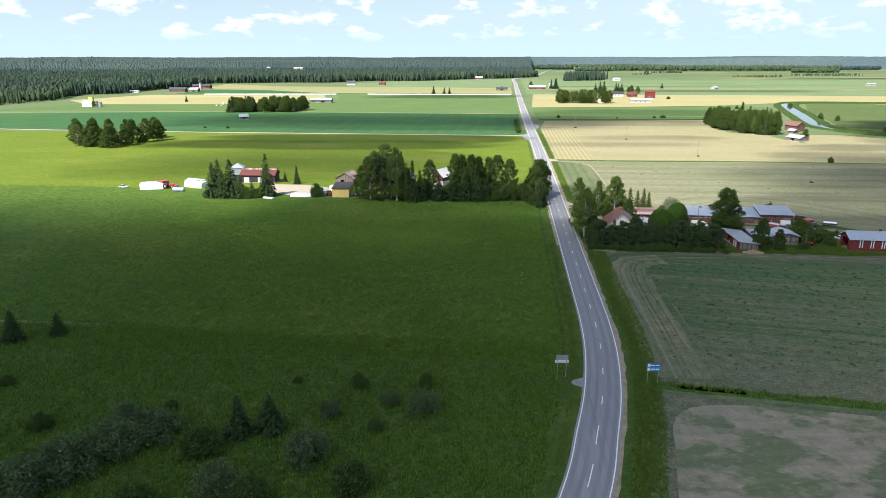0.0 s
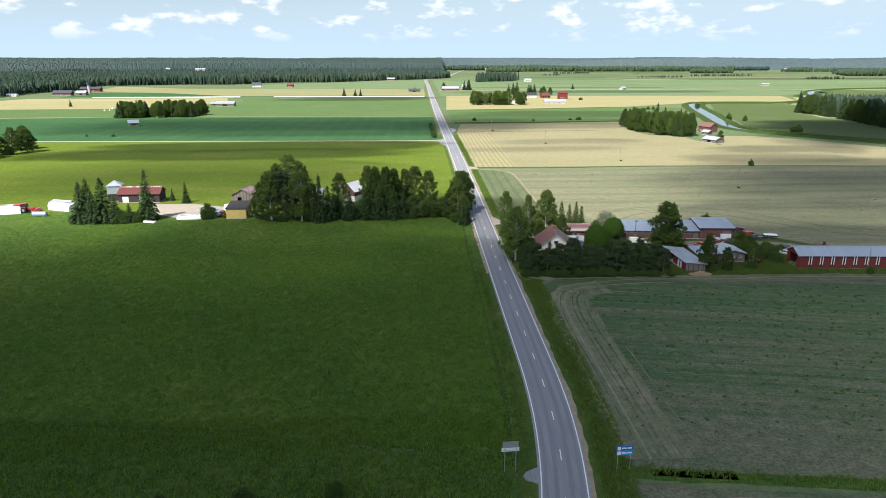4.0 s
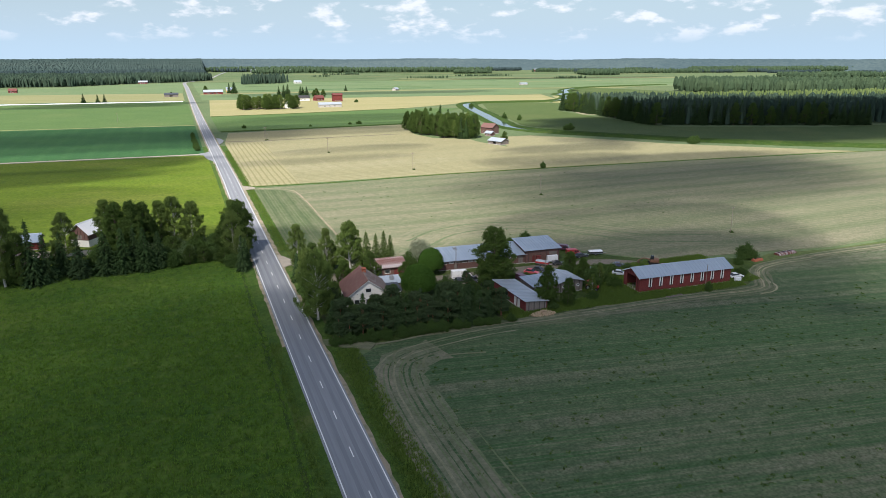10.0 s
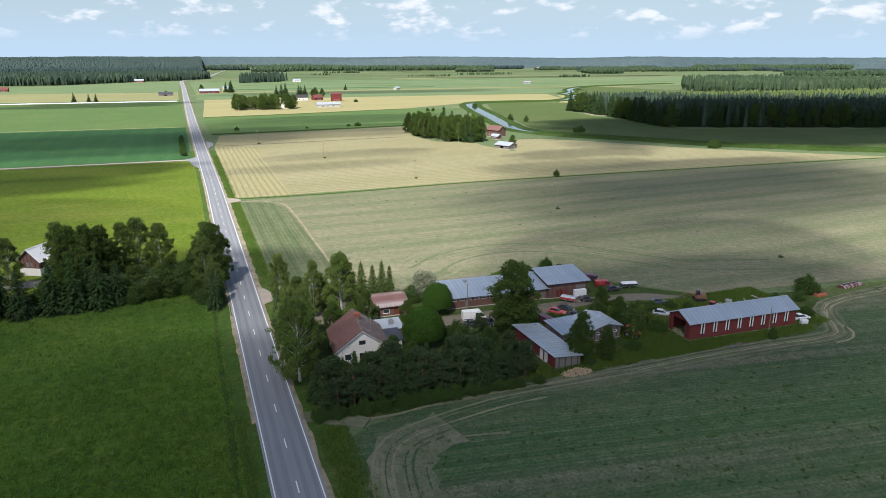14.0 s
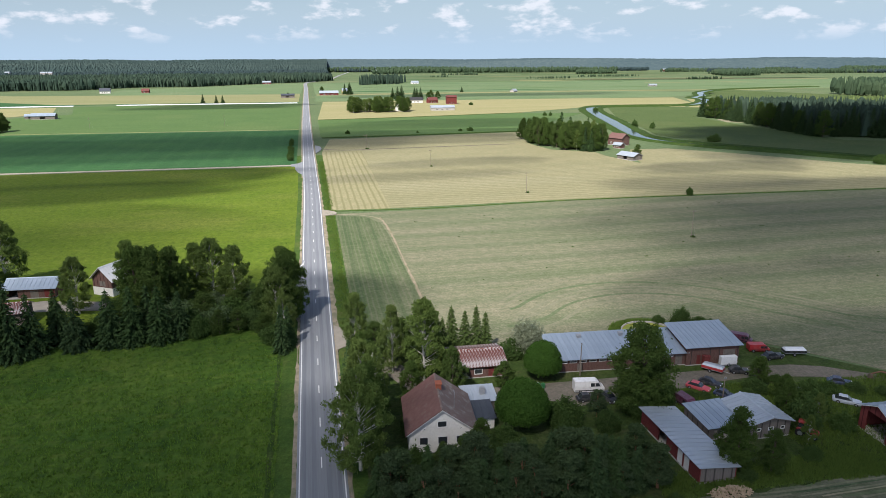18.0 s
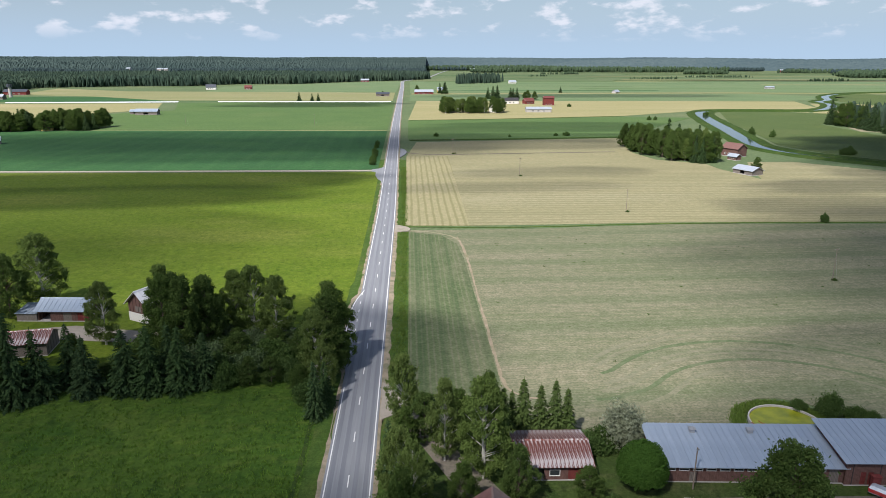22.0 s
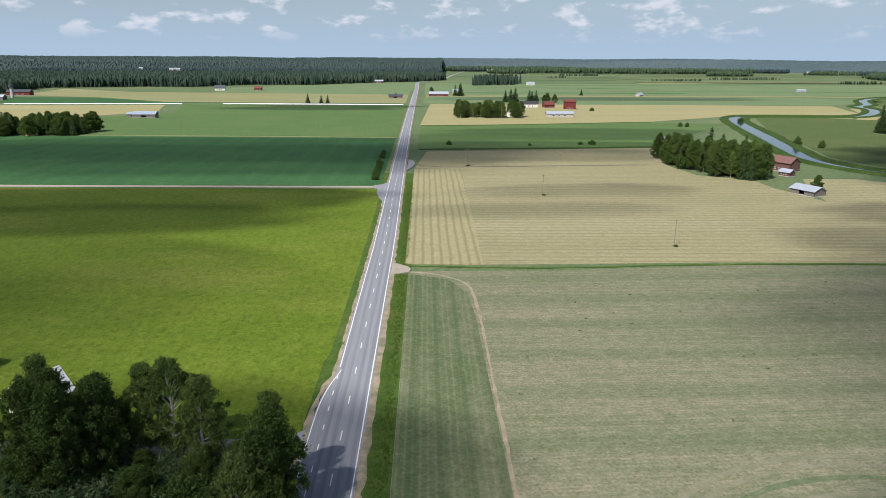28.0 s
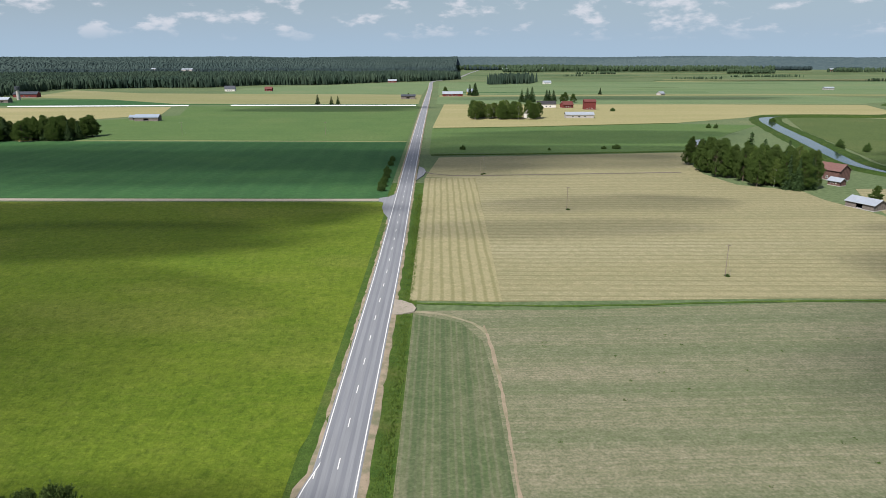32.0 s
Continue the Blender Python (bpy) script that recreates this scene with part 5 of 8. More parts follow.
for i in range(30):
    f = i / 29.0
    for row in range(2):
        x, y = 8.5 + 40 * f + hedge.uniform(-0.9, 0.9), 117.6 - 1.6 * f + row * 4.2 + hedge.uniform(-1, 1) + (2.0 if f > 0.86 else 0)
        plant("pine" if hedge.random() < 0.75 else "spruce", x, y, (5.0 + 3.6 * math.sin(math.pi * min(1, 0.22 + 0.62 * f))) * hedge.uniform(0.75, 1.12), 1.2, None, "dense hedge of young trees")
for i in range(16):
    plant("bush", 7 + 41 * i / 15.0 + hedge.uniform(-1, 1), 114.6 - 1.2 * i / 15.0, hedge.uniform(2.0, 3.4), 1.0, None, "dense hedge of young trees")
# bushes of the rough pasture
for key, x, y, h, w in (
        ("spruce", -123.5, 35, 4.7, 1.0), ("spruce", -131.4, 31, 6.4, 1.0), ("spruce", -137, 20, 6, 1.1), ("spruce", -66, -1, 6.4, 1.0), ("spruce", -61, 0.5, 6.0, 1.0), ("bush", -70.1, -7, 5.2, 0.8), ("softbush", -52, -7.5, 6.2, 0.62), ("softbush", -52, 6, 3.8, 0.6), ("bush", -49.2, 16.8, 3.4, 0.55), ("softbush", -42.2, 11, 3.2, 0.6),
        ("softbush", -35.8, 8.6, 5.2, 0.6), ("bush", -36.6, 18, 3.2, 0.6), ("bush", -43.8, -14, 5.2, 0.75), ("softbush", -63.3, -16, 5, 0.8), ("softbush", -84, -8, 6.0, 0.9), ("softbush", -88, -14, 6.0, 0.9), ("softbush", -79, -3, 5.0, 0.9), ("softbush", -92, -20, 6.5, 0.9), ("softbush", -86, 0, 4.6, 0.8), ("bush", -81.5, 6, 1.8, 0.9),
        ("bush", -61.7, 17.8, 1.4, 0.9), ("bush", -43.3, 2.3, 2.2, 0.8), ("bush", -57, -19, 5, 0.8), ("bush", -38, -22, 4.6, 0.8), ("bush", -73, -22, 5, 0.8), ("bush", -118, 12, 2, 1), ("bush", -101, -2, 3, 0.9), ("bush", -112, -12, 4, 0.9)):
    plant(key, x, y, h * 1.12, w * (1.6 if key == "spruce" else 1.2), None, "bushes in the rough pasture")
# farther single trees and groves
for key, x, y, h, w in (
        ("broad", -330, 360, 17, 1.15), ("broad", -304, 337, 18, 1.2), ("broad", -288, 330, 15, 1.2), ("broad", -296, 345, 18.5, 1.1), ("broad", -286, 356, 17, 1.2), ("birch", -279, 362, 17.5, 1.2), ("broad", -284, 384, 16, 1.3), ("broad", -312, 352, 18, 1.2), ("broad", -322, 348, 17, 1.2), ("broad", -275, 370, 16, 1.2), ("broad", -296, 366, 16, 1.2), ("birch", -317, 340, 15, 1.4), ("broad", -308, 344, 13, 1.6), ("broad", -300, 338, 12, 1.6), ("birch", -292, 338, 15, 1.4), ("broad", -284, 344, 13, 1.6), ("broad", -327, 356, 12, 1.6), ("bush", -306, 334, 7, 0.9), ("bush", -294, 332, 6, 0.9), ("bush", -281, 360, 7, 0.9)):
    plant(key, x, y, h, w, None, "grove in the meadow")
grove = random.Random(8)
for i in range(72):
    f = i / 71.0
    key = "spruce" if grove.random() < 0.3 else "broad"
    plant(key, -316 + 74 * f + grove.uniform(-2, 2), 596 + 10 * f + grove.uniform(0, 26), grove.uniform(12, 16.5), 1.25, None, "grove round the far farm")
for i in range(88):
    a = i / 87.0
    x, y = 152 + 35 * a, 476 - 40 * min(1, a * 2.4) + grove.uniform(0, 34)
    plant("spruce" if grove.random() < 0.14 else "birch" if grove.random() < 0.24 else "broad", x + grove.uniform(-2, 2), y, grove.uniform(13, 18.8), 0.82, None, "wood by the river")
plant("spruce", 168, 468, 22.5, 0.9), plant("spruce", 172, 462, 20, 0.9)
for i in range(46):
    f = grove.random()
    plant("birch" if grove.random() < 0.5 else "broad", 44 + 64 * f, 748 + grove.uniform(-2, 20), grove.uniform(13, 17), 1.1, None, "copse in the hay field")
for x, y, h in ((118, 945, 17), (124, 948, 18), (112, 950, 15), (142, 950, 15), (150, 948, 15), (146, 955, 14), (160, 945, 10), (172, 940, 11), (165, 952, 12), (20, 1075, 12), (54, 1068, 15), (62, 1072, 17), (60, 1060, 16), (-28, 1012, 7)):
    plant("spruce" if h > 13 else "broad", x, y, h, 1.2, None, "trees round a far farm")
for x in (-128.4, -112.5, -104.9):
    plant("spruce", x, 918, 11.5 if x < -128 else 10, 1.25, None, "three lone spruces")
for key, x, y, h, w in (("bush", 165, 303, 4.0, 0.75), ("bush", 283, 465, 6.5, 0.9), ("bush", 279.5, 466, 5, 0.9), ("bush", 318, 360, 6.5, 0.9), ("bush", 322, 361, 6, 0.9), ("bush", 272, 565, 7, 0.7), ("bush", 281, 552, 6, 0.7), ("bush", 233, 680, 4.5, 0.8), ("bush", 238, 678, 4.2, 0.8), ("bush", 29, 563, 3.6, 0.9), ("bush", 128, 566, 3.6, 1.3), ("bush", 120, 565, 2.6, 1.2), ("bush", 84, 560, 2.0, 1.0),
                        ("spruce", 238, 1084, 9, 1.3), ("bush", 306, 722, 5, 1.0), ("bush", -276, 452, 2, 1.0), ("bush", -256, 452, 2, 1.2), ("spruce", -430, 742, 8, 1.2), ("broad", 194.5, 410, 8, 1.25), ("bush", -11.5, 437, 4, 0.8), ("bush", -12, 447, 4.5, 0.8), ("bush", -12, 457, 4, 0.8), ("bush", -12, 468, 4, 0.8), ("bush", -12.4, 480, 4.5, 0.8), ("bush", -12.5, 505, 3.6, 0.8), ("bush", -12.5, 520, 3.6, 0.8),
                        ("broad", -500, 652, 8, 1.2), ("bush", 192, 828, 4.5, 1.0), ("bush", 148, 776, 4, 1.0), ("bush", 213, 560, 5, 1.0)):
    plant(key, x, y, h, w)
for i in range(70):
    f = i / 69.0
    x, y = (380 + 6 * math.sin(f * 9), 640 - 170 * f * 2) if f < 0.5 else (384 + 176 * (f - 0.5) * 2, 470 - 60 * (f - 0.5) * 2)
    plant("spruce" if grove.random() < 0.75 else "broad", x + grove.uniform(-2, 4), y + grove.uniform(-1, 6), grove.uniform(17, 23), 0.95, None, "edge of the dark wood")


# woods too many to count: simple trees joined into one mesh each
def wood(name, label, pts, heights, material, broad=0.0, seed=0, chunky=1.0):
    """Joined small trees at points: ragged stacked cones, some of them rounded crowns."""
    r = np.random.RandomState(seed)
    vs, fs, k = [], [], 0
    for (x, y), h in zip(pts, heights):
        if r.rand() < broad:
            rad = h * (0.17 + 0.07 * r.rand()) * chunky
            levels = ((0.10, 0.5), (0.40, 1.0), (0.72, 0.85), (0.92, 0.4))
            sides, tip = 6, h
        else:
            rad = h * (0.085 + 0.045 * r.rand()) * chunky
            levels = ((0.05, 1.0), (0.36, 0.82), (0.66, 0.5), (0.86, 0.2))
            sides, tip = 5, h * (0.98 + 0.12 * r.rand())
        m = len(levels)
        a0 = r.rand() * 6.3
        for z, w in levels:
            a = a0 + np.arange(sides) * 2 * math.pi / sides
            q = rad * w * (0.72 + 0.56 * r.rand(sides))
            vs += np.stack([x + np.cos(a) * q, y + np.sin(a) * q, z * h + (r.rand(sides) - 0.5) * h * 0.07], 1).tolist()
        vs.append((x, y, tip))
        for j in range(m - 1):
            for i in range(sides):
                e = (i + 1) % sides
                fs.append((k + j * sides + i, k + j * sides + e, k + (j + 1) * sides + e, k + (j + 1) * sides + i))
        for i in range(sides):
            fs.append((k + (m - 1) * sides + i, k + (m - 1) * sides + (i + 1) % sides, k + m * sides))
        k += m * sides + 1
    data = bpy.data.meshes.new(name)
    data.from_pydata(vs, [], fs)
    data.materials.append(material)
    return tagged(new(name, data), label, "woods", kind="stuff")


def inside(pts, outline):
    x, y = pts[:, 0], pts[:, 1]
    hit = np.zeros(len(pts), bool)
    for (x0, y0), (x1, y1) in zip(outline, outline[1:] + outline[:1]):
        cross = ((y0 > y) != (y1 > y)) & (x < (x1 - x0) * (y - y0) / (y1 - y0 + 1e-9) + x0)
        hit ^= cross
    return hit


def fill(outline, gap, seed):
    r = np.random.RandomState(seed)
    o = np.array(outline)
    gx, gy = np.arange(o[:, 0].min(), o[:, 0].max(), gap), np.arange(o[:, 1].min(), o[:, 1].max(), gap)
    p = np.stack(np.meshgrid(gx, gy), -1).reshape(-1, 2) + (r.rand(len(gx) * len(gy), 2) - 0.5) * gap * 0.9
    return p[inside(p, list(outline))]


def grow(name, label, outline, gap, low, high, material, broad, seed, chunky=1.0):
    wide = fitted_size(outline[0][1])
    p = fill([fitted_place(x, y) for x, y in outline], gap * wide, seed)
    low, high = low * wide, high * wide
    r = np.random.RandomState(seed + 1)
    lump = np.array([noise.noise(Vector((x * 0.006, y * 0.006, seed))) for x, y in p]) if len(p) else np.zeros(0)
    return wood(name, label, p, low + (high - low) * np.clip(0.5 + 0.5 * lump + 0.35 * (r.rand(len(p)) - 0.5) * 2, 0, 1.2), material, broad, seed, chunky)


W_SPRUCE = woods_material("far_conifers", (0.032, 0.054, 0.040), (0.050, 0.076, 0.050))
# bluish haze of distance put into the base colour of these conifers
W_BLUE = woods_material("haze_tinted_conifers", (0.030, 0.048, 0.050), (0.043, 0.064, 0.062))
W_MIXED = woods_material("far_mixed_woods", (0.040, 0.066, 0.038), (0.058, 0.088, 0.047))
W_YOUNG = woods_material("young_mixed_woods", (0.085, 0.125, 0.045), (0.12, 0.155, 0.055))
grow("forest", "dark conifer forest along the fields", [(-1500, 700), (-640, 760), (-645, 870), (-605, 900), (-605, 1016), (-575, 1060), (-600, 1215), (-480, 1262), (-377, 1265), (-300, 1345), (-195, 1350), (-80, 1465), (-10, 1500), (55, 1595), (40, 1720), (-300, 1720), (-1500, 1500)], 6.4, 15, 22, W_SPRUCE, 0.3, 101, 1.15)
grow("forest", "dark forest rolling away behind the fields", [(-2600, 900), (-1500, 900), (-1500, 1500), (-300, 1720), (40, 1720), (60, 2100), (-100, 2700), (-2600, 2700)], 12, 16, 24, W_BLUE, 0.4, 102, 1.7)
grow("forest", "lighter mixed wood beside the fields", [(-1000, 560), (-640, 640), (-615, 755), (-650, 860), (-1000, 860)], 8, 11, 17, W_MIXED, 0.6, 103)
grow("wood", "dark spruce wood east of the river", [(388, 640), (384, 560), (388, 476), (430, 452), (480, 440), (760, 385), (900, 400), (900, 520), (640, 560), (470, 640)], 5.4, 16, 22, W_SPRUCE, 0.15, 104, 1.2)
grow("wood", "young lime-green plantation", [(470, 650), (640, 565), (900, 525), (1300, 470), (1300, 640), (900, 760), (640, 760), (520, 700)], 7, 8, 12, W_YOUNG, 0.6, 105)
grow("wood", "mixed wood beyond the plantation", [(765, 925), (790, 830), (850, 775), (1150, 700), (1300, 820), (1150, 950), (900, 1000)], 9, 17, 24, W_MIXED, 0.5, 106)
grow("wood", "straight-edged spruce copse on the plain", [(95, 1345), (180, 1385), (200, 1450), (110, 1430)], 7, 17, 21, W_SPRUCE, 0.1, 107)
far = random.Random(21)
for k, (x, y, lx, ly, lo, hi) in enumerate(((620, 2350, 420, 60, 14, 20), (300, 2650, 260, 80, 14, 20), (1500, 1900, 380, 50, 10, 16), (1150, 1750, 60, 60, 12, 18), (2100, 2000, 500, 120, 14, 22), (250, 2250, 60, 30, 10, 15), (850, 2050, 70, 40, 10, 14), (900, 1480, 50, 12, 5, 8), (560, 1600, 60, 10, 4, 7), (760, 1720, 90, 10, 4, 7), (1250, 1320, 160, 14, 7, 11), (420, 1980, 60, 10, 5, 8), (1650, 1350, 200, 60, 12, 18), (330, 1800, 30, 8, 4, 6), (1400, 2200, 300, 40, 10, 16))):
    grow("copse", "distant clump of trees on the plain", [(x - lx, y - ly * 0.6), (x, y - ly), (x + lx, y - ly * 0.4), (x + lx * 0.8, y + ly), (x - lx * 0.7, y + ly)], 7 if lx < 120 else 12, lo, hi, W_MIXED, 0.6, 130 + k, 1.5)


def canopy(name, label, a0, a1, start, seed, step, ragged, material):
    """Rolling treetops seen from far off: a bumpy sheet over a sector of the plain, start metres out, up to the horizon."""
    r = np.random.RandomState(seed)
    angles = np.radians(np.arange(a0, a1 + 0.01, step))
    steps = np.linspace(0, 1, 72) ** 1.35
    b = Build()
    for i, a in enumerate(angles):
        near = start * (1 + 0.05 * noise.noise(Vector((a * 5, seed, 0))))
        for j, q in enumerate(steps):
            d = near + (4780 - near) * q
            x, y = math.sin(a) * d, math.cos(a) * d
            hill = 60.5 - d * (1.2 + 13.5 * max(0, (4200 - d) / 1950)) / 1180
            hill += d / 1180 * 2.3 * noise.noise(Vector((x * 0.0016, y * 0.0016, seed + 4)))
            z = -1.0 if j == 0 else max(11, hill) * min(1, 0.12 + 4.5 * q) + ragged * (r.rand() ** 2 - 0.3) * min(1, 0.3 + 4 * q) + 3.0 * noise.noise(Vector((x * 0.012, y * 0.012, 7)))
            b.v.append((x, y, z))
    m = len(steps)
    b.f = [(i * m + j, i * m + j + 1, i * m + m + j + 1, i * m + m + j) for i in range(len(angles) - 1) for j in range(m - 1)]
    data = b.mesh(name, material)
    return tagged(new(name, data), label, "woods", kind="stuff")


# haze of distance painted into the treetops: bluer, and palest on the far ridge
for far_name, low_a, low_b, high_a, high_b in (("hazy_near_treetops", (0.034, 0.055, 0.052), (0.046, 0.070, 0.064), (0.052, 0.078, 0.070), (0.068, 0.095, 0.082)), ("hazy_far_treetops", (0.046, 0.074, 0.084), (0.064, 0.094, 0.100), (0.066, 0.096, 0.102), (0.088, 0.120, 0.120))):
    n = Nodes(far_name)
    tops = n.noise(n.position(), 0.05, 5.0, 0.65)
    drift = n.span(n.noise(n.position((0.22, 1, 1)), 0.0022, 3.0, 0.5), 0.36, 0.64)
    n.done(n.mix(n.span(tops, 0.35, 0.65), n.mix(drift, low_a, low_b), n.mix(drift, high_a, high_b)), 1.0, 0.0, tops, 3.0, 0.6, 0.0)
canopy("distant_forest", "forested hills rolling to the horizon", -66, 1.6, 2250, 3, 0.075, 5.0, bpy.data.materials["hazy_near_treetops"])
canopy("distant_forest", "distant forested ridge along the horizon", 1.4, 82, 3850, 5, 0.10, 3.5, bpy.data.materials["hazy_far_treetops"])
rim = random.Random(9)
a = 2.0
while a < 60:
    b0, d0 = a + rim.uniform(1.2, 5.5), rim.uniform(2480, 2800)
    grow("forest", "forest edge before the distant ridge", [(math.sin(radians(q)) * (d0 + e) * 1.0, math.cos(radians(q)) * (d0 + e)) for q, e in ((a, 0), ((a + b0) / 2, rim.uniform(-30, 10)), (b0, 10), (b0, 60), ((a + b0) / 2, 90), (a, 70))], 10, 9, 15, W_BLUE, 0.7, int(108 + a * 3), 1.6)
    a = b0 + rim.uniform(0.0, 2.2)


# ---- buildings ----
def wall_shape(length, height, openings, place, thick=0.16, peak=0.0):
    """A wall with holes: u runs along it, the outer face is at depth 0. place turns (u, depth, z) into the building's space."""
    b = Build()
    us = sorted({-length / 2, length / 2, *(o[0] for o in openings), *(o[1] for o in openings)})
    zs = sorted({0.0, height, *(o[2] for o in openings), *(o[3] for o in openings)})
    full = lambda i, j: 0 <= i < len(us) - 1 and 0 <= j < len(zs) - 1 and not any(o[0] <= (us[i] + us[i + 1]) / 2 <= o[1] and o[2] <= (zs[j] + zs[j + 1]) / 2 <= o[3] for o in openings)
    m = len(zs)
    for d in (0, thick):
        for u in us:
            for z in zs:
                b.v.append(place(u, d, z))
    at = lambda i, j, k: k * len(us) * m + i * m + j
    for i in range(len(us) - 1):
        for j in range(m - 1):
            if not full(i, j):
                continue
            b.f.append((at(i, j, 0), at(i + 1, j, 0), at(i + 1, j + 1, 0), at(i, j + 1, 0)))
            b.f.append((at(i, j + 1, 1), at(i + 1, j + 1, 1), at(i + 1, j, 1), at(i, j, 1)))
            for di, dj, p, q in ((-1, 0, (0, 0), (0, 1)), (1, 0, (1, 1), (1, 0)), (0, -1, (1, 0), (0, 0)), (0, 1, (0, 1), (1, 1))):
                if not full(i + di, j + dj) and not (peak and dj == 1 and j == m - 2):
                    b.f.append((at(i + p[0], j + p[1], 0), at(i + q[0], j + q[1], 0), at(i + q[0], j + q[1], 1), at(i + p[0], j + p[1], 1)))
    if peak:
        k = len(b.v)
        b.v += [place(0, 0, height + peak), place(0, thick, height + peak)]
        top = [at(i, m - 1, 0) for i in range(len(us))]
        back = [at(i, m - 1, 1) for i in range(len(us))]
        b.f += [tuple(top + [k]), tuple(back[::-1] + [k + 1]), (top[-1], back[-1], k + 1, k), (back[0], top[0], k, k + 1)]
    return b


def sheet_mesh(width, slope, material):
    b = Build()
    b.box(0, width - 0.01, 0, slope, 0, 0.05)
    b.box(width - 0.09, width, 0, slope, 0.05, 0.12)
    return b.mesh("roof_sheet", material)


def roof_slope(root, a, c, slope_vec, material, sheets, rnd):
    """One roof slope from eave line a-c up along slope_vec: sheets of tin, or one slab."""
    a, c, s = Vector(a), Vector(c), Vector(slope_vec)
    run = c - a
    x, y = run.normalized(), s.normalized()
    z = x.cross(y)
    m = Matrix((x, y, z)).transposed().to_4x4()
    if sheets:
        count = max(2, round(run.length / sheets))
        w = run.length / count
        data = sheet_mesh(w, s.length, material)
        for i in range(count):
            ob = part("roof_sheet", data, None, root)
            ob.matrix_local = Matrix.Translation(a + x * w * i + z * rnd.uniform(-0.012, 0.012)) @ m
    else:
        b = Build()
        b.box(0, run.length, 0, s.length, 0, 0.14)
        ob = part("roof", b, material, root)
        ob.matrix_local = Matrix.Translation(a) @ m


def hole_fill(root, place, u0, u1, z0, z1, kind):
    """What stands in an opening: a window with frame and pane, or a door."""
    if kind == "window":
        f = Build()
        t = 0.09
        for p in ((u0, u1, z0, z0 + t), (u0, u1, z1 - t, z1), (u0, u0 + t, z0 + t, z1 - t), (u1 - t, u1, z0 + t, z1 - t)):
            f.hexa([place(p[0], -0.04, p[2]), place(p[1], -0.04, p[2]), place(p[1], 0.1, p[2]), place(p[0], 0.1, p[2])], [place(p[0], -0.04, p[3]), place(p[1], -0.04, p[3]), place(p[1], 0.1, p[3]), place(p[0], 0.1, p[3])])
        win = part("window", f, M_TRIM, root, "white framed window")
        g = Build()
        g.hexa([place(u0 + t, 0.05, z0 + t), place(u1 - t, 0.05, z0 + t), place(u1 - t, 0.07, z0 + t), place(u0 + t, 0.07, z0 + t)], [place(u0 + t, 0.05, z1 - t), place(u1 - t, 0.05, z1 - t), place(u1 - t, 0.07, z1 - t), place(u0 + t, 0.07, z1 - t)])
        part("pane", g, M_GLASS, win)
    elif kind in ("red", "grey", "white"):
        g = Build()
        g.hexa([place(u0, 0.05, z0), place(u1, 0.05, z0), place(u1, 0.1, z0), place(u0, 0.1, z0)], [place(u0, 0.05, z1), place(u1, 0.05, z1), place(u1, 0.1, z1), place(u0, 0.1, z1)])
        part("door", g, {"red": M_RED, "grey": M_GREY_WOOD, "white": M_TRIM}[kind], root, kind + " door")


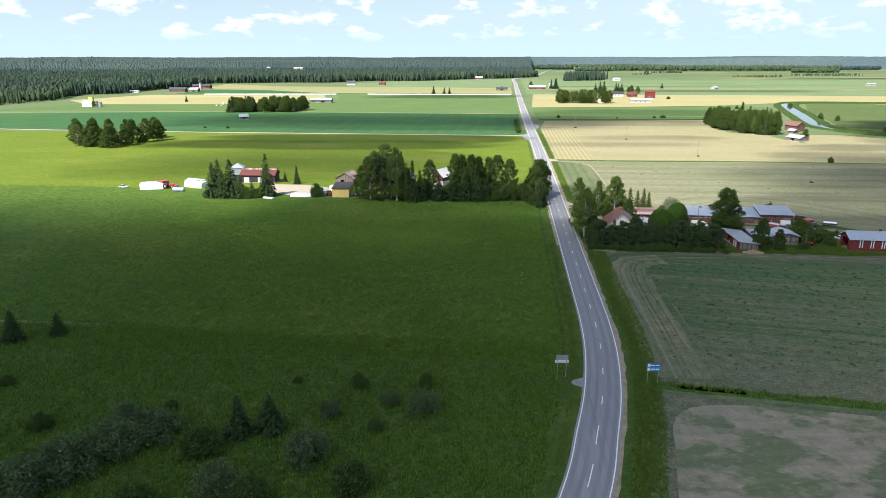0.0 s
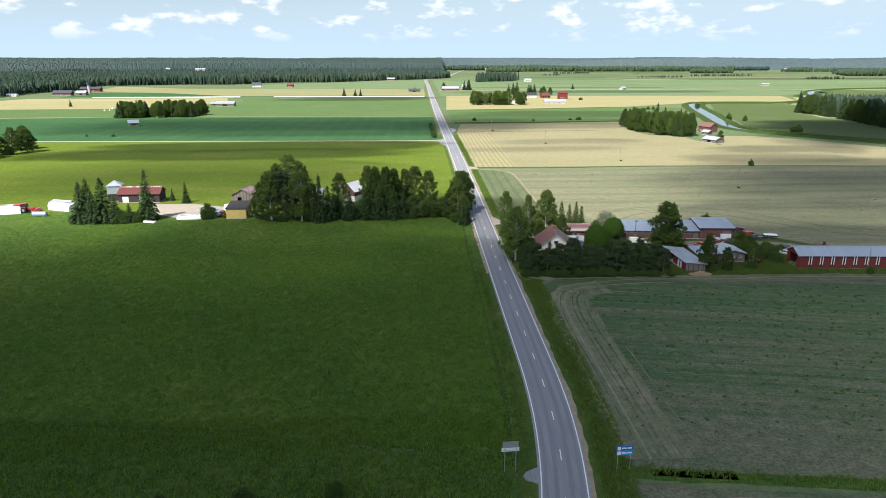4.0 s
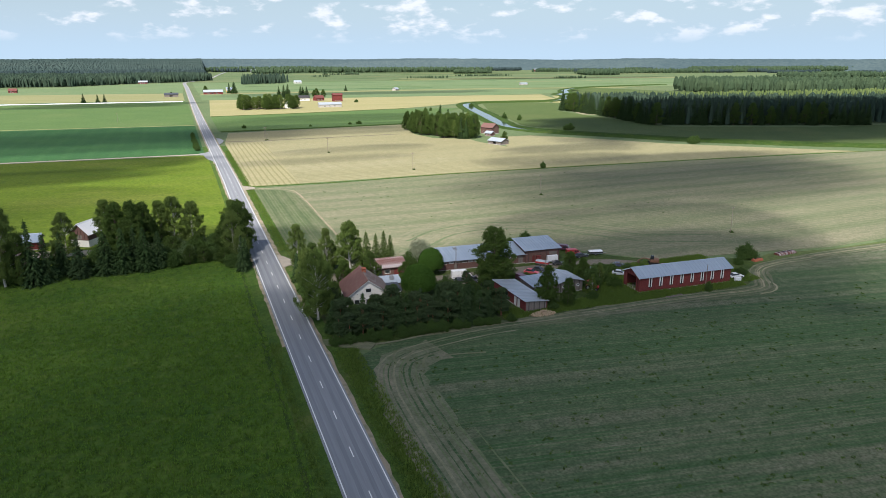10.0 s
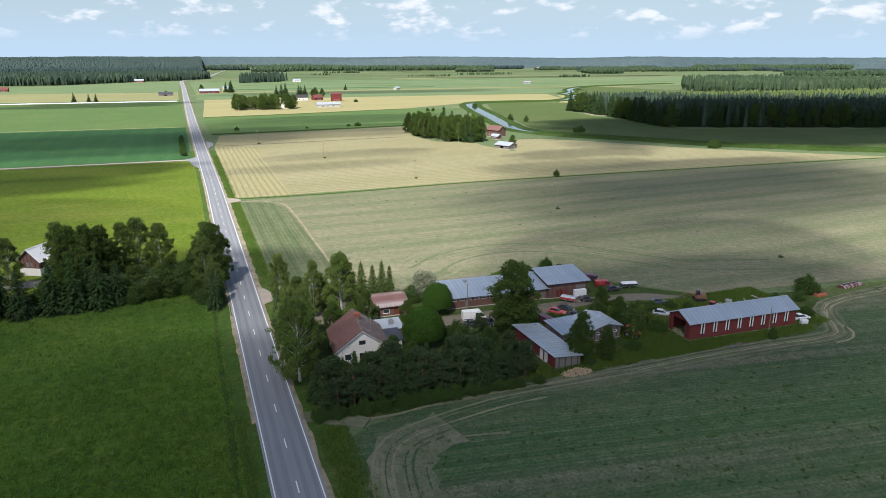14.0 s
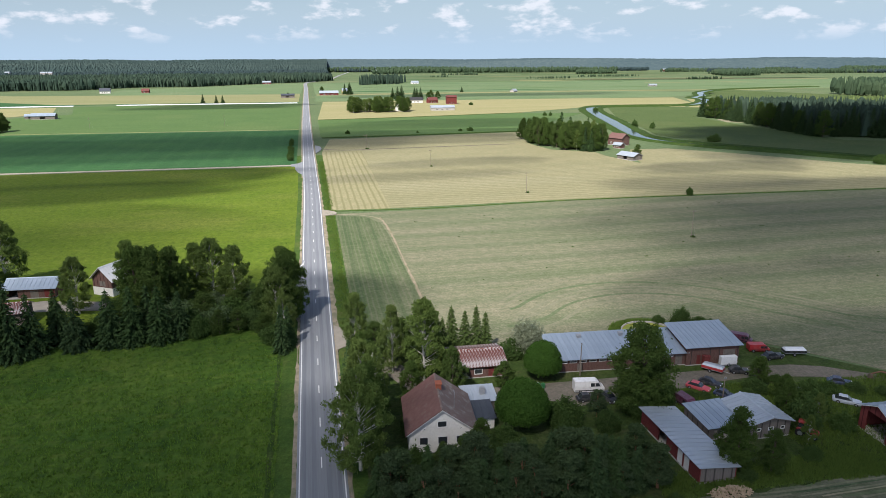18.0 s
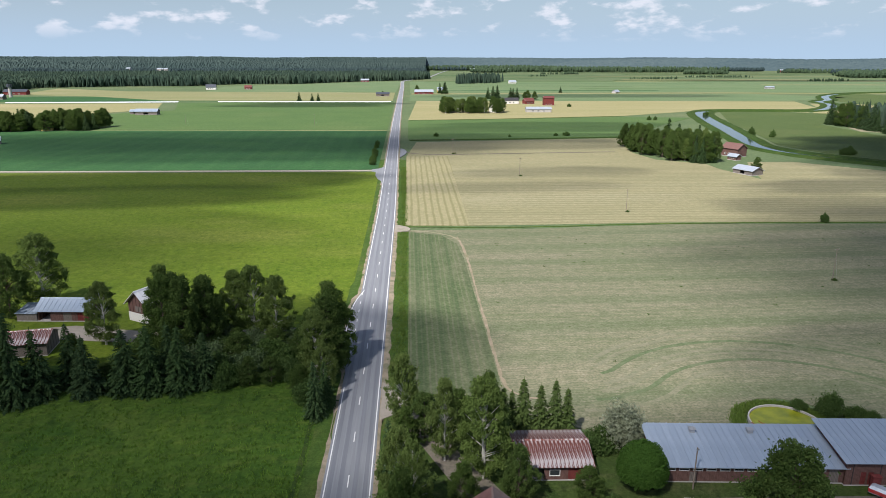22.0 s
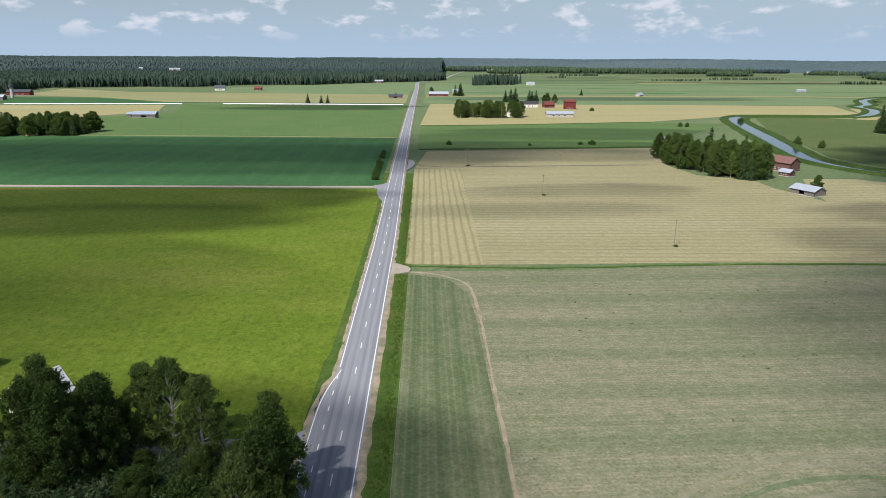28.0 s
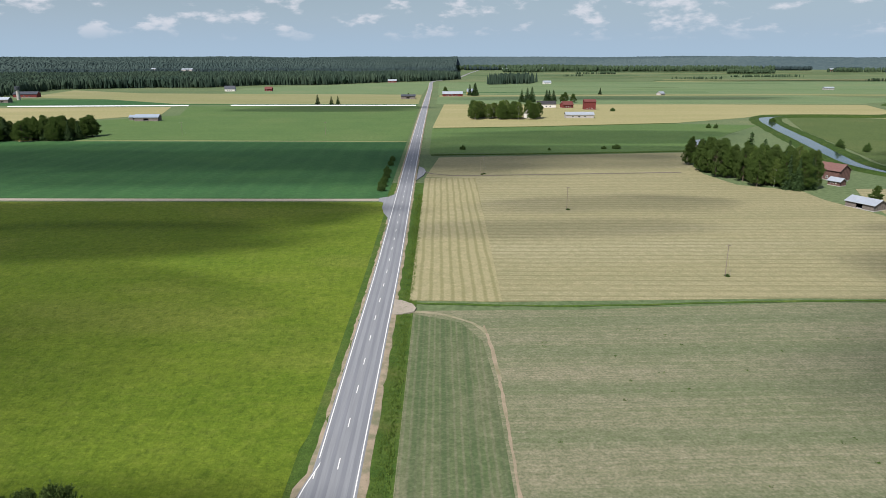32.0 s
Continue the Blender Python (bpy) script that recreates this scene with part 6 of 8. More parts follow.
def building(name, label, cx, cy, turn, length, width, eave, ridge, wall, roof, holes=(), over=0.4, sheets=0.0, other_roof=None, gable_wall=None, mono=False, category="building", group="", sill=None, ridge_at=0.0):
    """A gabled building, ridge along its own x. holes: (wall, u0, u1, z0, z1, kind). mono: one slope, high at the back."""
    root = thing(name, label, category, pose(cx, cy, 0, 0, 0, turn), group)
    rnd = random.Random(int(cx * 7 + cy))
    l, w = length / 2, width / 2
    places = {"front": lambda u, d, z: (u, -w + d, z), "back": lambda u, d, z: (-u, w - d, z), "left": lambda u, d, z: (-l + d, -u, z), "right": lambda u, d, z: (l - d, u, z)}
    for side in ("front", "back", "left", "right"):
        mine = [h for h in holes if h[0] == side]
        long = side in ("front", "back")
        tall = (ridge if side == "back" else eave) if mono else eave
        inset = 0.0 if long else 0.34
        b = wall_shape((length if long else width) - inset, tall, [h[1:5] for h in mine], places[side], peak=0.0 if long or mono else ridge - eave)
        if mono and not long:
            s = -1 if side == "left" else 1
            x0, x1 = s * l, s * (l - 0.16)
            b.hexa([(x0, -w + 0.17, eave), (x1, -w + 0.17, eave), (x1, w - 0.17, eave), (x0, w - 0.17, eave)], [(x0, -w + 0.17, eave + 0.01), (x1, -w + 0.17, eave + 0.01), (x1, w - 0.17, ridge), (x0, w - 0.17, ridge)])
        part("wall", b, (gable_wall or wall) if not long else wall, root)
        for h in mine:
            hole_fill(root, places[side], *h[1:6])
    b = Build()
    b.box(-l - 0.05, l + 0.05, -w - 0.05, w + 0.05, -0.3, 0.3)
    part("footing", b, sill or M_CONCRETE, root)
    if mono:
        rise = (ridge - eave) / width
        roof_slope(root, (-l - over, -w - over, eave - over * rise + 0.02), (l + over, -w - over, eave - over * rise + 0.02), (0, width + 2 * over, (width + 2 * over) * rise), roof, sheets, rnd)
    else:
        rise = (ridge - eave) / w
        roof_slope(root, (-l - over, -w - over, eave - over * rise + 0.02), (l + over, -w - over, eave - over * rise + 0.02), (0, w + over, (w + over) * rise), roof, sheets, rnd)
        roof_slope(root, (l + over, w + over, eave - over * rise + 0.02), (-l - over, w + over, eave - over * rise + 0.02), (0, -w - over, (w + over) * rise), other_roof or roof, sheets, rnd)
        b = Build()
        b.hexa([(-l - over, -0.22, ridge + 0.06), (l + over, -0.22, ridge + 0.06), (l + over, 0.22, ridge + 0.06), (-l - over, 0.22, ridge + 0.06)], [(-l - over, -0.05, ridge + 0.22), (l + over, -0.05, ridge + 0.22), (l + over, 0.05, ridge + 0.22), (-l - over, 0.05, ridge + 0.22)])
        part("ridge_cap", b, roof, root)
        for s in (-1, 1):
            for e in (-1, 1):
                b = Build()
                x = e * (l + over)
                b.hexa([(x, s * (w + over), eave - over * rise - 0.1), (x - e * 0.05, s * (w + over), eave - over * rise - 0.1), (x - e * 0.05, 0, ridge - 0.1), (x, 0, ridge - 0.1)],
                       [(x, s * (w + over), eave - over * rise + 0.03), (x - e * 0.05, s * (w + over), eave - over * rise + 0.03), (x - e * 0.05, 0, ridge + 0.03), (x, 0, ridge + 0.03)])
                part("barge_board", b, M_TRIM if wall in (M_WHITE, M_RED, M_YELLOW) else M_GREY_WOOD, root)
    return root


# right farm: house, annex, shed with rusty roof
house = building("house", "white rendered farmhouse with a brown tiled gable roof", 19.3, 137.4, 85.5, 11.4, 10.4, 4.0, 7.8, M_WHITE, M_TILE_GREY, (
    ("left", -3.6, -2.2, 1.6, 3.0, "window"), ("left", -0.7, 0.9, 1.6, 3.0, "window"), ("left", 2.2, 3.6, 1.6, 3.0, "window"), ("back", -4, -2.6, 1.6, 3.0, "window"), ("back", 0.5, 1.9, 1.6, 3.0, "window"), ("front", -3, -1.6, 1.6, 3.0, "window"), ("front", 1, 2.2, 0.2, 2.3, "white")),
    0.55, 0.0, M_TILE, category="house")
hole_fill(house, lambda u, d, z: (-5.75 + d * 0.5, -u, z), -0.75, 0.75, 4.6, 5.7, "window")
hole_fill(house, lambda u, d, z: (-5.75 + d * 0.5, -u, z), -3.0, -2.6, 4.2, 4.6, "window")
b = Build()
b.box(0.7, 1.9, -0.6, 0.3, 6.7, 8.6)
b.box(0.6, 2.0, -0.7, 0.4, 8.6, 8.75)
part("chimney", b, M_BRICK, house, "red brick chimney")
b = Build()
b.tube((-3.2, -2.2, 6.0), (-3.2, -2.2, 9.5), 0.035, 0.03, 5)
for z, k in ((9.3, 0.7), (9.0, 0.9), (8.6, 0.6)):
    b.tube((-3.2 - k, -2.2, z), (-3.2 + k, -2.2, z), 0.02, 0.02, 4)
part("antenna", b, M_GALV, house, "thin metal aerial")
building("annex", "low annex with a dark tin roof beside the farmhouse", 26.8, 139.4, -3, 4.2, 5.0, 2.2, 2.7, M_WHITE, M_TIN_DARK, (("front", -1.6, -0.4, 0.9, 2.0, "window"), ("front", 0.6, 1.6, 0.1, 2.1, "white")), 0.3, 1.0, mono=True, group="farmhouse outbuildings")
annex = building("annex", "low annex with a pale blue tin roof and a flue", 27.8, 144.2, -3, 5.6, 4.8, 2.6, 3.1, M_GREY_WOOD, M_TIN_PALE, (("right", -1, 0.4, 0.2, 2.2, "grey"),), 0.3, 1.0, mono=True, group="farmhouse outbuildings")
b = Build()
b.box(0.2, 1.2, -0.6, 0.4, 2.7, 3.9)
b.box(0.35, 1.05, -0.45, 0.25, 3.9, 4.1)
part("flue", b, M_GALV, annex, "square grey flue")
building("shed", "timber shed with a rust-streaked tin roof", 30.7, 159.4, -1.5, 10.8, 9.4, 2.7, 4.0, M_RED_OLD, M_TIN_RUST, (("front", -4.2, -1.6, 0.2, 2.3, "dark"), ("front", -0.8, 0.8, 0.9, 2.0, "window"), ("front", 2, 4, 0.2, 2.2, "red")), 0.5, 0.62)

# long cow barn and the high barn
barn = building("cow_barn", "long low cow barn with a pale blue tin roof", 59.7, 157.1, -3.6, 27.0, 8.4, 3.0, 4.5, M_RED_OLD, M_TIN, tuple(("front", -12.6 + 2.0 * i, -11.1 + 2.0 * i, 2.05, 2.55, "window") for i in range(12)) + (("front", -9.0, -8.0, 0.3, 1.9, "grey"), ("front", 11.4, 12.9, 0.3, 2.4, "grey")), 0.6, 1.05, mono=True)
for u in (-6.6, 2.4):
    b = Build()
    b.box(u - 0.4, u + 0.4, 2.5, 3.3, 4.1, 4.9)
    b.hexa([(u - 0.55, 2.35, 4.9), (u + 0.55, 2.35, 4.9), (u + 0.55, 3.45, 4.9), (u - 0.55, 3.45, 4.9)], [(u - 0.45, 2.8, 5.1), (u + 0.45, 2.8, 5.1), (u + 0.45, 3.0, 5.1), (u - 0.45, 3.0, 5.1)])
    part("roof_vent", b, M_GALV, barn, "boxy grey roof vent")
high = building("high_barn", "tall grey timber barn with a blue-grey tin roof", 78.8, 155.8, -3.2, 11.2, 9.0, 4.2, 5.5, M_RED_OLD, M_TIN, (("front", -3.4, -2.6, 0.3, 2.4, "red"), ("front", -2.3, -1.5, 0.3, 2.4, "red"), ("front", 2.2, 4.8, 0.3, 3.2, "grey")), 0.6, 1.0, mono=True)
for u in (-4.6, -0.6, 1.4, 5.3):
    part("batten", Build().box(u - 0.07, u + 0.07, -4.55, -4.50, 0.3, 4.1), M_DARK_BOARDS, high, "dark upright batten")

# lean-to shed, workshop, red barn
building("lean_to_shed", "open-sided shed with a sloping pale tin roof and red planks", 57.0, 125.3, 91, 17.2, 6.0, 2.4, 3.0, M_RED, M_TIN_PALE, (("back", -6.2, -3.4, 0.2, 2.5, "red"), ("back", -3.0, -0.6, 0.2, 2.5, "dark"), ("back", -0.2, 2.2, 0.2, 2.5, "red"), ("back", 2.6, 4.0, 0.2, 2.5, "white"), ("back", 4.4, 5.8, 0.2, 2.5, "white")), 0.45, 1.1, mono=True, gable_wall=M_GREY_WOOD)
building("workshop", "weathered timber workshop with a pale tin gable roof", 72.4, 129.6, 91, 8.0, 7.2, 3.0, 3.9, M_GREY_WOOD, M_TIN_PALE, (("left", -2.6, -1.8, 1.5, 2.1, "window"), ("left", -0.5, 0.5, 1.5, 2.1, "window"), ("left", 1.8, 2.6, 1.5, 2.1, "window")), 0.5, 1.0)
building("lean_to_shed", "low lean-to with a dented pale tin roof", 65.1, 130.3, 3, 6.6, 6.8, 2.4, 3.0, M_GREY_WOOD, M_TIN, (("front", -1.6, 0.8, 0.2, 2.2, "dark"),), 0.4, 1.0, mono=True)
red_barn = building("red_barn", "long red boarded barn with tin roof and white window strips", 103.9, 121.6, -2.6, 29.2, 7.4, 4.3, 6.0, M_RED, M_TIN, tuple(("front", -11.6 + 3.3 * i, -11.0 + 3.3 * i, 1.1, 4.0, "") for i in range(8)) + (("left", -2.3, 2.0, 0.1, 4.0, "dark"), ("front", 14.0, 14.3, 0.2, 0.4, "")), 0.5, 1.05)
for i in range(8):
    u = -11.6 + 3.3 * i
    for k in (-0.2, 0.52):
        b = Build()
        b.box(u + k, u + k + 0.26, -3.76, -3.70, 1.45, 4.1)
        part("window_strip", b, M_TRIM, red_barn, "upright white window strip")
    b = Build()
    b.box(u + 0.02, u + 0.58, -3.62, -3.58, 1.1, 4.0)
    part("pane", b, M_GLASS, red_barn)

# left farm
stone = building("stone_barn", "barn with a white tin gable roof and boarded loft", -52.6, 220.6, 60, 7.0, 6.4, 4.8, 7.7, M_RED_OLD, M_TIN_WHITE, (("left", -1, 1, 2.6, 4.0, "grey"),), 0.7, 1.0, sill=M_WHITE)
part("plinth", Build().box(-3.56, 3.56, -3.26, 3.26, 0.0, 2.3), M_WHITE, stone, "whitewashed stone base")
building("long_shed", "long timber shed with a pale blue tin roof", -72.0, 221.9, -3, 12.0, 6.6, 3.0, 4.7, M_RED_OLD, M_TIN, (("front", -6, -3, 0.2, 2.4, "dark"), ("front", 0, 2, 0.2, 2.2, "grey"), ("front", 3.4, 5.9, 0.2, 2.3, "red")), 0.6, 1.1)
building("old_shed", "small grey shed with a rusty tin roof", -71.6, 203.4, 8, 9.4, 7.0, 3.2, 4.6, M_GREY_WOOD, M_TIN_RUST, (), 0.5, 0.7)
building("old_shed", "small grey lean-to at the end of the shed", -80.6, 221.6, -4, 4.8, 5.0, 2.1, 2.8, M_GREY_WOOD, M_TIN, (), 0.3, 1.0, mono=True)
building("garage", "yellow boarded garage with a black felt roof", -94.7, 191.4, 1.5, 7.6, 9.6, 4.0, 5.1, M_YELLOW, M_BLACK_FELT, (("right", -3, -1, 0.2, 2.4, "grey"),), 0.3, 0.0, mono=True)
building("hay_barn", "weathered grey timber barn with a faded roof", -98.6, 219.6, 80, 8.6, 9.4, 3.4, 6.0, M_GREY_WOOD, M_TIN_RUST, (("left", -2.2, -0.4, 0.3, 2.4, "dark"),), 0.5, 0.8)
long_barn = building("red_roof_barn", "timber barn with a dark red roof", -143.6, 220.6, 2, 17.0, 8.0, 4.0, 6.3, M_DARK_BOARDS, M_RED_ROOF, (("front", -7, -4.4, 0.2, 2.8, "white"), ("front", 0, 2.8, 0.2, 2.8, "white"), ("front", 4, 6, 0.2, 2.8, "grey")), 0.5, 0.0)
part("ridge_sheet", Build().hexa([(-8.9, -0.75, 5.98), (8.9, -0.75, 5.98), (8.9, 0.75, 5.98), (-8.9, 0.75, 5.98)], [(-8.9, -0.05, 6.62), (8.9, -0.05, 6.62), (8.9, 0.05, 6.62), (-8.9, 0.05, 6.62)]), M_TIN_RUST, long_barn, "pale weathered ridge sheet")
tower = building("grain_tower", "pale tin grain tower with a pyramid roof on a dark base", -155.6, 222.6, 12, 5.4, 5.4, 6.6, 6.75, M_DARK_BOARDS, M_TIN_PALE, (), 0.2, 0.0)
part("upper_storey", Build().box(-2.85, 2.85, -2.85, 2.85, 3.3, 6.62), M_TIN_PALE, tower, "pale tin upper storey")
b = Build()
b.poly([(-3.2, -3.2, 6.8), (3.2, -3.2, 6.8), (0, 0, 8.9)]).poly([(3.2, -3.2, 6.8), (3.2, 3.2, 6.8), (0, 0, 8.9)]).poly([(3.2, 3.2, 6.8), (-3.2, 3.2, 6.8), (0, 0, 8.9)]).poly([(-3.2, 3.2, 6.8), (-3.2, -3.2, 6.8), (0, 0, 8.9)])
part("pyramid_roof", b, M_TIN_PALE, tower)
building("farm_office", "low white building behind the spruces", -170, 206.5, -20, 10, 5, 2.8, 3.6, M_WHITE, M_TIN_PALE, (), 0.3, 0.0)

# buildings across the plain
FAR = "buildings across the plain"
for x, y, t, l, w, e, rg, wall, roof, label in (
        (-272, 530, 25, 8, 6, 2.8, 5.0, M_GREY_WOOD, M_TIN_PALE, "lone grey hay barn with a pale roof"), (-322, 634, 4, 15, 8, 3.2, 5.6, M_GREY_WOOD, M_TIN_DARK, "grey barn with a dark green-grey roof"),
        (-250, 742, 2, 21, 9, 3.4, 5.6, M_GREY_WOOD, M_TIN, "long machine hall with a blue-grey roof"), (-264, 748, 2, 9, 6, 2.8, 4.4, M_GREY_WOOD, M_TIN, "lean-to hall with a grey roof"), (-277, 607, 20, 8, 7, 2.6, 5.0, M_YELLOW, M_TILE, "yellow cottage with a brown roof among trees"),
        (-297, 349, 10, 10, 8, 3.2, 6, M_WHITE, M_TIN_DARK, "pale cottage hidden in a grove"), (-538, 948, 3, 26, 10, 4, 7, M_RED_OLD, M_TIN_DARK, "long red boarded cattle barn"), (-512, 950, 3, 14, 10, 4, 6.5, M_GREY_WOOD, M_TIN_PALE, "grey cattle barn with a pale roof"),
        (-540, 1040, 5, 30, 12, 4.5, 7.5, M_RED, M_TIN_DARK, "red barn with a dark roof"), (-600, 930, 0, 14, 6, 2.5, 3.5, M_WHITE, M_TIN_PALE, "low white shed by the forest"), (-308, 1172, 8, 15, 9, 4, 8, M_WHITE, M_TIN_DARK, "white house before the forest"), (-250, 1176, 0, 11, 7, 3.5, 6.5, M_RED, M_RED_ROOF, "red cottage before the forest"),
        (-28, 1007, 0, 18, 7, 3.6, 5.5, M_GREY_WOOD, M_TIN_DARK, "dark blue-grey barn by the road"), (-80, 1440, 0, 16, 8, 3.6, 6, M_RED, M_TIN_PALE, "red barn at the forest edge"), (30, 1052, 2, 27, 9, 3.6, 6.5, M_RED, M_TIN_PALE, "red barn with a pale roof by the road"), (56, 1086, 10, 10, 8, 4, 8, M_YELLOW, M_TIN, "yellow house by the road"),
        (98, 762, 60, 11, 8, 4.2, 8, M_WHITE, M_TIN_DARK, "white gabled cottage beside a copse"), (130, 876, 5, 20, 9, 4, 7, M_WHITE, M_BLACK_FELT, "white farmhouse with a dark roof"), (152, 872, 20, 12, 8, 3.6, 7, M_RED, M_RED_ROOF, "small red boarded farm shed"), (172, 850, 0, 12, 9, 8.5, 10.5, M_RED, M_RED_ROOF, "tall red boarded farm granary"),
        (144, 762, 0, 26, 9, 3.4, 5.4, M_CONCRETE, M_TIN_PALE, "long low grey farm barn"), (319, 1070, 40, 10, 7, 2.6, 5.0, M_CONCRETE, M_TIN_PALE, "pale grey barn in open fields"), (208, 1378, 10, 14, 8, 3.2, 6, M_WHITE, M_TIN_PALE, "white house beside the copse"), (620, 1195, 0, 15, 7, 2.8, 4.4, M_CONCRETE, M_TIN_PALE, "pale grey barn far over the fields"),
        (208.5, 464, -63, 11.5, 8.5, 5.0, 7.8, M_RED_OLD, M_TILE, "two-storey weathered red house by the river"), (201.5, 449, -63, 6.0, 4.5, 2.3, 3.6, M_RED_OLD, M_TIN_PALE, "small shed below the river house"), (186.4, 403.5, -66, 12, 8, 2.5, 4.2, M_GREY_WOOD, M_TIN_PALE, "low grey barn with a white roof at the field edge"), (181, 567, 30, 8, 6, 3, 5.5, M_GREY_WOOD, M_TIN_PALE, "grey hut behind the wood"),
        (900, 2210, 0, 30, 12, 5, 9, M_WHITE, M_RED_ROOF, "distant white farmhouse across the plain"), (1200, 2350, 10, 30, 12, 5, 9, M_RED, M_TIN_PALE, "distant red barn across the plain"), (1240, 2380, 0, 24, 12, 5, 9, M_WHITE, M_RED_ROOF, "distant white farmhouse across the plain"), (330, 2560, 0, 26, 12, 5, 9, M_WHITE, M_TIN_PALE, "distant white farmhouse across the plain"), (220, 2480, 0, 26, 12, 5, 9, M_WHITE, M_TIN_PALE, "distant white farmhouse across the plain"), (500, 2600, 0, 30, 12, 5, 9, M_WHITE, M_TIN_PALE, "distant white farmhouse across the plain"),
        (700, 2700, 0, 26, 12, 5, 9, M_WHITE, M_TIN_PALE, "distant white farmhouse across the plain"), (1700, 2500, 0, 34, 12, 5, 9, M_WHITE, M_RED_ROOF, "distant white farmhouse across the plain"), (-560, 1700, 0, 24, 10, 19, 21, M_CONCRETE, M_TIN_PALE, "pale hall standing above the forest"), (-655, 1750, 0, 9, 8, 19, 21, M_CONCRETE, M_TIN_PALE, "pale hall standing above the forest")):
    k = [("front", -l * 0.3 + i * l * 0.22, -l * 0.3 + i * l * 0.22 + l * 0.09, 1.0, 2.2, "window") for i in range(3)] if wall is not M_GREY_WOOD else [("front", -l * 0.12, l * 0.1, 0.2, 2.3, "dark")]
    building("house" if "house" in label or "cottage" in label or "farm" in label[-5:] else "barn", label, x, y, t, l, w, e, rg, wall, roof, k, 0.5, 0.0, group=FAR)
root = thing("grain_dryer", "tall yellowish grain dryer with white sheds", "building", pose(-510, 664, 0, 0, 0, 10), FAR)
part("tower", Build().box(-2.5, 2.5, -2, 2, 0, 11), M_YELLOW, root)
part("shed", Build().hexa([(-9, -6, 0), (3, -6, 0), (3, 2, 0), (-9, 2, 0)], [(-8.6, -5.6, 6), (3, -5.6, 6), (3, 1, 7), (-8.6, 1, 7)]), M_PLASTIC, root)
part("silo", Build().tube((6, -3, 0), (6, -3, 6.5), 2.6, 2.6, 14), M_GALV, root, "round grey silo")
part("silo", Build().tube((11, -3, 0), (11, -3, 5.5), 2.2, 2.2, 14), M_GALV, root, "round grey silo")
root = thing("water_tower", "dark tower over the cattle barns", "tower", pose(-520, 990, 0), FAR)
part("shaft", Build().tube((0, 0, 0), (0, 0, 13), 2.2, 2.0, 12), M_CONCRETE, root)
part("head", Build().tube((0, 0, 13), (0, 0, 17), 3.2, 3.4, 12), M_TIN_DARK, root)


# ---- vehicles ----
def loft(stations):
    """A hull through stations (x, half width at the sill, half width at the top, low z, high z)."""
    b = Build()
    for x, ws, wt, z0, z1 in stations:
        mid = z0 + (z1 - z0) * 0.55
        b.v += [(x, -ws * 0.94, z0), (x, -ws, mid), (x, -wt, z1), (x, wt, z1), (x, ws, mid), (x, ws * 0.94, z0)]
    for i in range(len(stations) - 1):
        for j in range(6):
            e = (j + 1) % 6
            b.f.append((i * 6 + j, i * 6 + e, i * 6 + 6 + e, i * 6 + 6 + j))
    b.f += [tuple(range(5, -1, -1)), tuple(range(len(b.v) - 6, len(b.v)))]
    return b


def wheel(root, x, y, radius, width):
    s = 1 if y > 0 else -1
    w = part("wheel", Build().tube((x, y - s * width / 2, radius), (x, y + s * width / 2, radius), radius, radius, 14), M_RUBBER, root)
    part("rim", Build().tube((x, y + s * width / 2 - s * 0.02, radius), (x, y + s * (width / 2 + 0.015), radius), radius * 0.58, radius * 0.5, 10), M_GALV, w)


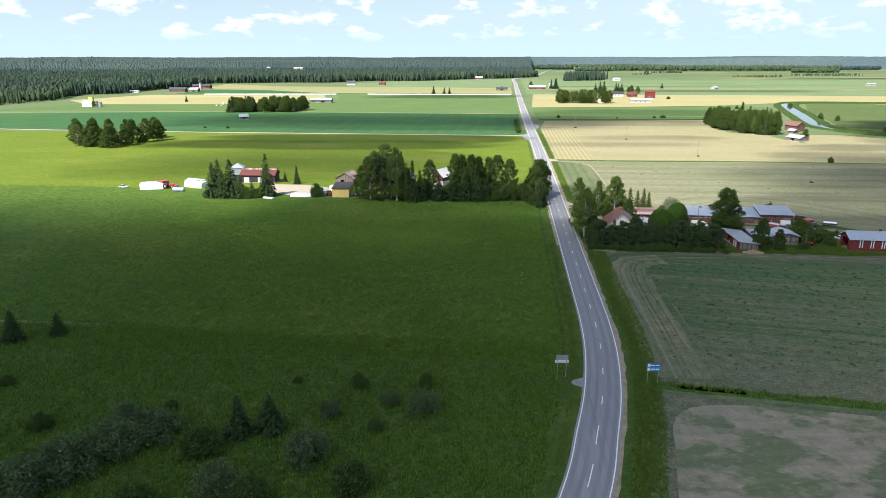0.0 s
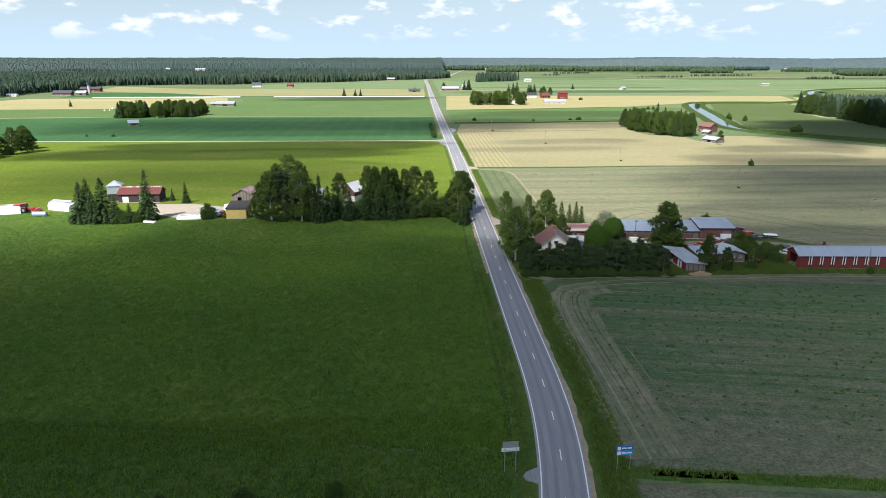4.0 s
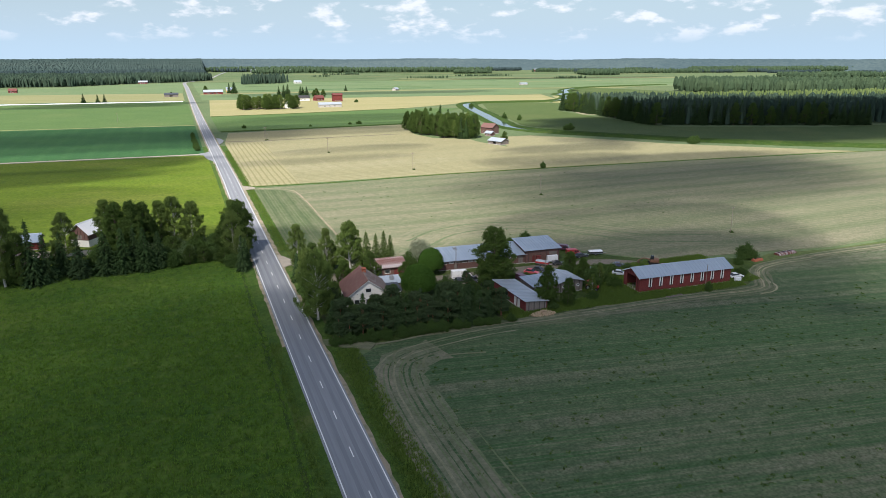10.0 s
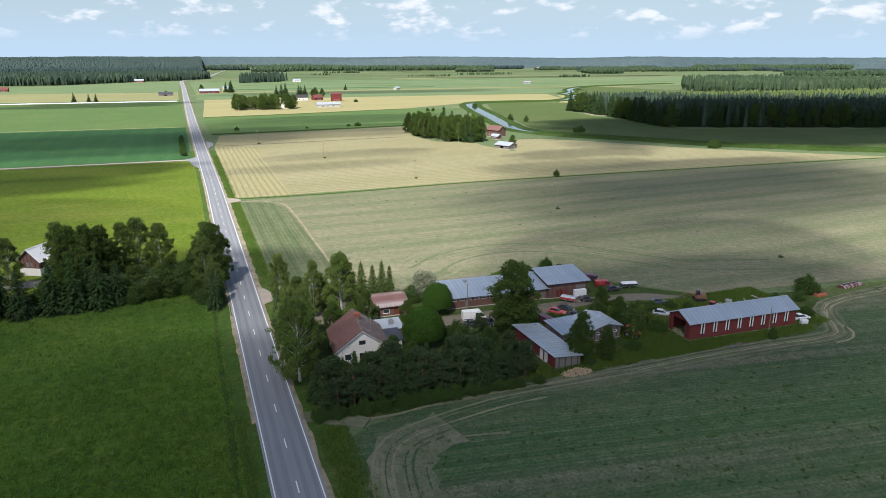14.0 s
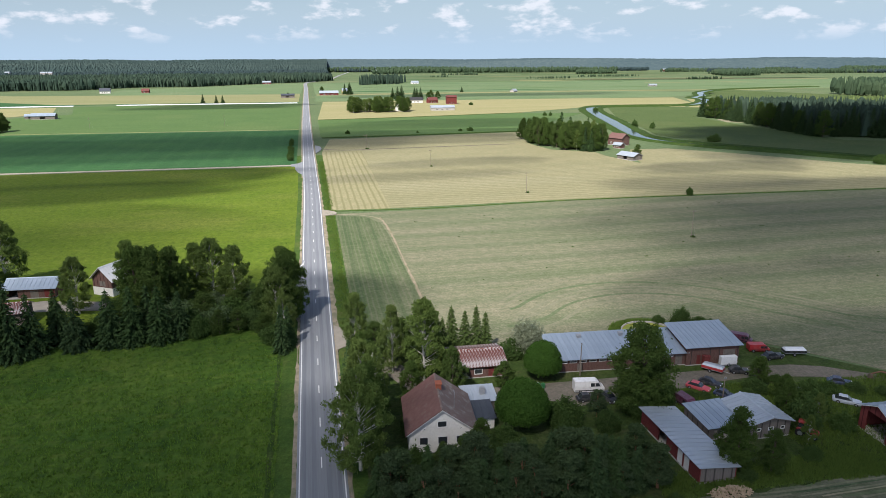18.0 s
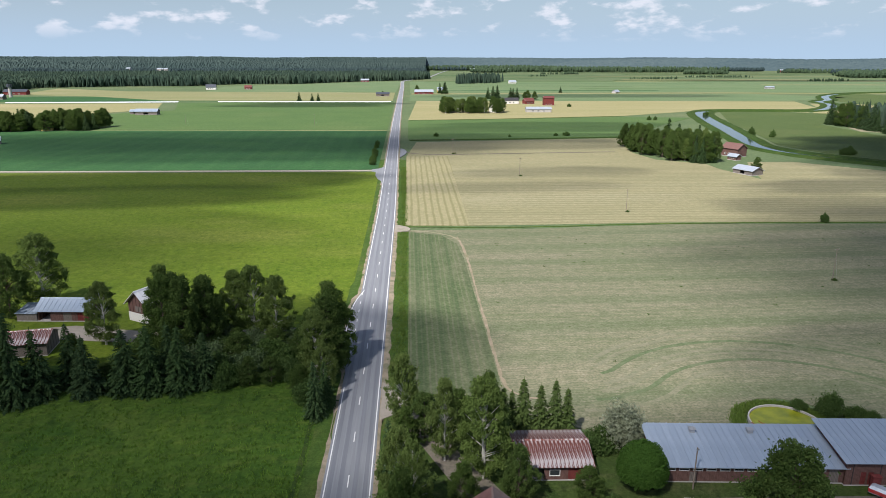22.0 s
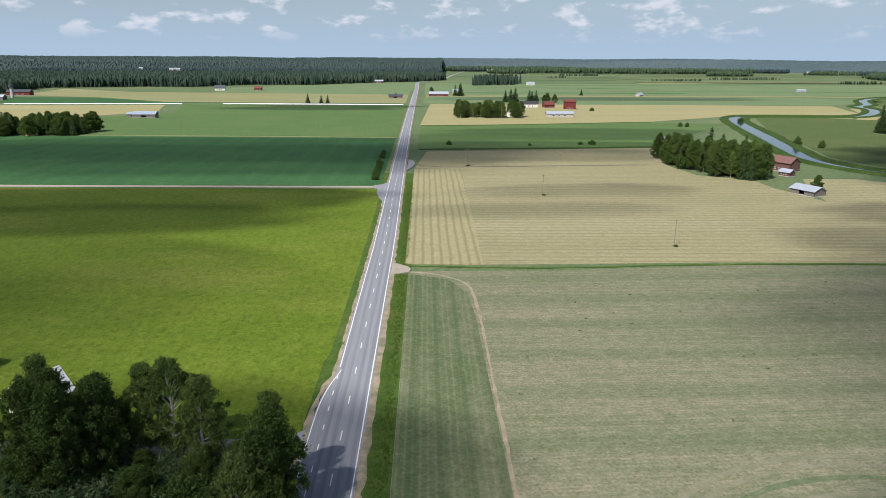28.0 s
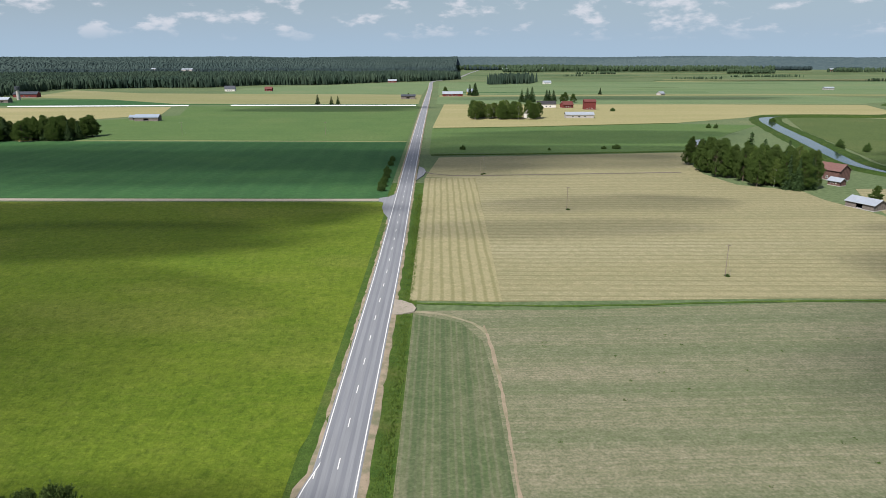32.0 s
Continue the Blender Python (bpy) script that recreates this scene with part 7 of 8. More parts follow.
def car(label, x, y, turn, paint, length=4.3, tall=1.45, van=False, name="car"):
    root = thing(name, label, "van" if van else "car", pose(x, y, 0.13 if x > 0 else 0.11, 0, 0, turn), "vehicles in the farmyard")
    h, w = length / 2, 0.95 if van else 0.86
    if van:
        body = loft([(-h, w * 0.96, w * 0.9, 0.35, tall * 0.97), (-h + 0.1, w, w * 0.92, 0.3, tall), (h * 0.45, w, w * 0.92, 0.28, tall), (h * 0.62, w, w * 0.85, 0.28, tall * 0.86), (h * 0.8, w, w * 0.86, 0.28, tall * 0.56), (h * 0.97, w * 0.92, w * 0.8, 0.32, tall * 0.46), (h, w * 0.86, w * 0.74, 0.36, tall * 0.4)])
        glass = Build().hexa([(h * 0.635, -w * 0.78, tall * 0.83), (h * 0.785, -w * 0.80, tall * 0.585), (h * 0.785, w * 0.80, tall * 0.585), (h * 0.635, w * 0.78, tall * 0.83)], [(h * 0.655, -w * 0.76, tall * 0.85), (h * 0.81, -w * 0.78, tall * 0.60), (h * 0.81, w * 0.78, tall * 0.60), (h * 0.655, w * 0.76, tall * 0.85)])
        for s in (-1, 1):
            for x0, x1 in ((0.36, 0.60), (0.06, 0.32)):
                k = 0.0 if x1 < 0.5 else 0.1
                part("side_window", Build().hexa([(h * x0, s * w * 1.012, tall * 0.56), (h * (x1 + k), s * w * 1.012, tall * 0.56), (h * (x1 + k), s * w * 0.9, tall * 0.56), (h * x0, s * w * 0.9, tall * 0.56)], [(h * x0, s * w * 0.972, tall * 0.84), (h * x1, s * w * 0.965, tall * 0.84), (h * x1, s * w * 0.86, tall * 0.84), (h * x0, s * w * 0.86, tall * 0.84)]), M_GLASS, root)
            part("rub_strip", Build().box(-h * 0.95, h * 0.9, s * w * 0.985 - 0.02, s * w * 0.985 + 0.02, 0.52, 0.66), M_RUBBER, root, "black plastic rub strip")
        part("bumper", Build().box(h * 0.97, h * 1.02, -w * 0.8, w * 0.8, 0.34, 0.56), M_RUBBER, root, "dark plastic bumper")
        axle = (-h * 0.6, h * 0.66)
    else:
        body = loft([(-h, w * 0.82, w * 0.76, 0.42, 0.72), (-h + 0.15, w * 0.95, w * 0.88, 0.32, 0.86), (-h * 0.55, w, w * 0.9, 0.24, 0.9), (h * 0.3, w, w * 0.9, 0.24, 0.9), (h * 0.86, w * 0.96, w * 0.84, 0.26, 0.78), (h, w * 0.8, w * 0.7, 0.38, 0.62)])
        glass = Build().hexa([(-h * 0.82, -w * 0.84, 0.86), (h * 0.38, -w * 0.84, 0.86), (h * 0.38, w * 0.84, 0.86), (-h * 0.82, w * 0.84, 0.86)], [(-h * 0.56, -w * 0.68, tall - 0.04), (h * 0.02, -w * 0.68, tall - 0.04), (h * 0.02, w * 0.68, tall - 0.04), (-h * 0.56, w * 0.68, tall - 0.04)])
        roof = Build().hexa([(-h * 0.58, -w * 0.70, tall - 0.05), (h * 0.04, -w * 0.70, tall - 0.05), (h * 0.04, w * 0.70, tall - 0.05), (-h * 0.58, w * 0.70, tall - 0.05)], [(-h * 0.52, -w * 0.62, tall + 0.02), (-h * 0.02, -w * 0.62, tall + 0.02), (-h * 0.02, w * 0.62, tall + 0.02), (-h * 0.52, w * 0.62, tall + 0.02)])
        part("roof", roof, PAINTS[paint], root)
        axle = (-h * 0.6, h * 0.62)
    part("body", body, PAINTS[paint], root)
    part("window", glass, M_GLASS, root)
    for ax in axle:
        for s in (-1, 1):
            wheel(root, ax, s * (w - 0.08), 0.33, 0.2)
    for s in (-1, 1):
        part("headlight", Build().box(h * 0.93, h * 0.985, s * w * 0.6 - 0.14, s * w * 0.6 + 0.14, 0.6, 0.74), M_PLASTIC, root)
    return root


car("white panel van parked on the gravel yard", 49.5, 145.9, -7, "white", 5.7, 2.4, True, "van")
car("faded red saloon parked in the farmyard", 70.0, 142.5, -50, "pink", 4.4)
car("dark saloon parked in the farmyard", 73.2, 143.6, -50, "black", 4.2)
car("navy hatchback parked by the workshop", 73.2, 138.9, -50, "navy", 4.0)
car("dark plum van parked between the sheds", 64.4, 137.4, -80, "plum", 4.6, 1.9, True, "van")
car("small black car in the farmyard", 81.6, 147.0, -20, "black", 3.7)
car("dark plum van beside the tall barn", 91.2, 160.2, -40, "plum", 4.6, 1.85, True, "van")
car("bright red van parked on the grass", 91.8, 155.2, -12, "red", 4.4, 1.7, True, "van")
car("black estate car parked on the grass", 92.4, 151.4, 4, "black", 4.8)
car("pale blue car abandoned in tall grass", 97.6, 139.2, -30, "navy", 4.3)
car("silver-blue saloon abandoned in tall grass", 93.4, 132.8, -40, "silver", 4.6)
car("dark car under the birch by the van", 51.9, 142.0, -75, "black", 4.0)
car("dark car parked close beside the white van", 48.0, 142.7, 0, "black", 4.2)
car("white car parked behind the red barn", 122.8, 119.4, -8, "white", 4.2)
car("black car in the tall grass", 87.0, 138.5, -40, "black", 4.2)
car("silver car on the farm meadow", -203.4, 199.5, 10, "silver", 4.2)
car("white car beside the hay barn", -88.5, 192.0, 20, "white", 4.3)
car("pale blue van beside the garage", -102.6, 192.6, 80, "blue", 5.0, 2.1, True, "van")
car("white van by the spruces", -129.5, 192.0, 15, "white", 5.2, 2.2, True, "van")
car("white car by the spruces", -135, 193.4, -10, "white", 4.4)


def trailer(label, x, y, turn, length, paint, cover=None):
    root = thing("trailer", label, "trailer", pose(x, y, 0.12, 0, 0, turn))
    h = length / 2
    part("bed", Build().box(-h, h, -0.9, 0.9, 0.55, 0.7), M_GALV, root)
    for s in (-1, 1):
        part("side_board", Build().box(-h, h, s * 0.9 - 0.03, s * 0.9 + 0.03, 0.7, 1.2), PAINTS[paint], root)
        part("end_board", Build().box(s * h - 0.03, s * h + 0.03, -0.86, 0.86, 0.7, 1.2), PAINTS[paint], root)
        wheel(root, -0.3, s * 1.0, 0.34, 0.22)
    part("drawbar", Build().tube((h, 0, 0.6), (h + 1.2, 0, 0.5), 0.05, 0.05, 5), M_GALV, root)
    if cover:
        part("cover", Build().hexa([(-h, -0.88, 1.2), (h, -0.88, 1.2), (h, 0.88, 1.2), (-h, 0.88, 1.2)], [(-h * 0.9, -0.5, 1.55), (h * 0.9, -0.5, 1.55), (h * 0.9, 0.5, 1.55), (-h * 0.9, 0.5, 1.55)]), cover, root, "grey tarpaulin cover")


trailer("red farm trailer with a grey cover", 77.0, 148.6, -50, 4.0, "red", M_TIN_PALE)
trailer("boat-shaped white load on a dark trailer", 98.0, 152.2, -12, 4.4, "black", M_PLASTIC)
trailer("red trailer rusting in the grass", 86.5, 132.6, 10, 3.0, "red")
root = thing("box_trailer", "white box body standing in the yard", "box", pose(81.3, 150.3, 0.16, 0, 0, -3))
part("box", Build().box(-1.7, 1.7, -0.55, 0.4, 0.45, 2.1), M_PLASTIC, root)
part("frame", Build().box(-1.75, 1.75, -0.5, 0.4, 0.2, 0.45), M_GALV, root)
wheel(root, 0, 0.3, 0.33, 0.2), wheel(root, 0, -0.45, 0.33, 0.2)


def tractor(label, x, y, turn, paint, size=1.0, name="tractor"):
    root = thing(name, label, "tractor", pose(x, y, 0.14, 0, 0, turn) @ Matrix.Scale(size, 4))
    part("hood", loft([(0.2, 0.42, 0.36, 0.8, 1.5), (1.7, 0.4, 0.34, 0.8, 1.42), (1.9, 0.34, 0.28, 0.85, 1.3)]), PAINTS[paint], root)
    part("cab", Build().hexa([(-1.2, -0.7, 1.2), (0.2, -0.7, 1.2), (0.2, 0.7, 1.2), (-1.2, 0.7, 1.2)], [(-1.1, -0.6, 2.4), (0.05, -0.6, 2.4), (0.05, 0.6, 2.4), (-1.1, 0.6, 2.4)]), M_GLASS, root, "glazed cab")
    part("roof", Build().box(-1.25, 0.2, -0.72, 0.72, 2.4, 2.55), PAINTS[paint], root)
    part("chassis", Build().box(-1.2, 1.6, -0.3, 0.3, 0.5, 0.9), M_RUBBER, root)
    for s in (-1, 1):
        wheel(root, -0.7, s * 0.85, 0.75, 0.4)
        wheel(root, 1.4, s * 0.7, 0.45, 0.26)
        part("mudguard", Build().hexa([(-1.4, s * 0.7 - 0.2, 1.3), (0, s * 0.7 - 0.2, 1.3), (0, s * 0.7 + 0.25, 1.3), (-1.4, s * 0.7 + 0.25, 1.3)], [(-1.1, s * 0.7 - 0.2, 1.6), (-0.3, s * 0.7 - 0.2, 1.6), (-0.3, s * 0.7 + 0.25, 1.6), (-1.1, s * 0.7 + 0.25, 1.6)]), PAINTS[paint], root)
    return root


tractor("old red tractor beside the workshop", 78.6, 125.0, -50, "red")
tractor("small rusty red tractor behind the red barn", 107.6, 131.6, 20, "red", 0.85)
tractor("red tractor by the garage", -100.2, 189.6, 70, "red")
tractor("pale blue tractor by the hay barn", -105.6, 196.6, 30, "blue")
big = tractor("large red combine harvester in the meadow", -181.5, 200.4, 8, "red", 1.5, "combine_harvester")
part("header", Build().hexa([(2.0, -1.9, 0.2), (3.0, -1.9, 0.2), (3.0, 1.9, 0.2), (2.0, 1.9, 0.2)], [(2.0, -1.9, 0.9), (2.5, -1.9, 0.9), (2.5, 1.9, 0.9), (2.0, 1.9, 0.9)]), PAINTS["red"], big)
part("grain_tank", Build().hexa([(-3.2, -1, 1.0), (-1.2, -1, 1.0), (-1.2, 1, 1.0), (-3.2, 1, 1.0)], [(-3.0, -0.9, 2.3), (-1.2, -0.9, 2.3), (-1.2, 0.9, 2.3), (-3.0, 0.9, 2.3)]), PAINTS["red"], big)
digger = thing("farm_machine", "rusty brown machine with a yellow hood in the grass", "farm machine", pose(108.6, 137.4, 0.12, 0, 0, 150))
part("body", Build().hexa([(-1.5, -1.1, 1.0), (1.2, -1.1, 1.0), (1.2, 1.1, 1.0), (-1.5, 1.1, 1.0)], [(-1.4, -1, 1.9), (0.9, -1, 1.9), (0.9, 1, 1.9), (-1.4, 1, 1.9)]), M_SCRAP, digger)
part("cab", Build().hexa([(0.1, 0.1, 1.9), (1.1, 0.1, 1.9), (1.1, 1, 1.9), (0.1, 1, 1.9)], [(0.15, 0.15, 2.9), (0.95, 0.15, 2.9), (0.95, 0.95, 2.9), (0.15, 0.95, 2.9)]), M_GLASS, digger)
part("boom", Build().tube((0.8, -0.3, 1.5), (2.8, -0.3, 1.9), 0.22, 0.16, 6), M_SCRAP, digger)
part("arm", Build().tube((2.8, -0.3, 1.9), (4.3, -0.3, 1.2), 0.15, 0.12, 6), M_SCRAP, digger)
part("bucket", Build().hexa([(4.0, -0.7, 0.4), (4.8, -0.7, 0.4), (4.8, 0.1, 0.4), (4.0, 0.1, 0.4)], [(4.1, -0.7, 1.2), (4.6, -0.7, 1.2), (4.6, 0.1, 1.2), (4.1, 0.1, 1.2)]), M_SOIL, digger)
for s in (-1, 1):
    part("track", Build().hexa([(-1.3, s * 1.0 - 0.25, 0), (1.3, s * 1.0 - 0.25, 0), (1.3, s * 1.0 + 0.25, 0), (-1.3, s * 1.0 + 0.25, 0)], [(-1.6, s * 1.0 - 0.25, 0.8), (1.6, s * 1.0 - 0.25, 0.8), (1.6, s * 1.0 + 0.25, 0.8), (-1.6, s * 1.0 + 0.25, 0.8)]), M_RUBBER, digger)


# ---- slurry tank, poles, signs, clutter ----
root = thing("slurry_tank", "round concrete tank filled with green-yellow water", "tank", pose(73.4, 167.8, 0))
b = Build()
for i in range(48):
    a, c = 2 * math.pi * i / 48, 2 * math.pi * (i + 1) / 48
    ring = lambda t, q, z: (math.cos(t) * q, math.sin(t) * q, z)
    b.hexa([ring(a, 5.85, -0.3), ring(a, 6.1, -0.3), ring(c, 6.1, -0.3), ring(c, 5.85, -0.3)], [ring(a, 5.85, 0.8), ring(a, 6.1, 0.8), ring(c, 6.1, 0.8), ring(c, 5.85, 0.8)])
part("rim", b, M_CONCRETE, root, "pale concrete rim")
part("water", Build().poly([(math.cos(2 * math.pi * i / 48) * 5.87, math.sin(2 * math.pi * i / 48) * 5.87, 0.45) for i in range(48)]), M_ALGAE, root, "yellow-green algae water")
root = thing("machine_frame", "rusty orange machine frame beside the tank", "farm machine", pose(67.4, 167.0, 0.12, 0, 0, 15))
for u in (-1.4, 0, 1.4):
    part("leg", Build().tube((u, -0.5, 0), (u, -0.5, 1.0), 0.07, 0.07, 5), M_ORANGE, root)
    part("rail", Build().tube((u, -0.8, 1.0), (u, 0.8, 0.9), 0.07, 0.07, 5), M_ORANGE, root)
part("beam", Build().box(-1.7, 1.7, -0.6, -0.4, 0.85, 1.05), M_ORANGE, root)


def power_pole(x, y, tall=9.5, lean=0.0, label="wooden power pole with a crossarm standing in the field", arm=True):
    root = thing("power_pole", label, "power pole", pose(x, y, 0, lean, 0, 22), "power line poles")
    part("pole", Build().tube((0, 0, -0.4), (0, 0, tall), 0.11, 0.08, 8), M_POLE, root)
    if not arm:
        part("bracket", Build().box(-0.12, 0.3, -0.1, 0.1, tall - 0.45, tall - 0.2), M_GALV, root, "small steel bracket")
        return
    part("crossarm", Build().box(-0.9, 0.9, -0.06, 0.06, tall - 0.5, tall - 0.36), M_POLE, root)
    for u in (-0.8, 0, 0.8):
        part("insulator", Build().tube((u, 0, tall - 0.36), (u, 0, tall - 0.16), 0.05, 0.04, 6), M_CONCRETE, root)
    part("stay", Build().tube((0, 0, tall - 1.2), (2.6, 0.6, 0), 0.015, 0.015, 4), M_GALV, root, "thin steel stay wire")


for x, y in ((127.3, 239.3), (95.2, 321.5), (65.4, 400.8), (35.6, 476.5), (36.8, 478), (158.5, 158.5)):
    power_pole(x, y)
    plant("bush", x + 0.6, y, 0.9, 1.6, None, "weeds at the foot of a pole")
power_pole(107.4, 114.6, 7.2, 0, "grey wooden pole beside the red barn", False)
power_pole(50.4, 152.0, 7.0, 0, "grey wooden pole beside the cow barn", False)
power_pole(70.6, 136.0, 6.0, 0, "grey wooden pole beside the workshop", False)
power_pole(-72, 640, 9.5), power_pole(-180, 640, 9.5)

blue = thing("direction_sign", "blue road sign with white lettering on two posts", "road sign", pose(7.2, 23.2, 0.55, 0, 0, 4))
part("panel", Build().box(-1.35, 1.35, -0.05, 0.0, 3.05, 3.8), M_SIGN_BLUE, blue, "dark blue upper panel")
part("panel", Build().box(-1.25, 1.25, -0.05, 0.0, 2.25, 3.0), M_SIGN_CYAN, blue, "light blue lower panel")
for z in (3.42, 2.62):
    part("symbol", Build().box(-1.15, -0.65, -0.065, -0.052, z - 0.28, z + 0.28), M_TRIM, blue, "white symbol square")
    for u0, u1 in ((-0.5, 0.25), (0.4, 1.1)):
        part("lettering", Build().box(u0, u1, -0.065, -0.052, z - 0.1, z + 0.12), M_TRIM, blue, "white lettering bar")
for u in (-1.0, 1.0):
    part("post", Build().tube((u, 0.05, -0.9), (u, 0.05, 3.8), 0.05, 0.05, 8), M_GALV, blue)
grey = thing("road_sign", "back of a grey road sign on two steel posts", "road sign", pose(-10.3, 23.6, 0.45, 0, 0, 4))
part("panel", Build().box(-1.2, 1.2, -0.03, 0.02, 3.75, 4.75), M_GALV, grey)
part("panel", Build().box(-1.35, 1.35, -0.03, 0.02, 3.1, 3.7), M_PLASTIC, grey, "pale lower panel")
for z in (3.3, 4.0, 4.5):
    part("rail", Build().box(-1.2, 1.2, -0.08, -0.03, z - 0.03, z + 0.03), M_GALV, grey)
for u in (-0.85, 0.85):
    part("post", Build().tube((u, -0.12, -0.8), (u, -0.12, 4.8), 0.055, 0.055, 8), M_GALV, grey)
root = thing("marker_plate", "small red reflector plate on a post", "marker", pose(-9.4, 22.4, 0))
part("post", Build().tube((0, 0, -0.2), (0, 0, 1.1), 0.03, 0.03, 6), M_GALV, root)
part("plate", Build().box(-0.2, 0.2, -0.03, -0.01, 0.7, 1.1), M_RED, root)

logs = random.Random(3)
b = Build()
for i in range(260):
    a, q = logs.uniform(0, 6.28), logs.random() ** 0.6
    x, y = math.cos(a) * q * 3.4, math.sin(a) * q * 1.3
    z = 0.2 + logs.random() * 1.1 * (1 - q)
    d = Vector((logs.uniform(-1, 1), logs.uniform(-1, 1), logs.uniform(-0.4, 0.4))).normalized() * 0.28
    b.tube(Vector((x, y, z)) - d, Vector((x, y, z)) + d, 0.09, 0.09, 5)
heap = tagged(new("firewood_heap", b.mesh("firewood_heap", M_LOG)), "heap of split pale firewood beside the shed", "firewood", kind="stuff")
heap.location = (*fitted_place(57.6, 114.2), 0.1)


def bale(x, y, turn, length, wide, tall, label, material=M_PLASTIC):
    root = thing("silage_clamp", label, "silage clamp", pose(x, y, 0, 0, 0, turn))
    h, w = length / 2, wide / 2
    b = Build()
    for x0 in np.linspace(-h, h, 9):
        k = 1 - 0.10 * abs(x0 / h) ** 4
        b.v += [(x0, -w * k, -0.1), (x0, -w * 0.96 * k, tall * 0.55), (x0, -w * 0.6 * k, tall * 0.95 * k), (x0, w * 0.6 * k, tall * k), (x0, w * 0.96 * k, tall * 0.55), (x0, w * k, -0.1)]
    for i in range(8):
        for j in range(5):
            b.f.append((i * 6 + j, i * 6 + j + 1, i * 6 + 7 + j, i * 6 + 6 + j))
    b.f += [tuple(range(5, -1, -1)), tuple(range(48, 54))]
    part("wrap", b, material, root)
    part("weight_row", Build().box(-h * 0.8, h * 0.8, -0.12, 0.12, tall, tall + 0.12), M_RUBBER, root)


bale(-188.5, 199.0, 14, 10.5, 5.0, 3.4, "long pile wrapped in white plastic")
bale(-169.8, 205.0, -22, 11.5, 5.0, 3.2, "long pile wrapped in white plastic")
bale(-99.6, 203.6, 40, 8.0, 4.0, 2.6, "white tent-like cover by the hay barn")
bale(-126, 182.2, -20, 5.2, 2.0, 0.8, "crumpled white tarpaulin on the grass")
bale(-113.0, 188.4, 5, 9.0, 5.0, 1.3, "pale heap under a sheet at the yard edge")
bale(155.4, 132.2, 5, 8.0, 2.4, 0.9, "low stack under a pale sheet at the field edge", M_TIN_RUST)
bale(141.2, 129.6, 4, 3.6, 1.6, 0.9, "stack of red bricks at the field edge", M_BRICK)
tank = thing("fuel_tank", "blue-grey cylindrical tank lying in the grass", "tank", pose(-173, 193.6, 0))
part("shell", Build().tube((-2.6, 0, 1.0), (2.6, 0, 1.0), 1.0, 1.0, 16), PAINTS["blue"], tank)
for u in (-1.6, 1.6):
    part("cradle", Build().box(u - 0.15, u + 0.15, -0.8, 0.8, 0, 0.5), M_CONCRETE, tank)
for i in range(26):
    a = random.Random(i)
    root = thing("hay_bale", "round white-wrapped hay bale on the far hay field", "hay bale", pose(-352 + a.uniform(-26, 26), 690 + a.uniform(-10, 34), 0, 0, 0, a.uniform(0, 180)), "far hay bales") if i < 12 else None
    if root:
        part("bale", Build().tube((-0.6, 0, 0.65), (0.6, 0, 0.65), 0.65, 0.65, 12), M_PLASTIC, root)

for x, y in ((40.6, 148.6), (41.5, 148.4)):
    root = thing("waste_bin", "green wheeled bin by the yard", "bin", pose(x, y, 0.14, 0, 0, 10), "bins by the yard")
    part("body", Build().hexa([(-0.25, -0.25, 0.05), (0.25, -0.25, 0.05), (0.25, 0.25, 0.05), (-0.25, 0.25, 0.05)], [(-0.3, -0.32, 0.95), (0.3, -0.32, 0.95), (0.3, 0.32, 0.95), (-0.3, 0.32, 0.95)]), PAINTS["green"], root)
    part("lid", Build().box(-0.32, 0.32, -0.34, 0.34, 0.95, 1.03), PAINTS["green"], root)

vat = thing("steel_vat", "pale beige steel vat standing in the grass", "tank", pose(113.4, 132.6, 0.12))
part("shell", Build().tube((0, 0, 0), (0, 0, 1.4), 0.8, 0.8, 14), M_CONCRETE, vat)
part("lid", Build().tube((0, 0, 1.4), (0, 0, 1.5), 0.84, 0.6, 14), M_GALV, vat)
crate = thing("white_chest", "white chest freezer beside the red barn", "freezer", pose(121.2, 117.2, 0.12, 0, 0, -4))
part("body", Build().box(-0.9, 0.9, -0.4, 0.4, 0.0, 0.85), M_PLASTIC, crate)
part("lid", Build().box(-0.92, 0.92, -0.42, 0.42, 0.86, 0.95), M_PLASTIC, crate)
mast = thing("flag_pole", "thin white pole on the farm lawn", "pole", pose(39.0, 144.4, 0.12))
part("shaft", Build().tube((0, 0, -0.2), (0, 0, 3.6), 0.05, 0.04, 8), M_TRIM, mast)
part("knob", Build().tube((0, 0, 3.6), (0, 0, 3.72), 0.07, 0.03, 8), M_TRIM, mast)
pile = thing("plank_pile", "pile of weathered planks before the red barn", "planks", pose(96.5, 113.6, 0.12, 0, 0, 8))
for i in range(7):
    part("plank", Build().box(-2.6 + 0.1 * (i % 3), 2.6 + 0.12 * (i % 4), -0.5 + 0.32 * (i % 4), -0.22 + 0.32 * (i % 4), 0.06 * (i // 4), 0.05 + 0.06 * (i // 4)), M_GREY_WOOD, pile)
post = thing("letter_box", "dark red box on a post in the yard", "box", pose(52.6, 139.0, 0.12, 0, 0, 10))
part("post", Build().tube((0, 0, -0.2), (0, 0, 1.2), 0.05, 0.05, 6), M_GREY_WOOD, post)
part("box", Build().box(-0.3, 0.3, -0.25, 0.25, 1.2, 1.75), M_RED, post)
part("lid", Build().box(-0.34, 0.34, -0.29, 0.29, 1.75, 1.81), M_RED, post)
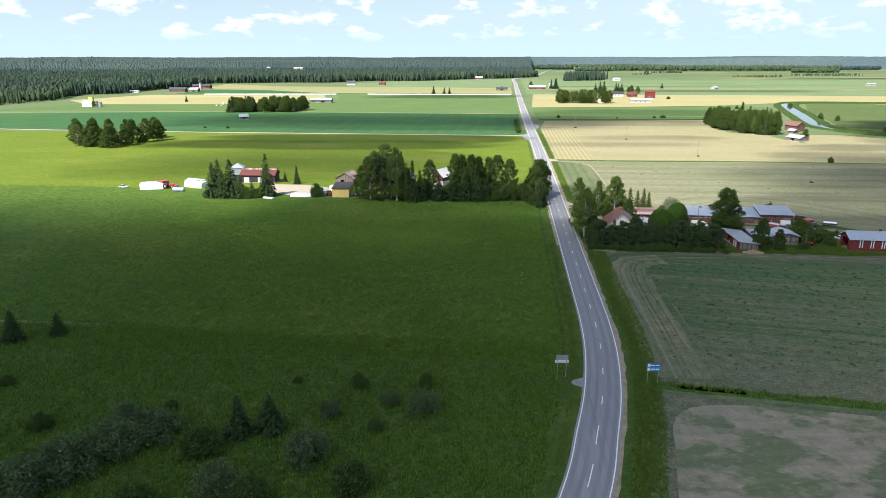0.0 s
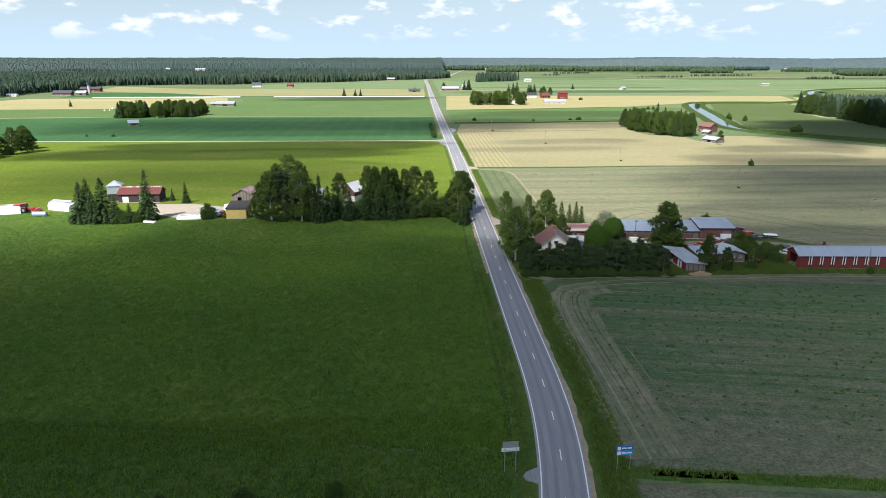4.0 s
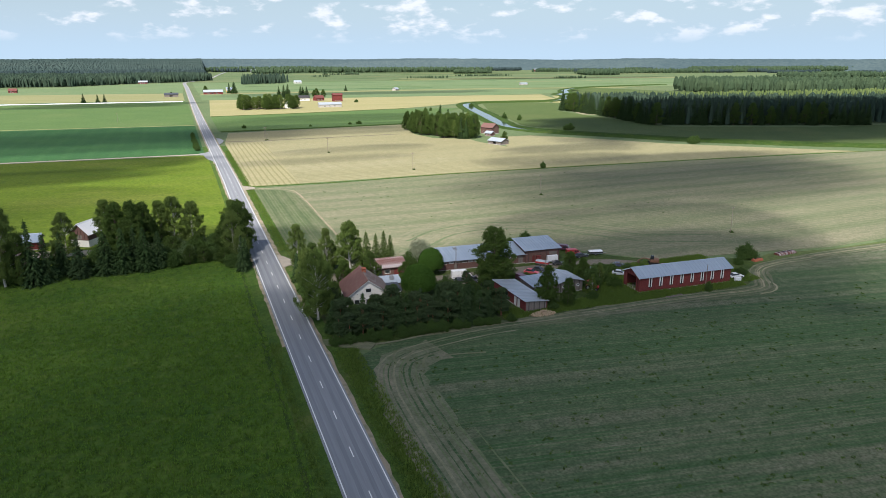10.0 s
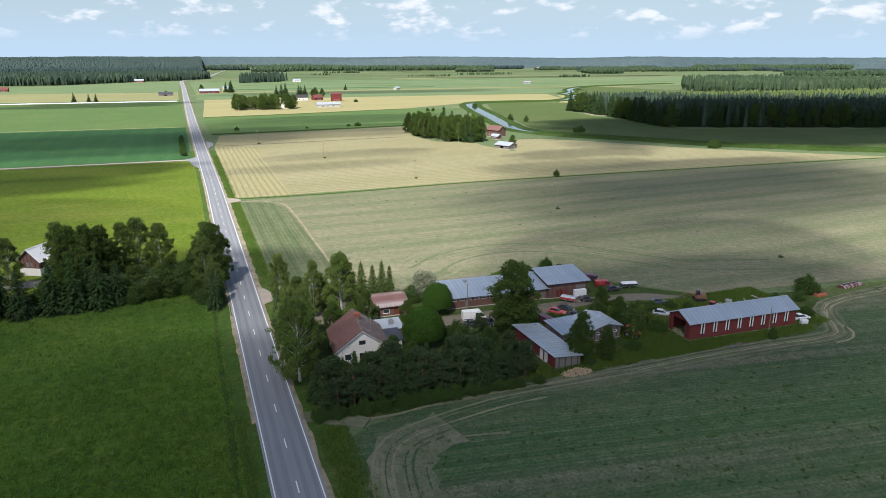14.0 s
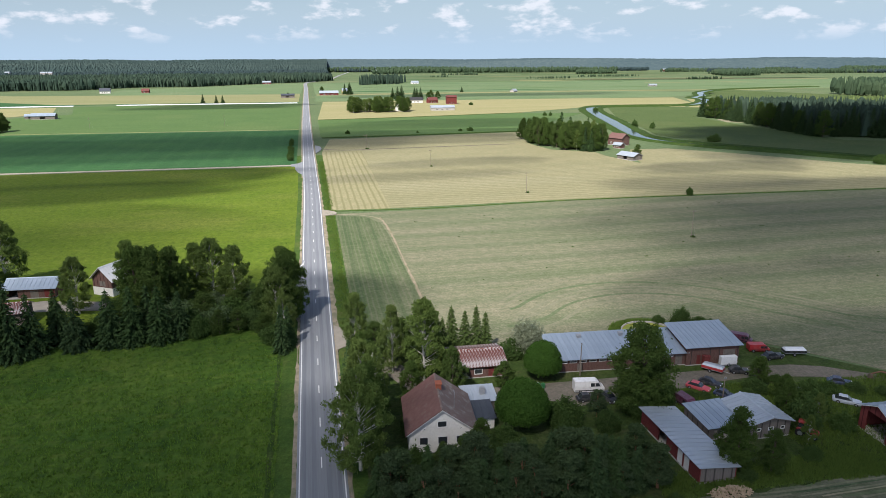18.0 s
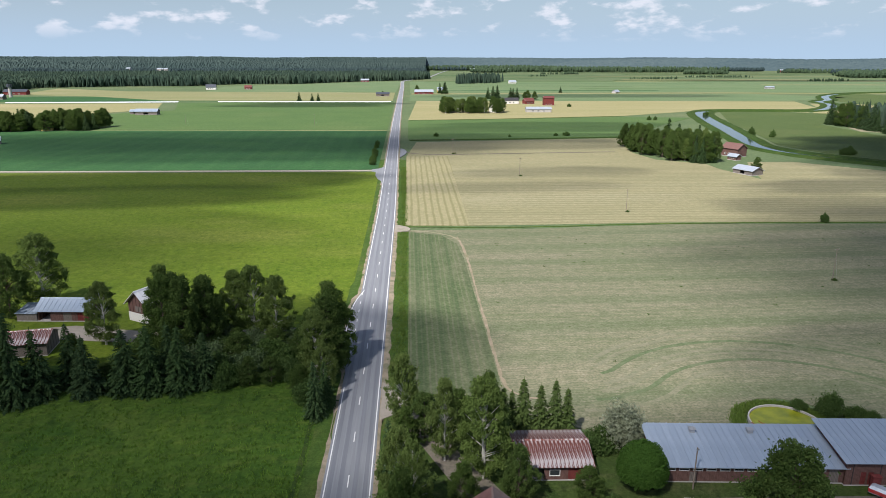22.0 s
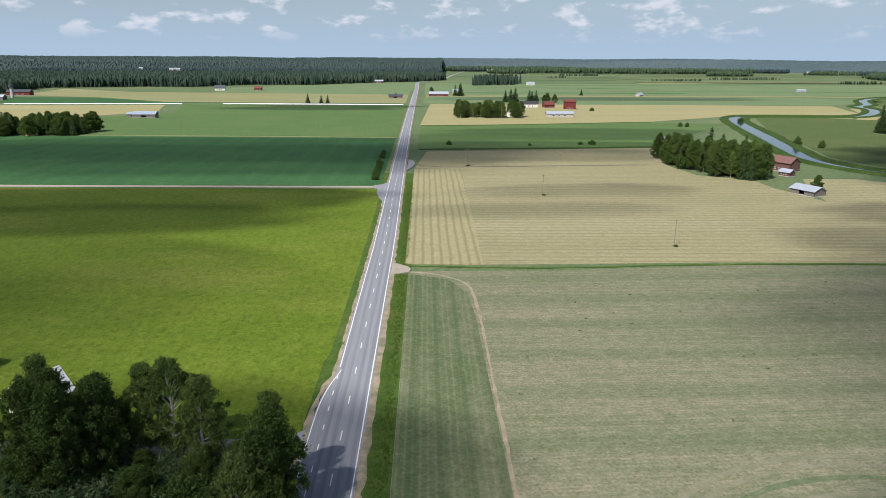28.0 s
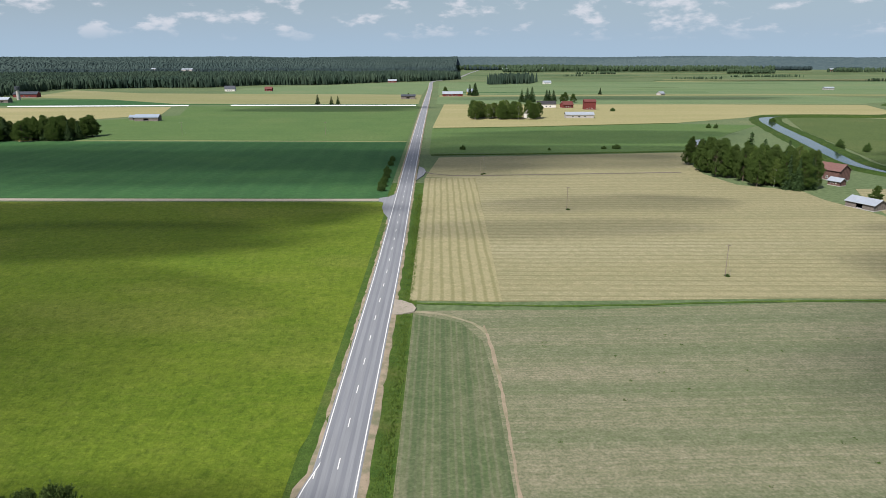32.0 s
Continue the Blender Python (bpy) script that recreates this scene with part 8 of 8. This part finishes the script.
booth = thing("red_cabinet", "red cabinet against the tall barn", "cabinet", pose(76.6, 150.4, 0.16, 0, 0, -3.2))
part("body", Build().box(-0.6, 0.6, -0.35, 0.35, 0.0, 2.4), M_RED, booth)
part("roof", Build().box(-0.68, 0.68, -0.42, 0.4, 2.4, 2.5), M_RED, booth)
scrap = random.Random(17)
for i in range(12):
    x, y = scrap.uniform(110, 128), scrap.uniform(129.5, 134)
    beam = thing("scrap_beam", "rusty steel beam lying behind the red barn", "scrap", pose(x, y, 0.14, 0, scrap.uniform(-6, 6), scrap.uniform(0, 180)), "scrap behind the red barn")
    h = scrap.uniform(0.8, 1.9)
    part("beam", Build().box(-h, h, -0.1, 0.1, 0.0, 0.28), M_SCRAP if i % 3 else M_CONCRETE, beam)
    part("flange", Build().box(-h, h, -0.18, 0.18, 0.28, 0.33), M_SCRAP if i % 3 else M_CONCRETE, beam)

# ---- grass ----
def tufts(name, label, pts, material, low=0.4, high=0.9, blades=5, seed=1, wide=0.10):
    """Loose blades of grass round points: one mesh."""
    r = np.random.RandomState(seed)
    pts = np.array([fitted_place(x, y) for x, y in pts])
    m = len(pts)
    p = np.repeat(np.concatenate([pts, np.zeros((m, 1))], 1), blades, 0)
    p[:, :2] += r.randn(m * blades, 2) * 0.22
    h = (low + (high - low) * r.rand(m * blades))[:, None]
    a = r.rand(m * blades) * 6.283
    u = np.stack([np.cos(a), np.sin(a), 0 * a], 1) * wide
    tip = p + np.concatenate([r.randn(m * blades, 2) * 0.16, h], 1)
    v = np.stack([p - u, p + u, tip], 1).reshape(-1, 3)
    data = bpy.data.meshes.new(name)
    data.from_pydata(v.tolist(), [], np.arange(len(v)).reshape(-1, 3).tolist())
    data.materials.append(material)
    return tagged(new(name, data), label, "grass", kind="stuff")


def sprinkle(count, x0, x1, y0, y1, seed, thin=0.0, scale=0.05):
    r = np.random.RandomState(seed)
    p = np.stack([x0 + (x1 - x0) * r.rand(count), y0 + (y1 - y0) * r.rand(count)], 1)
    if thin:
        k = np.array([noise.noise(Vector((x * scale, y * scale, seed * 3.1))) for x, y in p])
        p = p[k > thin - 0.5 * r.rand(len(p))]
    return p


RX = lambda y: np.interp(y, ROAD[:, 1], ROAD[:, 0])


def fade(p):
    """Thins points out towards the far and western side."""
    r = np.random.RandomState(77)
    k = np.clip((p[:, 0] + 190) / 90, 0, 1) * np.clip((190 - p[:, 1]) / 60, 0, 1) * np.clip((p[:, 1] + 70) / 50, 0, 1)
    return p[r.rand(len(p)) < k]


def beside(count, o0, o1, y0, y1, seed):
    r = np.random.RandomState(seed)
    y = y0 + (y1 - y0) * r.rand(count)
    return np.stack([RX(y) + o0 + (o1 - o0) * r.rand(count), y], 1)


tufts("meadow_grass", "tall uncut meadow grass", fade(sprinkle(90000, -190, -7, 30, 190, 1)), L_MEADOW, 0.22, 0.6, 4, 11, 0.11)
tufts("pasture_grass", "rough tussocky pasture grass", fade(np.stack([(q := sprinkle(62000, -190, 0, -70, 40, 2))[:, 0] + np.minimum(0, RX(q[:, 1]) - 8 - 0), q[:, 1]], 1)), L_MEADOW, 0.3, 0.75, 5, 12, 0.11)
tufts("verge_grass", "uncut roadside grass", np.concatenate([beside(2500, -6.6, -4.6, -30, 120, 3), beside(6500, 5.2, 10.6, -30, 112, 4), beside(3500, 5.0, 8.2, 190, 430, 6)]), L_REED, 0.2, 0.6, 5, 13, 0.11)
tufts("field_weeds", "dark weed tufts scattered in the thin cereal", np.concatenate([sprinkle(900, 14, 190, 30, 104, 21), sprinkle(60, 30, 200, 190, 292, 22)]), L_BUSH, 0.15, 0.4, 9, 16, 0.26)
tufts("farm_weeds", "tall weeds round the farm sheds", np.concatenate([sprinkle(11000, 76, 129, 116, 141, 5), sprinkle(1500, 76, 121, 113.8, 116.2, 7), sprinkle(3500, 48, 84, 114.4, 120, 6), sprinkle(2500, 60, 80, 133.5, 143, 8), np.stack([73.4 + np.cos(np.linspace(0, 44, 1500)) * np.linspace(6.6, 9.0, 1500), 167.8 + np.sin(np.linspace(0, 44, 1500)) * np.linspace(6.6, 8.4, 1500)], 1)]), L_REED, 0.25, 0.75, 6, 14, 0.11)
r = np.random.RandomState(31)
x = 8 + 84 * r.rand(420)
tufts("ditch_reeds", "rough weeds along the strip between two fields", np.stack([x, np.interp(x, [6, 24, 46, 420], [24, 21, 18.5, -24]) + r.randn(420) * 0.7], 1), L_REED, 0.35, 0.8, 6, 15, 0.12)
